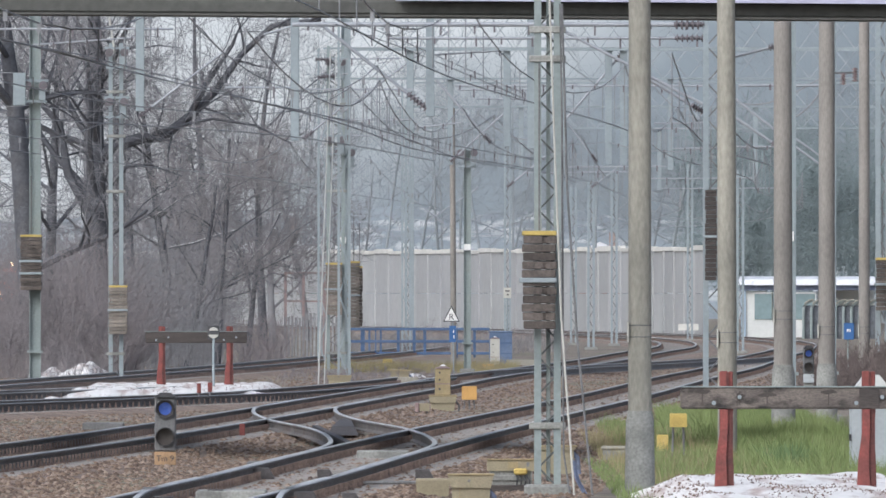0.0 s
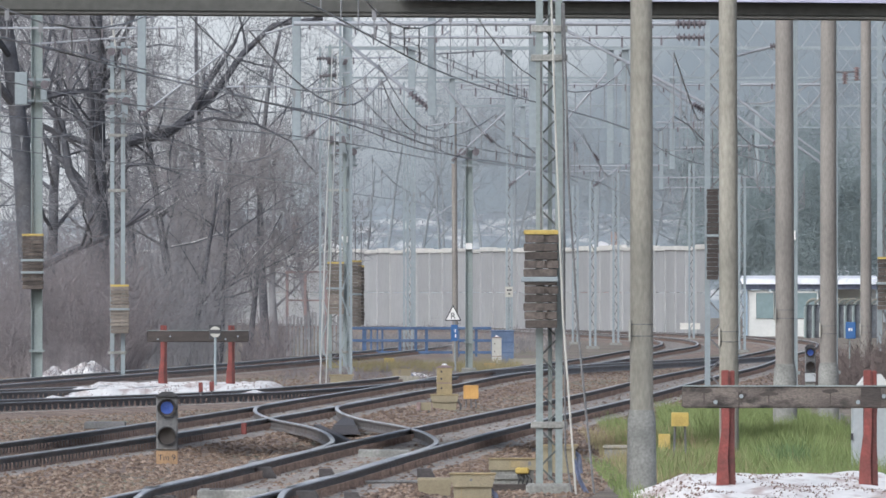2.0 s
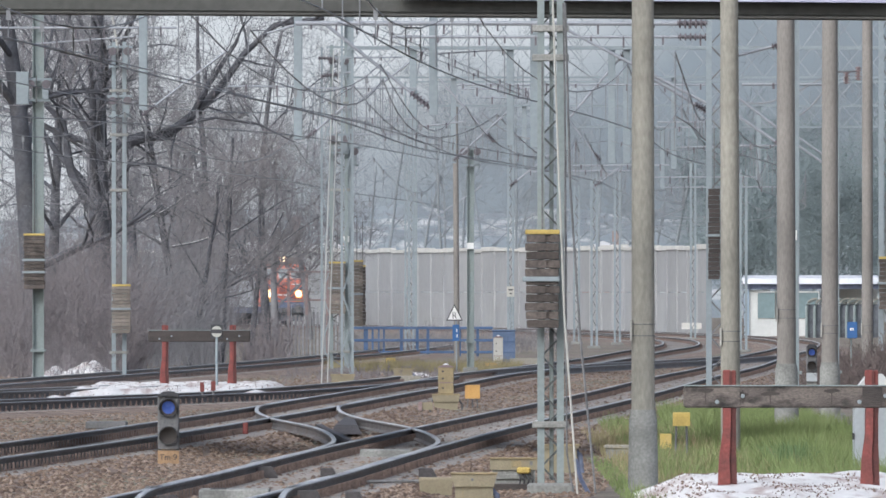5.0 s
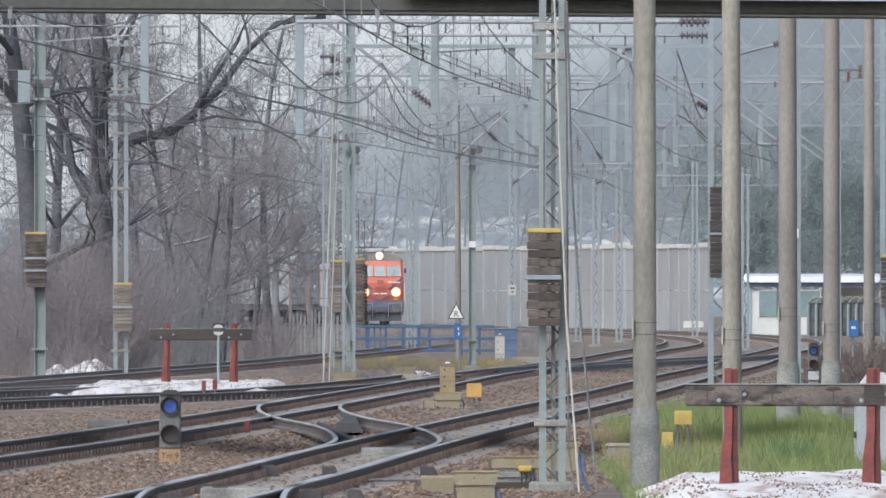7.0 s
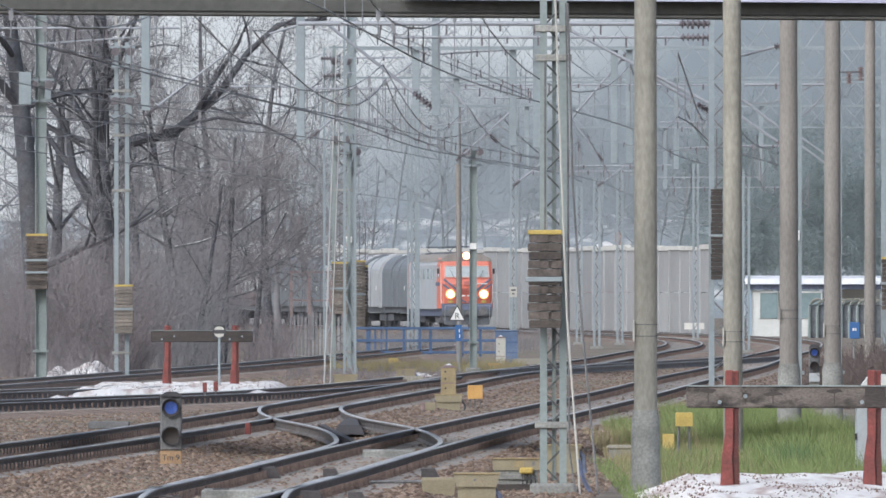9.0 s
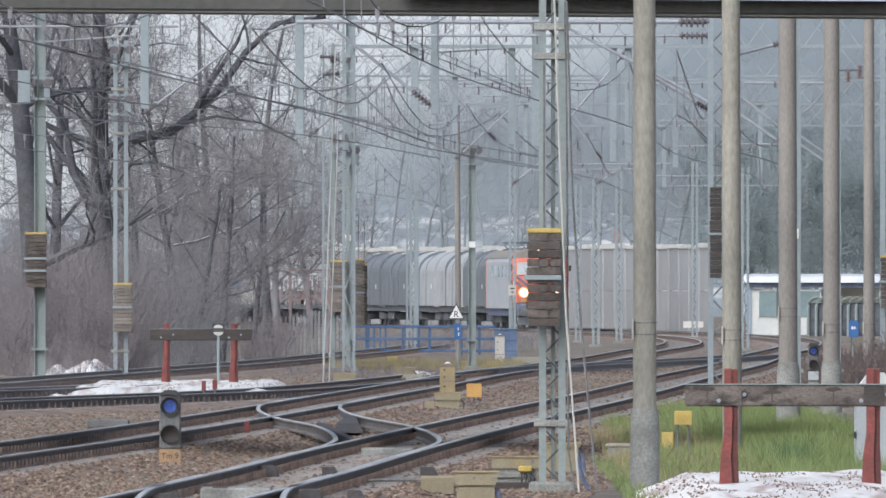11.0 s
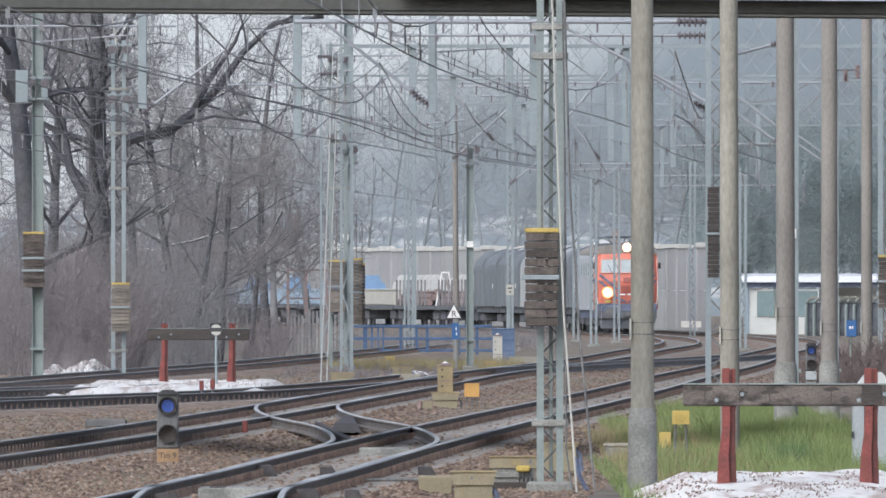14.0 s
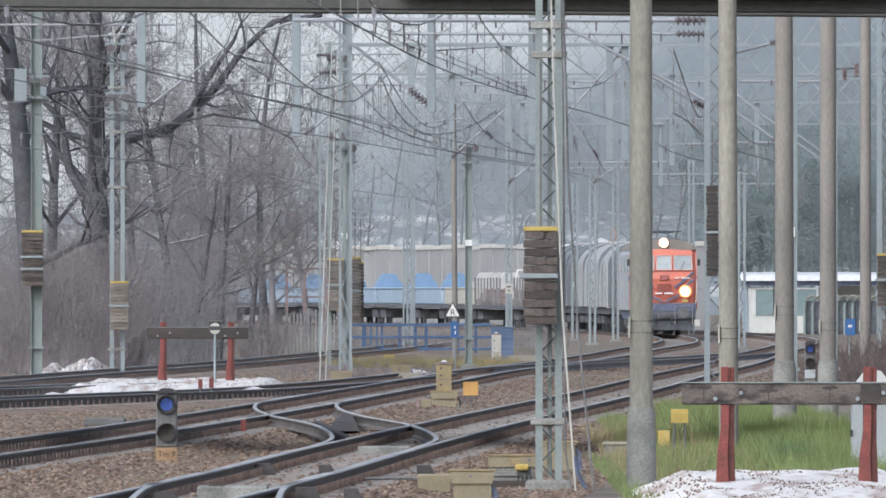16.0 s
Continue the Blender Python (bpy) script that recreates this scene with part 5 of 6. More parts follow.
def blue_railing():
    t = thing("railing", -3.56, 526, 0, 0, "blue painted steel railing along a ramp", "railing")
    L = 5.365
    for z in (0.80, 0.34, -0.10):
        part("rail", Shape().box(0, L, -0.03, 0.03, z - 0.05, z + 0.05, 0.01), M_blue, t)
    for px, w in ((30, 0.13), (42, 0.06), (53, 0.05), (62, 0.06), (93, 0.09), (121, 0.09), (140, 0.09), (196, 0.08), (228, 0.08)):
        x = px * 526 / 25000
        part("post", Shape().box(x - w * 0.6, x + w * 0.6, 0.032, 0.1, -0.3, 0.85), M_blue, t)


blue_railing()


def paling_fence():
    t = thing("fence", -5.80, 520, 0, 0, "pale palings on brown steel frames with tall posts", "fence")
    rng = random.Random(4)
    for k in range(17):
        x = 0.05 + 0.135 * k
        part("paling", Shape().box(x - 0.04, x + 0.04, -0.02, 0.0, -0.2, 1.35 + rng.uniform(-0.15, 0.1)), M_fence, t)
    for px in (3, 35, 72, 95):
        x = px * 520 / 25000
        part("post", Shape().box(x - 0.05, x + 0.05, 0.003, 0.1, -0.3, 2.92), M_rust, t, "brown steel post")
    for y in (2.88, 1.84, 0.86):
        part("rail", Shape().box(0, 2.0, 0.102, 0.14, y - 0.03, y + 0.03), M_rust, t)


paling_fence()


def hut():
    """White cabin with a blue fascia, a ribbed roof and one large window; a long canopy runs on beside it."""
    t = thing("station_cabin", 16.34, 765, -0.26, 0, "white cabin with a blue fascia and pale ribbed roof", "building")
    L = 7.2
    part("wall", Shape().box(0.15, 1.2, 0, 3, 0, 2.5).box(1.2, 4.4, 0, 3, 0, 0.95).box(4.1, 4.4, 0, 3, 0.95, 2.5), M_hut, t, "white cladding")
    part("side_wall", Shape().box(-0.05, 0.15, -0.1, 3, 0, 2.6), M_crateblue, t, "pale violet-blue corner wall")
    part("blue_post", Shape().box(-0.35, -0.25, -0.2, -0.1, 0, 3.2), M_bluesign, t)
    for a, b in ((0.62, 1.55), (1.62, 2.6), (2.7, 3.9)):
        w = part("window", Shape().box(a, b, -0.06, -0.02, 0.98, 2.35), M_hutdark, t, "large dark glazing")
        part("window_frame", Shape().box(a - 0.06, a, -0.1, 0, 0.92, 2.42).box(b, b + 0.06, -0.1, 0, 0.92, 2.42).box(a - 0.06, b + 0.06, -0.1, 0, 2.36, 2.44), M_hut, w)
    part("fascia", Shape().box(-0.1, L, -0.25, 0.05, 2.55, 2.82), M_locodark, t, "dark blue fascia")
    part("roof", Shape().prism([(-0.5, 2.83), (3.2, 2.83), (3.2, 3.3), (-0.2, 3.14)], -0.3, L, "x"), M_roof, t, "pale ribbed roof")
    for k in range(15):
        part("roof_rib", Shape().bar((-0.1 + 0.5 * k, -0.52, 2.86), (0.1 + 0.5 * k, -0.2, 3.16), 0.03, 0.03), M_roof, t)
    part("rear_wall", Shape().box(4.4, L, 2.8, 3, 0, 2.6), M_hut, t)


hut()


def arched_rack(k):
    x = 18.97 + 0.42 * k
    t = thing("hoop_shelter", x, 740, -0.26, 0, "dark grey curved-top hoop of a row", "shelter hoop", "row of curved hoops")
    pts = [(0, 0, 0), (0, 0, 1.5)] + [(0.5 - 0.5 * math.cos(a), 0, 1.5 + 0.5 * math.sin(a)) for a in np.linspace(0.3, 1.7, 6)]
    part("hoop", Shape().tube(pts, 0.09, 6), M_galv, t)
    part("panel", Shape().box(-0.01, 0.4, 0.1, 0.16, 0.0, 1.75), M_under, t)
    # thin pale tube added as a painted highlight along the curve
    part("highlight_strip", Shape().tube([(p[0] - 0.02, p[1] - 0.09, p[2] + 0.06) for p in pts[3:]], 0.035, 5), M_concrete, t, "pale strip painted in as the hoop highlight")


for k in range(9):
    arched_rack(k)

sb = thing("blue_box_sign", 8.80, 305, 0, 0, "blue box sign with white marks on a thin pole", "sign")
part("pole", Shape().tube([(-0.02, 0.05, -0.3), (-0.02, 0.05, 1.44)], 0.018, 6), M_galv, sb)
part("box", Shape().box(-0.110, 0.110, -0.05, 0.03, 1.14, 1.50, 0.01), M_bluesign, sb, "blue box")
part("mark", Shape().box(-0.05, -0.01, -0.058, -0.051, 1.31, 1.37).box(0.005, 0.035, -0.058, -0.051, 1.31, 1.37), M_white, sb, "white mark bars")

cb = thing("cabinet", 5.39, 177, 0, 0, "light grey electrical cabinet with a pitched roof in grass", "cabinet")
cw = 0.269
part("body", Shape().box(-cw, cw, -0.2, 0.3, -0.3, 0.84, 0.015), M_cabinet, cb, "light grey body")
part("roof", Shape().prism([(-cw - 0.05, 0.83), (cw + 0.05, 0.83), (cw * 0.35, 1.12), (-cw * 0.35, 1.12)], -0.26, 0.36), M_hut, cb, "pale pitched roof")
for k in range(3):
    part("hinge", Shape().box(-cw - 0.02, -cw + 0.01, -0.22, -0.18, -0.1 + 0.4 * k, -0.02 + 0.4 * k), M_black, cb)
part("door_seam", Shape().box(-0.006, 0.006, -0.206, -0.2, -0.25, 0.78), M_darksteel, cb)

# small white kilometre plate on a far mast
kp = thing("kilometre_plate", 2.81, 600, 0, 0, "small white plate with dark marks on a post", "railway sign")
part("post", Shape().tube([(0, 0.05, -0.3), (0, 0.05, 2.37)], 0.04, 8), M_galv_l, kp)
part("plate", Shape().box(-0.16, 0.16, -0.02, 0.0, 1.93, 2.37), M_cratecream, kp, "cream plate")
part("mark", Shape().box(-0.1, 0.1, -0.03, -0.021, 2.2, 2.26).box(-0.04, 0.05, -0.03, -0.021, 2.04, 2.1), M_black, kp, "dark mark bars")

# switch stretcher covers and check plates among the points
for k, (x, y, w, h) in enumerate(((-0.83, 199, 0.72, 0.07), (-2.33, 157, 0.78, 0.10), (-2.32, 187, 0.5, 0.06), (-3.19, 161, 0.45, 0.07), (-5.81, 243, 0.7, 0.06))):
    single("cover_plate", Shape().box(x - w / 2, x + w / 2, y - 0.6, y + 0.6, -0.2, -0.2 + h + 0.06, 0.015), M_conc_dark if k in (0, 1) else M_darksteel, "flat grey steel cover plate between the rails" if k in (0, 1) else "flat dark steel cover plate beside the rails", "cover plate", "cover plates")


# ---- houses beyond the barrier ----
def far_house(x, y, w, h, rise, label):
    t = thing("house", x, y, -0.3, 0, label, "house", "distant houses")
    part("wall", Shape().box(-w / 2, w / 2, 0, 8, 0, h), M_brick, t)
    part("roof", Shape().prism([(-w / 2 - 0.5, h), (w / 2 + 0.5, h), (0.0, h + rise)], -0.5, 8.5), M_roofsnow, t, "snow-dusted pitched roof")
    part("chimney", Shape().box(w * 0.2, w * 0.2 + 0.6, 3, 3.6, h, h + rise + 0.8), M_brick, t)
    for k in range(2):
        part("window", Shape().box(-w * 0.25 + w * 0.4 * k, -w * 0.1 + w * 0.4 * k, -0.06, -0.01, 1.2, 2.6), M_hutdark, t)


far_house(-8.96, 1095, 4.5, 5.2, 1.4, "small brick house with a snowy roof beyond the barrier")
far_house(-13.16, 1110, 6.0, 5.6, 2.0, "brick house with a snowy roof beyond the thicket")
far_house(13.25, 1180, 4.0, 5.7, 1.0, "pale house with a snowy roof among the trees")


# ---- overhead line: portals, drop posts, arms and wires ----
def insulator(shape, p, q, r=0.06, n=6):
    p, q = Vector(p), Vector(q)
    pts, rad = [p], [r * 0.42]
    for i in range(n):
        for f, k in ((0.2, 0.42), (0.32, 1.0), (0.6, 0.8), (0.72, 0.42)):
            pts.append(p.lerp(q, (i + f) / n))
            rad.append(r * k)
    shape.tube(pts + [q], rad + [r * 0.42], 10)


def portal(y, xl, xr, zc, depth, drops, label, w=0.2):
    """A rigid lattice beam on end masts, with drop posts carrying slanted arms."""
    t = thing("catenary_portal", (xl + xr) / 2, y, 0, 0, label, "catenary portal", "catenary portals")
    c = (xl + xr) / 2
    for q in (-0.18, 0.18):
        for z in (zc, zc + depth):
            part("chord", Shape().box(xl - c, xr - c, q - 0.04, q + 0.04, z - 0.03, z + 0.03), M_galv_l, t)
    s = Shape()
    x, up = xl, True
    while x + 0.8 < xr:
        s.bar((x - c, -0.2, zc if up else zc + depth), (x + 0.8 - c, -0.2, zc + depth if up else zc), 0.026, 0.02)
        s.bar((x - c, 0.2, zc + depth if up else zc), (x + 0.8 - c, 0.2, zc if up else zc + depth), 0.026, 0.02)
        x, up = x + 0.8, not up
    tagged(part("bracing", s, M_bracing, t, "crossed lattice bracing"), kind="stuff")
    for xe in (xl, xr):
        for q in (-0.15, 0.15):
            part("end_leg", Shape().box(xe - c + q - 0.035, xe - c + q + 0.035, -0.08, 0.08, -0.5, zc + depth), M_galv_l, t)
        zig = Shape()
        for k in range(12):
            zig.bar((xe - c + (-0.14 if k % 2 else 0.14), -0.06, -0.3 + 0.8 * k), (xe - c + (0.14 if k % 2 else -0.14), -0.06, 0.5 + 0.8 * k), 0.04, 0.015)
        tagged(part("end_lacing", zig, M_galv_l, t, "zigzag lacing"), kind="stuff")
    for x, zb in drops:
        part("drop_post", Shape().box(x - c - w / 2, x - c + w / 2, -0.1, 0.1, zb, zc, 0.01), M_galv_l, t, "hanging steel drop post")
    return t


portal(331, -12.5, 12.5, 9.3, 0.9, ((-7.06, 6.40), (-3.43, 5.71), (-0.26, 6.28), (2.11, 5.53)), "pale lattice portal carrying the overhead line")
portal(398, -2.74, 14.5, 9.0, 1.1, ((-0.88, 6.72), (1.85, 6.27), (4.71, 5.76), (5.13, 5.76)), "pale lattice portal over the junction")
portal(465, -3.89, 17.5, 9.2, 1.0, ((4.02, 6.19), (7.55, 6.19), (0.30, 6.37)), "pale lattice portal beyond the junction", w=0.18)
portal(535, -1.33, 20.0, 9.2, 0.9, ((7.40, 6.37), (11.90, 6.37), (3.02, 6.58)), "distant pale lattice portal at the curve", w=0.18)
portal(605, -1.36, 23.0, 9.2, 0.9, ((9.34, 6.55), (14.67, 6.55)), "distant pale lattice portal at the curve", w=0.18)


def arm(p, q, r, ends, label="grey tubular cantilever arm with ribbed insulators"):
    """A tube from p to q; ends: how much of each end is insulator, in metres."""
    t = thing("cantilever_arm", p[0], p[1], p[2], 0, label, "cantilever arm", "cantilever arms")
    a, b = Vector((0, 0, 0)), Vector(q) - Vector(p)
    d = b.normalized()
    part("tube", Shape().tube([a + d * ends[0], b - d * ends[1]], r, 8), M_arm, t)
    drops = random.Random(int(abs(p[0] * 37 + p[2] * 91)))
    n_clips = int(b.length / 0.7)
    for k in range(n_clips if abs(d.z) < 0.2 else 0):
        c = a + b * ((k + drops.uniform(0.2, 0.8)) / n_clips)
        part("clip", Shape().box(c.x - 0.022, c.x + 0.022, c.y - 0.03, c.y + 0.03, c.z - r - drops.uniform(0.05, 0.22), c.z + r * 0.8), M_insul, t, "dark hanging clip")
    for e, f in ((a, a + d * ends[0]), (b, b - d * ends[1])):
        if (e - f).length > 0.05:
            s = Shape()
            insulator(s, e, f, r * 2.0 + 0.03, 6)
            part("insulator", s, M_insul, t, "dark ribbed insulator")


arm((-3.48, 330, 8.42), (6.18, 330, 8.42), 0.055, (0, 0.75))
arm((-1.24, 330, 8.10), (6.15, 330, 8.10), 0.035, (0, 0.7))
arm((-11.57, 359.8, 8.87), (-6.82, 359.8, 8.87), 0.03, (0, 0))
arm((2.65, 330, 8.38), (6.18, 330, 6.52), 0.038, (0, 0.0))
arm((4.86, 332, 7.18), (6.22, 332, 6.36), 0.045, (0, 0.4))
arm((-2.86, 331, 8.47), (-0.32, 331, 6.45), 0.04, (0, 0.6))
arm((-3.13, 425, 7.45), (0.19, 425, 10.00), 0.03, (0, 0))
arm((-4.18, 396, 7.85), (-0.78, 396, 7.85), 0.028, (0, 0))
arm((0.38, 396, 7.95), (7.38, 396, 7.95), 0.026, (0, 0))
arm((5.55, 263.7, 6.02), (7.34, 263.7, 6.02), 0.026, (0, 0))
arm((-0.14, 398, 8.15), (1.40, 398, 6.37), 0.034, (0, 0.3))
arm((0.25, 398, 5.84), (1.93, 398, 7.36), 0.028, (0.3, 0))
arm((3.44, 398, 6.96), (5.16, 398, 8.98), 0.032, (0, 0.4))
arm((6.49, 330, 6.97), (8.13, 330, 5.70), 0.034, (0, 0))
arm((6.49, 330, 6.51), (8.13, 330, 5.38), 0.038, (0, 0.5))
arm((9.89, 398, 6.56), (10.92, 398, 5.84), 0.03, (0, 0))
arm((9.89, 398, 6.32), (10.92, 398, 5.60), 0.034, (0, 0.3))
arm((6.83, 331, 7.67), (8.05, 331, 7.99), 0.034, (0, 0.4))
arm((2.16, 465, 5.63), (4.02, 465, 7.12), 0.03, (0.3, 0))
arm((3.83, 465, 8.14), (5.13, 465, 6.47), 0.03, (0, 0.3))
arm((5.69, 535, 6.15), (7.40, 535, 7.44), 0.03, (0.3, 0))
arm((5.99, 398, 6.93), (7.45, 398, 6.93), 0.026, (0, 0))
arm((5.99, 398, 6.78), (7.23, 398, 6.78), 0.022, (0, 0))
arm((8.21, 398, 6.27), (9.81, 398, 6.27), 0.026, (0, 0))
arm((-1.46, 620, 6.42), (0.15, 620, 5.18), 0.03, (0, 0))
arm((-0.60, 620, 5.30), (1.64, 620, 6.79), 0.03, (0, 0))
arm((-7.48, 350, 6.52), (-5.38, 350, 8.13), 0.03, (0.4, 0))
arm((-10.39, 359.8, 8.47), (-7.69, 359.8, 8.66), 0.022, (0, 0))
arm((-4.16, 331, 8.20), (-3.23, 331, 8.47), 0.03, (0, 0))
arm((-3.71, 380, 6.28), (-2.72, 380, 7.12), 0.03, (0.35, 0))
arm((-3.78, 422.4, 9.13), (-1.25, 422.4, 9.16), 0.026, (0.5, 0))
arm((-3.70, 422.4, 8.59), (-2.69, 422.4, 8.72), 0.03, (0.5, 0))
arm((-3.07, 396, 7.00), (-0.78, 396, 7.00), 0.022, (0, 0))
arm((-5.08, 331, 6.96), (-3.47, 331, 6.96), 0.026, (0, 0))
arm((-0.25, 398, 8.85), (1.85, 398, 8.98), 0.026, (0, 0))
arm((0.45, 398, 7.87), (2.80, 398, 7.87), 0.024, (0, 0))
arm((1.00, 398, 7.62), (2.80, 398, 7.60), 0.026, (0, 0))
arm((-0.88, 398, 6.78), (0.62, 398, 6.95), 0.026, (0, 0))
arm((-3.20, 422.9, 6.85), (-1.50, 422.9, 6.87), 0.024, (0, 0))
arm((4.02, 465, 6.30), (7.40, 465, 6.32), 0.028, (0, 0))
arm((7.55, 465, 6.90), (10.60, 465, 6.95), 0.028, (0, 0))
arm((7.40, 535, 6.48), (11.90, 535, 6.50), 0.028, (0, 0))
arm((3.02, 535, 6.70), (7.20, 535, 6.74), 0.026, (0, 0))
arm((9.34, 605, 6.62), (14.60, 605, 6.64), 0.028, (0, 0))


def overhead_line(line, dx, a, b, label, zc=5.6, hung=1.35, r=0.012):
    """Contact wire and sagging messenger wire with droppers, span by span."""
    t = thing("overhead_line", 0, 0, 0, 0, label, "overhead wire", "overhead wires")
    mess, con, drop, y = [], [], Shape(), a
    while y <= b:
        u = ((y - a) % 66) / 66
        zm = zc + 0.35 + (hung - 0.35) * (2 * u - 1) ** 2
        x = line(y) + dx + 0.25 * math.sin(y / 21)
        mess.append((x, y, zm))
        con.append((x, y, zc))
        drop.tube([(x, y, zc), (x, y, zm)], r * 0.8, 4, caps=False)
        if int(y) % 3 == 0:
            drop.box(x - 0.03, x + 0.03, y - 0.03, y + 0.03, zm - 0.14, zm + 0.02)
        y += 6.6
    part("messenger_wire", Shape().tube(mess, r, 5), M_wire, t)
    part("contact_wire", Shape().tube(con, r, 5), M_wire, t)
    tagged(part("dropper_wire", drop, M_wire, t), kind="stuff")


for line, dx, a, b in ((LINE_MAIN, 0, 166, 890), (LINE_TRAIN, 0, 166, 960), (LINE_LEFT, 0, 264, 375), (LINE_BACK, 0, 312, 590), (LINE_MAIN, 1.0, 298, 470), (LINE_TRAIN, -1.2, 270, 480)):
    overhead_line(line, dx, a, b, "contact wire and messenger wire with droppers over a track", 5.6 + 0.25 * (dx != 0), r=0.012 + 0.004 * (dx != 0))


def hanging_wire(points, r, material, label, sag=0.0, clips=0):
    pts, out = [Vector(p) for p in points], []
    for i in range(len(pts) - 1):
        for k in range(9):
            f = k / 8
            v = pts[i].lerp(pts[i + 1], f)
            v.z -= sag * 4 * f * (1 - f)
            out.append(v)
    w = thing("hanging_wire", 0, 0, 0, 0, label, "wire", "loose hanging wires")
    part("strand", Shape().tube(out, r * (0.62 if material is M_wire else 1.0), 5), material, w)
    if clips:
        rng = random.Random(int(abs(points[0][0]) * 100))
        for k in range(2, len(out) - 1, clips):
            v, h = out[k], rng.uniform(0.08, 0.24)
            part("clip", Shape().tube([(v.x, v.y, v.z + 0.04), (v.x + rng.uniform(-0.03, 0.03), v.y, v.z - h)], [0.026, 0.014], 6), M_insul, w, "small dark wire clip")


hanging_wire([(-9.41, 300, 7.54), (-7.86, 310, 7.36), (-5.77, 325, 6.99), (-4.02, 331, 6.55)], 0.024, M_wire, "dark feeder wire of the overhead line", clips=2)
hanging_wire([(-4.02, 331, 6.55), (-2.23, 340, 6.30), (0.23, 360, 5.92), (2.64, 398, 5.89)], 0.018, M_wire, "dark feeder wire of the overhead line", clips=2)
hanging_wire([(-2.34, 310, 8.06), (-0.85, 331, 7.87), (1.67, 360, 7.29), (2.80, 398, 7.42)], 0.02, M_wire, "dark twin feeder wire of the overhead line", clips=2)
hanging_wire([(-1.79, 310, 8.06), (-0.58, 331, 7.91), (1.67, 360, 7.41), (2.80, 398, 7.58)], 0.016, M_wire, "dark twin feeder wire of the overhead line", clips=2)
hanging_wire([(-6.22, 350, 8.24), (-4.82, 350, 7.99), (-3.79, 422.5, 9.23)], 0.02, M_wire, "dark slack feeder wire of the overhead line", 0.15)
hanging_wire([(-4.29, 331, 8.20), (-3.36, 331, 8.07)], 0.02, M_wire, "dark slack jumper wire of the overhead line", 0.75)
hanging_wire([(-1.38, 331, 8.47), (-0.82, 331, 8.47)], 0.022, M_wire, "dark slack jumper wire of the overhead line", 0.3)
hanging_wire([(-2.13, 398, 7.99), (-1.34, 398, 7.99)], 0.02, M_wire, "dark slack jumper wire of the overhead line", 0.5)
hanging_wire([(1.05, 398, 7.20), (2.72, 398, 6.48)], 0.03, M_wire, "dark slack jumper wire of the overhead line", 0.25)
hanging_wire([(5.99, 398, 7.99), (7.42, 398, 7.04)], 0.02, M_wire, "dark slack jumper wire of the overhead line", 0.25)
hanging_wire([(8.37, 398, 7.52), (9.36, 398, 7.55)], 0.035, M_wire, "dark jumper cable of the overhead line", 0.08)
hanging_wire([(8.22, 331, 6.81), (8.95, 331, 7.21)], 0.03, M_wire, "dark jumper cable of the overhead line", 0.0)
hanging_wire([(8.22, 331, 6.24), (8.95, 331, 6.94)], 0.03, M_wire, "dark jumper cable of the overhead line", 0.1)
hanging_wire([(-3.88, 398, 6.40), (-1.34, 398, 8.79)], 0.014, M_wire, "thin cross wire of the overhead line", 0.0)
hanging_wire([(1.39, 169, 4.98), (3.31, 300, 6.55)], 0.01, M_wire, "thin stay wire of the overhead line", 0.0)
# cables on and beside the near mast
hanging_wire([(1.29, 168.6, 5.70), (1.35, 168.6, 3.95), (1.43, 168.4, 1.86), (1.59, 168, -0.39)], 0.013, M_cable_l, "pale earthing cable beside the lattice mast")
hanging_wire([(1.44, 168.6, 5.6), (1.50, 168.5, 3.41), (1.62, 168.4, 1.59), (1.80, 168, -0.29)], 0.014, M_darksteel, "dark cable beside the lattice mast")
hanging_wire([(1.42, 168.7, 5.6), (1.44, 168.7, 4.2), (1.45, 168.7, 2.26), (1.46, 168.6, 0.24), (1.54, 168.5, -0.30)], 0.012, M_darksteel, "dark cable beside the lattice mast")
hanging_wire([(1.58, 170, 0.12), (1.64, 169.5, -0.11), (1.78, 169, -0.37)], 0.028, M_locodark, "thick dark blue-grey cable running to the ground")
# stay rods beside the middle mast
hanging_wire([(-3.31, 422.5, 9.37), (-2.92, 335, -0.17)], 0.02, M_cable_l, "pale stay cable to the ground")
hanging_wire([(-3.14, 422.5, 9.37), (-2.82, 340, -0.18)], 0.016, M_cable_l, "pale stay cable to the ground")
hanging_wire([(-9.02, 383, 9.76), (-8.85, 382.9, 8.66)], 0.03, M_cable_l, "pale hanging insulator cable")
# switch heads on the masts
sw = thing("line_switch", 7.30, 263.6, 0, 0, "dark overhead line switch on a steel mast", "line switch")
part("bar", Shape().tube([(0, 0, 6.25), (0.4, 0, 6.26)], 0.02, 6), M_darksteel, sw)
for k, (dx, z0, z1) in enumerate(((0.2, 6.03, 6.25), (0.42, 6.09, 6.35))):
    s = Shape()
    insulator(s, (dx, 0, z0), (dx, 0, z1), 0.07, 5)
    part("insulator", s, M_rust, sw, "reddish-brown insulator")


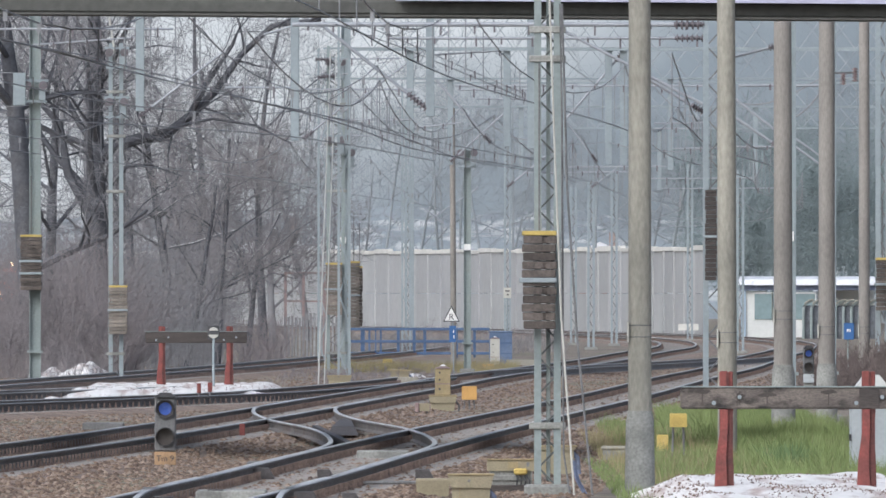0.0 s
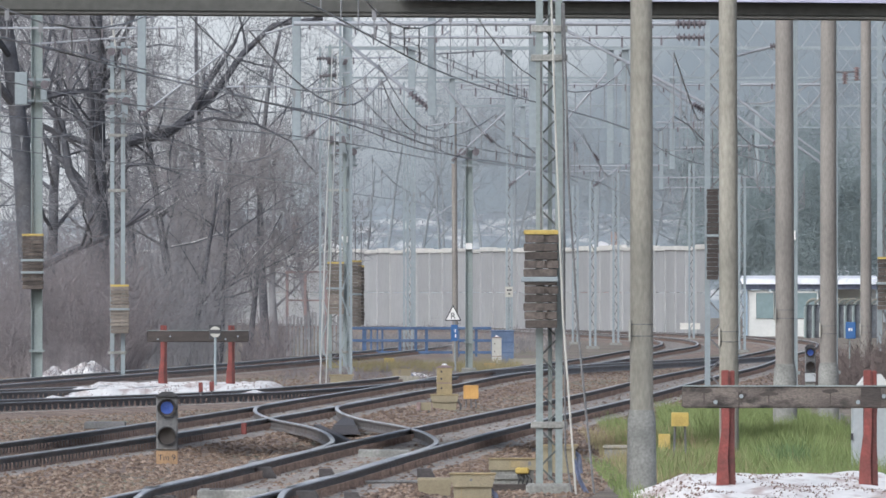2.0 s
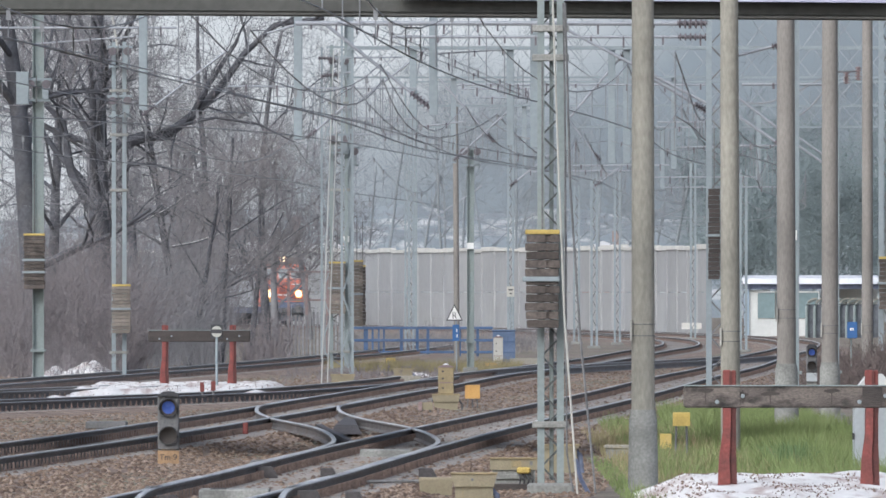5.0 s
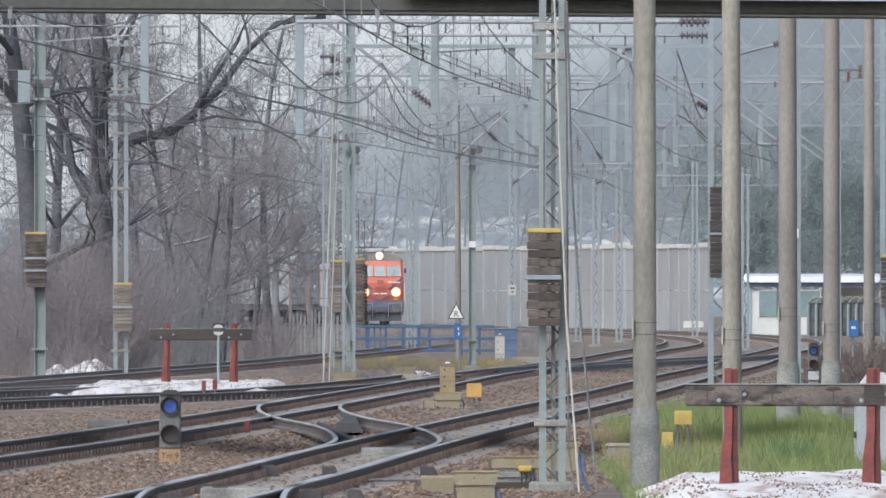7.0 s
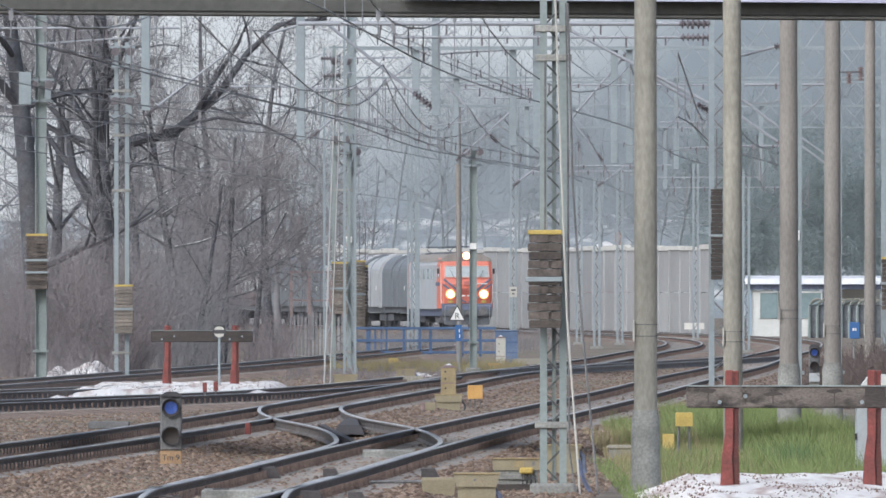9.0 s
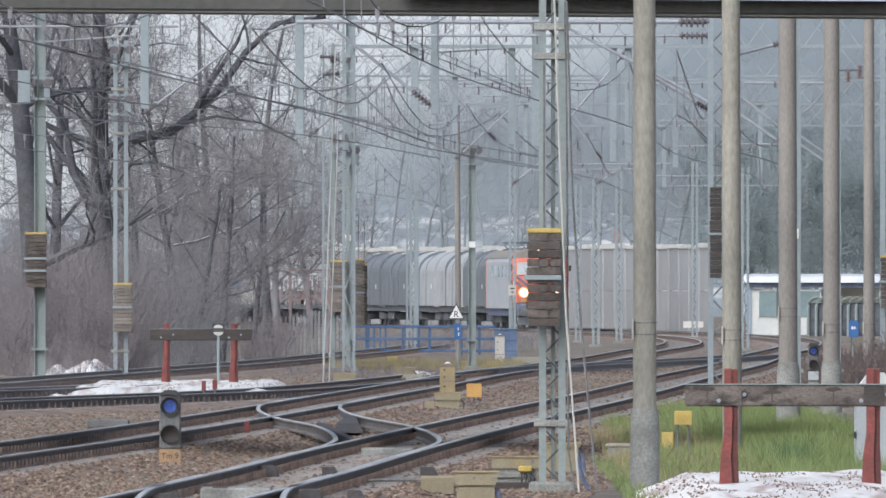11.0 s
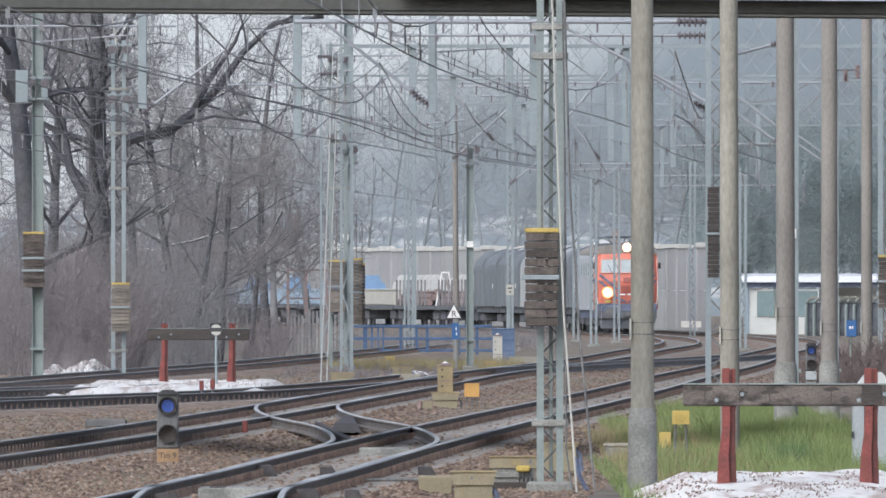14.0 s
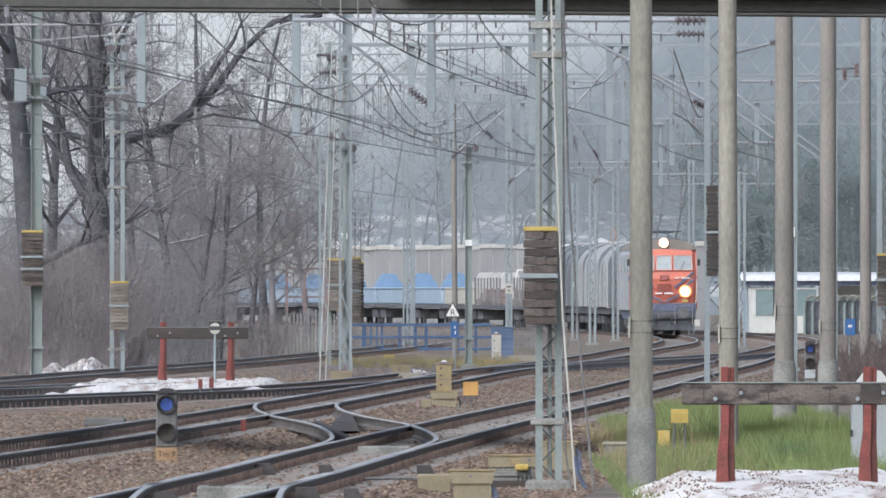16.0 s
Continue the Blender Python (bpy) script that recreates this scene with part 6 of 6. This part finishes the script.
def pulley_set(x, y, z, label):
    """A tensioning wheel pair in a bracket on a mast, with a rod and a pale guard."""
    t = thing("tension_pulley", x, y, 0, 0, label, "tension pulley", "tension pulleys")
    part("bracket", Shape().box(-0.34, 0.34, -0.06, 0.06, z - 0.035, z + 0.035, 0.008), M_galv_l, t, "steel cross bracket")
    part("lower_bracket", Shape().box(-0.30, 0.30, -0.06, 0.06, z - 0.56, z - 0.5, 0.008), M_galv_l, t)
    for q in (-1, 1):
        wh = part("wheel", Shape().tube([(q * 0.2, -0.14, z - 0.12), (q * 0.2, -0.07, z - 0.12)], 0.11, 16), M_insul, t, "grooved dark wheel")
        part("axle", Shape().tube([(q * 0.2, -0.17, z - 0.12), (q * 0.2, -0.04, z - 0.12)], 0.025, 8), M_darksteel, wh)
    part("guard", Shape().box(0.1, 0.26, -0.1, -0.04, z - 0.5, z - 0.04, 0.01), M_galv_l, t, "pale guard plate")
    part("rod", Shape().tube([(-0.05, -0.1, z - 0.6), (-0.05, -0.1, z + 0.1)], 0.014, 6), M_darksteel, t)


for x, y, z in ((-8.79, 382.75, 7.44), (-8.79, 382.75, 8.78), (-10.34, 359.8, 7.55), (-3.16, 422.75, 9.17), (-3.16, 422.75, 6.84), (-2.89, 424.75, 6.48), (0.78, 422.8, 6.46)):
    pulley_set(x, y, z, "tensioning pulley bracket fixed to a catenary mast")

sb2 = thing("switch_box", -10.74, 359.7, 0, 0, "pale switch box on a side bracket of a mast", "switch box")
part("box", Shape().box(-0.16, 0.16, -0.1, 0.1, 6.92, 7.75, 0.012), M_galv_l, sb2, "pale box")
part("bracket", Shape().bar((0.1, 0.05, 7.43), (0.5, 0.15, 7.43), 0.05, 0.05), M_galv, sb2)
hanging_wire([(-11.57, 362, 7.80), (-10.85, 359.8, 7.75)], 0.014, M_wire, "thin wire running to the switch box")
hanging_wire([(-11.57, 362, 6.99), (-10.42, 359.9, 6.94), (-8.87, 383, 7.07)], 0.014, M_wire, "thin cross wire between two masts", 0.05)
hanging_wire([(-8.87, 383, 7.34), (-5.66, 400, 7.70), (-3.20, 423, 8.19)], 0.014, M_wire, "thin cross wire between two masts", 0.1, clips=3)
hanging_wire([(-2.70, 425, 7.37), (0.78, 423, 6.36)], 0.016, M_wire, "thin cross wire between two masts", 0.15, clips=2)
hanging_wire([(0.95, 423, 6.84), (4.71, 398, 6.40), (6.15, 330, 5.52)], 0.016, M_wire, "thin cross wire between two masts", 0.15, clips=2)


# ---- the train ----
def wheelset(parent, y):
    s = Shape()
    for q in (-1, 1):
        s.tube([(q * 0.70, y, 0.46), (q * 0.83, y, 0.46)], 0.46, 18)
    s.tube([(-0.8, y, 0.46), (0.8, y, 0.46)], 0.08, 8)
    part("wheelset", s, M_under, parent)


def buffers(parent, y, d):
    for q in (-1, 1):
        b = part("buffer", Shape().tube([(q * 0.875, y - d * 0.1, 1.05), (q * 0.875, y + d * 0.5, 1.05)], 0.09, 12), M_under, parent)
        part("buffer_head", Shape().tube([(q * 0.875, y + d * 0.5, 1.05), (q * 0.875, y + d * 0.55, 1.05)], 0.24, 16), M_darksteel, b)


def locomotive():
    """Front at y = 0, facing -y; runs back along +y."""
    t = thing("locomotive", 0, 0, 0, 0, "orange-red and grey electric locomotive with three lit headlights", "locomotive")
    L, w = 19.2, 1.54
    sec = [(-w, 1.15), (w, 1.15), (w, 3.7), (w - 0.08, 3.9), (w - 0.4, 4.1), (0.5, 4.2), (-0.5, 4.2), (-w + 0.4, 4.1), (-w + 0.08, 3.9), (-w, 3.7)]
    s = Shape()
    s.prism(sec, 2.2, L - 0.6)
    part("body", s, M_locogrey, t, "pale grey panelled body side")
    # cab: the nose leans back above the waist
    nose = [(1.2, 0.0), (2.6, -0.16), (2.85, -0.08), (3.75, 0.26), (3.95, 0.36), (4.12, 0.62)]
    c = Shape()
    rings = []
    for z, y in nose:
        hw = w - max(0, z - 3.7) * 0.3
        rings.append([(-hw, y + 0.28, z), (-hw * 0.86, y + 0.05, z), (0, y, z), (hw * 0.86, y + 0.05, z), (hw, y + 0.28, z), (hw, 2.2, z), (-hw, 2.2, z)])
    vs = [p for r in rings for p in r]
    fs = [(r * 7 + k, r * 7 + (k + 1) % 7, r * 7 + 7 + (k + 1) % 7, r * 7 + 7 + k) for r in range(len(nose) - 1) for k in range(7)]
    c.add(vs, fs + [list(range(7)), list(range((len(nose) - 1) * 7, len(nose) * 7))])
    cab = part("cab", c, M_loco, t, "orange-red cab front")
    for q in (-1, 1):
        part("wiper", Shape().bar((q * 0.75, -0.12, 2.98), (q * 0.95, 0.03, 3.4), 0.02, 0.02), M_black, cab)
        lamp = part("headlight_housing", Shape().tube([(q * 0.97, -0.2, 2.02), (q * 0.97, 0.25, 2.02)], [0.25, 0.25], 20), M_locogrey, cab, "round headlight housing")
        part("headlight", Shape().tube([(q * 0.97, -0.23, 2.02), (q * 0.97, -0.19, 2.02)], [0.2, 0.23], 20), M_headlight, cab, "lit headlight")
        # glowing ring added to imitate the lamp's halo
        part("headlight_rim", Shape().tube([(q * 0.97, -0.212, 2.02), (q * 0.97, -0.17, 2.02)], [0.27, 0.3], 22), M_headglow, cab, "glowing ring imitating the headlight halo")
        part("handrail", Shape().tube([(q * 1.42, 0.1, 1.3), (q * 1.5, 0.0, 1.8), (q * 1.5, 0.05, 2.6)], 0.025, 6), M_white, cab)
        part("mirror", Shape().box(q * 1.62 - 0.06, q * 1.62 + 0.06, 0.5, 0.6, 3.2, 3.5), M_black, cab)
        part("cab_side_window", Shape().box(q * 1.54 - 0.012, q * 1.54 + 0.012, 0.9, 1.7, 2.95, 3.6), M_glass, cab)
        # dark chevron stripes below the lamps
        part("stripe", Shape().bar((q * 0.5, -0.18, 2.2), (q * 1.36, -0.08, 2.9), 0.11, 0.1), M_locodark, cab, "dark blue chevron stripe")
        part("stripe", Shape().bar((q * 0.9, -0.14, 2.2), (q * 1.4, -0.04, 2.6), 0.11, 0.1), M_locodark, cab, "dark blue chevron stripe")
    for x0, x1 in ((-1.3, -0.46), (-0.34, 0.34), (0.46, 1.3)):
        ya, yb = (0.07 * abs(x0) - 0.12, 0.07 * abs(x1) - 0.12)
        cs = [(x0, ya, 3.0), (x1, yb, 3.0), (x1 * 0.975, yb + 0.26, 3.66), (x0 * 0.975, ya + 0.26, 3.66)]
        pane = Shape().add(cs + [(x, y + 0.3, z) for x, y, z in cs], [(0, 1, 2, 3), (7, 6, 5, 4), (0, 4, 5, 1), (1, 5, 6, 2), (2, 6, 7, 3), (3, 7, 4, 0)])
        part("windscreen", pane, M_glass, cab, "pale reflecting windscreen")
        fr = Shape()
        for i in range(4):
            fr.tube([cs[i], cs[(i + 1) % 4]], 0.03, 5)
        part("windscreen_frame", fr, M_locorim, cab, "pale pink window frame")
    part("emblem", Shape().box(-0.2, 0.2, -0.21, -0.15, 2.52, 2.78, 0.02), M_locodeep, cab, "dark red emblem plate")
    part("lower_bars", Shape().box(-0.42, -0.1, -0.215, -0.15, 1.9, 1.97).box(0.0, 0.4, -0.215, -0.15, 1.9, 1.97), M_white, cab, "small white marking bars")
    for q in (-1, 1):
        part("stripe", Shape().bar((q * 0.06, -0.18, 1.55), (q * 0.7, -0.16, 1.86), 0.09, 0.08), M_locodark, cab, "dark blue chevron stripe")
    for k in range(4):
        part("grille_slat", Shape().box(-0.32, 0.32, -0.2, -0.14, 2.06 + 0.09 * k, 2.1 + 0.09 * k), M_locodeep, cab, "dark red grille slat")
    for q in (-1, 1):
        part("corner_band", Shape().tube([(q * 1.5, 0.16, 1.5), (q * 1.5, 0.1, 2.7), (q * 1.48, 0.42, 3.75)], 0.03, 6), M_locorim, cab, "pale corner edge")
        part("side_stripe", Shape().box(q * 1.555 - 0.012, q * 1.555 + 0.012, 0.5, 2.6, 2.5, 2.72), M_locodark, cab, "dark blue side stripe")
    hl = part("top_headlight_housing", Shape().tube([(0, 0.3, 4.25), (0, 0.9, 4.25)], 0.24, 18), M_loco, cab)
    part("top_headlight", Shape().tube([(0, 0.26, 4.25), (0, 0.31, 4.25)], [0.19, 0.22], 20), M_headlight, cab, "lit top headlight")
    part("number_bars", Shape().box(0.5, 0.72, -0.2, -0.13, 2.6, 2.66).box(0.78, 1.2, -0.18, -0.1, 2.6, 2.66), M_white, cab, "small white marking bars")
    roof = Shape()
    roof.prism([(-1.5, 3.93), (1.5, 3.93), (1.38, 4.12), (1.0, 4.32), (0.45, 4.42), (-0.45, 4.42), (-1.0, 4.32), (-1.38, 4.12)], 0.38, L - 0.1)
    part("roof", roof, M_conc_brown, t, "grey-brown rounded roof")
    part("lower_nose", Shape().box(-1.47, 1.47, -0.14, 0.5, 1.1, 1.48, 0.03), M_locodark, cab, "dark blue lower nose")
    for q in (-1, 1):
        part("marker_lamp", Shape().box(q * 0.97 - 0.13, q * 0.97 + 0.13, -0.2, -0.1, 1.52, 1.66), M_yellow, cab, "small yellow marker lamp")
        part("step_rail", Shape().tube([(q * 0.5, -0.2, 0.5), (q * 0.5, -0.22, 1.35), (q * 1.3, -0.22, 1.35), (q * 1.3, -0.2, 0.5)], 0.018, 6), M_locogrey, t, "pale step handrail")
    part("front_beam", Shape().box(-1.45, 1.45, -0.12, 0.3, 0.72, 1.2, 0.04), M_under, t, "grimy buffer beam")
    part("plough", Shape().prism([(-1.3, 0.25), (1.3, 0.25), (1.4, 0.72), (-1.4, 0.72)], 0.0, 0.2), M_under, t)
    part("coupling", Shape().box(-0.1, 0.1, -0.5, 0.0, 0.85, 1.05), M_darksteel, t)
    for hx in (-0.55, -0.35, 0.35, 0.55):
        part("hose", Shape().tube([(hx, -0.14, 0.95), (hx, -0.3, 0.75), (hx, -0.25, 0.45)], 0.03, 6), M_black, t)
    buffers(t, -0.1, -1)
    buffers(t, L, 1)
    part("rear_cab", Shape().prism([(x, z) for x, z in sec], L - 0.6, L - 0.05), M_loco, t, "orange-red rear cab")
    part("underframe", Shape().box(-1.4, 1.4, 0.3, L - 0.2, 0.75, 1.15), M_locodark, t)
    for yb in (4.2, 15.0):
        part("bogie_frame", Shape().box(-1.2, 1.2, yb - 2.3, yb + 2.3, 0.35, 0.8, 0.05), M_under, t)
        for k in (-1.75, 0, 1.75):
            wheelset(t, yb + k)
    for k in range(5):
        for q in (-1, 1):
            part("side_window", Shape().box(q * 1.54 - 0.012, q * 1.54 + 0.012, 4.4 + 2.4 * k, 5.5 + 2.4 * k, 2.9, 3.5), M_hutdark, t)
    for y0 in (3.6, L - 3.6):
        p = Shape()
        p.box(-0.8, 0.8, y0 - 0.9, y0 + 0.9, 4.36, 4.44)
        for q in (-1, 1):
            p.tube([(q * 0.6, y0 - 0.8, 4.44), (q * 0.7, y0 + 0.9, 4.62), (q * 0.7, y0 - 0.5, 4.76)], 0.035, 5)
        p.tube([(-0.9, y0 - 0.5, 4.79), (0.9, y0 - 0.5, 4.79)], 0.04, 5)
        p.box(-0.6, -0.5, y0 - 0.5, y0 - 0.4, 4.19, 4.36).box(0.5, 0.6, y0 - 0.5, y0 - 0.4, 4.19, 4.36)
        part("pantograph", p, M_under, t, "folded pantograph")
    part("roof_gear", Shape().box(-0.7, 0.7, 6, 13, 4.24, 4.49, 0.05), M_under, t)
    return t


def hooded_wagon(paint, tone):
    """A coil wagon under a round-topped telescopic hood, 16 m long."""
    t = thing("hooded_wagon", 0, 0, 0, 0, "covered freight wagon with a rounded " + tone + " grey hood", "freight wagon", "freight wagons")
    def arch(w, h, z0):
        return [(-w, z0), (w, z0)] + [(w * math.cos(a), h - 1.15 + 1.15 * math.sin(a)) for a in np.linspace(0.0, math.pi, 15)]
    s = Shape().prism(arch(1.42, 4.3, 1.25), 5.8, 10.2)
    part("middle_hood", s, paint, t)
    for a, b in ((0.5, 5.8), (10.2, 15.5)):
        part("end_hood", Shape().prism(arch(1.48, 4.42, 1.25), a, b), paint, t)
    for a in (0.42,):
        part("hood_rim", Shape().prism(arch(1.53, 4.48, 1.2), a, a + 0.16), paint, t)
    part("end_panel", Shape().prism(arch(1.40, 4.3, 1.3), 0.36, 0.42), paint, t)
    for k in range(6):
        for q in (-1, 1):
            part("rib", Shape().box(q * 1.47 - 0.02, q * 1.47 + 0.02, 1.2 + 2.6 * k, 1.28 + 2.6 * k, 1.25, 2.9), paint, t)
    for q in (-1, 1):
        part("marking_panel", Shape().box(q * 1.52 - 0.01, q * 1.52 + 0.01, 2.2, 2.5, 2.25, 2.5), M_white, t, "small white marking panel")
    for y in (5.72, 10.1):
        part("joint_band", Shape().prism(arch(1.50, 4.45, 1.25), y, y + 0.12), M_hood, t, "dark joint between hood sections")
    rng = random.Random(len(tone))
    for k in range(7):
        y, a0 = rng.uniform(0.8, 14.0), rng.uniform(0.9, 1.9)
        w2, L2 = rng.uniform(0.12, 0.3), rng.uniform(0.5, 1.4)
        part("snow_streak", Shape().add([(1.5 * math.cos(a0 + f), y + e * L2, 3.275 + 1.17 * math.sin(a0 + f) + d) for d in (-0.02, 0.012) for e, f in ((0, 0), (1, 0), (1, w2), (0, w2))], [(3, 2, 1, 0), (4, 5, 6, 7), (0, 1, 5, 4), (1, 2, 6, 5), (2, 3, 7, 6), (3, 0, 4, 7)]), M_roofsnow, t, "streak of thin snow")
    part("underframe", Shape().box(-1.3, 1.3, 0.2, 15.9, 0.9, 1.25), M_under, t)
    for yb in (2.4, 13.7):
        part("bogie_frame", Shape().box(-1.15, 1.15, yb - 1.4, yb + 1.4, 0.4, 0.85, 0.05), M_under, t)
        wheelset(t, yb - 0.9)
        wheelset(t, yb + 0.9)
    buffers(t, 0.2, -1)
    buffers(t, 15.9, 1)
    return t


def flat_wagon(kind):
    """A long flat wagon, 19.3 m, with its load."""
    labels = {"blue": "flat freight wagon carrying pale blue machines with blue cabs", "white": "flat freight wagon carrying a cream and white machine", "logs": "flat freight wagon with upright stakes and a reddish-brown load"}
    L = 24.8 if kind == "logs" else 19.3
    t = thing("flat_wagon", 0, 0, 0, 0, labels[kind], "freight wagon", "freight wagons")
    part("deck", Shape().box(-1.4, 1.4, 0.2, L - 0.2, 1.0, 1.22, 0.03), M_under, t)
    for yb in (2.2, L - 2.2):
        part("bogie_frame", Shape().box(-1.15, 1.15, yb - 1.4, yb + 1.4, 0.4, 0.95, 0.05), M_under, t)
        wheelset(t, yb - 0.9)
        wheelset(t, yb + 0.9)
    buffers(t, 0.2, -1)
    buffers(t, L - 0.2, 1)
    if kind == "logs":
        for k in range(9):
            for q in (-1, 1):
                part("stake", Shape().box(q * 1.36 - 0.05, q * 1.36 + 0.05, 6.2 + 2.1 * k, 6.32 + 2.1 * k, 1.2, 2.75), M_fence, t, "pale upright stake")
        for k in range(9):
            part("load", Shape().tube([(-1.1 + 0.27 * k, 6.2, 1.42 + 0.3 * (k % 3)), (-1.1 + 0.27 * k, L - 0.6, 1.42 + 0.3 * (k % 3))], 0.2, 8), M_rust, t, "reddish-brown load")
        for k in range(4):
            wheel = Shape().tube([(1.28, 8.0 + 4.2 * k, 2.0), (1.4, 8.0 + 4.2 * k, 2.0)], 0.72, 16)
            part("load_wheel", wheel, M_rust, t, "rusty spoked wheel of the load")
            part("load_hood", Shape().prism([(-0.9, 2.1), (0.1, 2.1), (-0.05, 2.75), (-0.3, 3.05), (-0.6, 3.05), (-0.85, 2.75)], 7.4 + 4.2 * k, 8.4 + 4.2 * k), M_cratewhite, t, "pale hood on the load")
        part("end_frame", Shape().bar((-0.75, 6.0, 1.2), (-0.4, 6.0, 3.2), 0.08, 0.08).bar((0.35, 6.0, 1.2), (0.0, 6.0, 3.2), 0.08, 0.08).bar((-0.42, 6.0, 3.18), (0.02, 6.0, 3.18), 0.08, 0.08), M_white, t, "white end frame")
        return t
    body, band, peak = (M_crateblue, M_cratepeak, M_cratepeak) if kind == "blue" else (M_cratecream, M_cratewhite, M_cratewhite)
    part("load", Shape().box(-1.3, 1.3, 0.7, 18.4, 1.23, 2.12, 0.06), body, t, "pale wrapped lower load")
    part("load_cover", Shape().box(-1.34, 1.34, 0.6, 18.4, 2.12, 2.22, 0.03), body, t, "pale rim over the load")
    part("load_rear", Shape().box(-1.2, 1.2, 15.0, 18.2, 1.23, 2.18, 0.05), band, t, "darker rear of the load")
    part("load_cab", Shape().prism([(-1.2, 2.22), (0.45, 2.22), (0.38, 2.5), (0.12, 2.75), (0.05, 2.98), (-0.1, 3.06), (-0.65, 3.06), (-0.8, 2.98), (-0.9, 2.75), (-1.12, 2.5)], 1.0, 2.4), peak, t, "peaked cab on the load")
    for q in (-0.8, 0.0, 0.8):
        part("strap_eye", Shape().box(q - 0.05, q + 0.05, 0.67, 0.7, 1.95, 2.05), M_white, t)
    return t


def train():
    order = [(locomotive(), 19.4)]
    dark = hooded_wagon(M_hood, "dark")
    pale = hooded_wagon(M_hoodpale, "pale")
    for hood in (dark, pale, copy_thing(pale, Matrix()), copy_thing(dark, Matrix()), copy_thing(dark, Matrix())):
        order.append((hood, 16.2))
    logs = flat_wagon("logs")
    order.append((logs, 25.0))
    order.append((copy_thing(logs, Matrix()), 25.0))
    order.append((flat_wagon("white"), 19.5))
    blue = flat_wagon("blue")
    order.append((blue, 19.5))
    for k in range(5):
        order.append((copy_thing(blue, Matrix()), 19.5))
    return order


TRAIN = train()


def motions():
    """The train runs round the curve at a steady 24.5 m/s."""
    offset = 0.0
    for car, length in TRAIN:
        rows = []
        for k in range(17):
            front = 242.0 - 24.5 * (k - 7) + offset
            mid = (front + length / 2) / CURVE_R
            cx, cy = CURVE_X - CURVE_R + CURVE_R * math.cos(mid), CURVE_Y + CURVE_R * math.sin(mid)
            m = Matrix.Translation((cx, cy, 0)) @ Matrix.Rotation(mid, 4, "Z") @ Matrix.Translation((0, -length / 2, 0))
            rows.append((float(k), m))
        walk(car, rows)
        offset += length


motions()
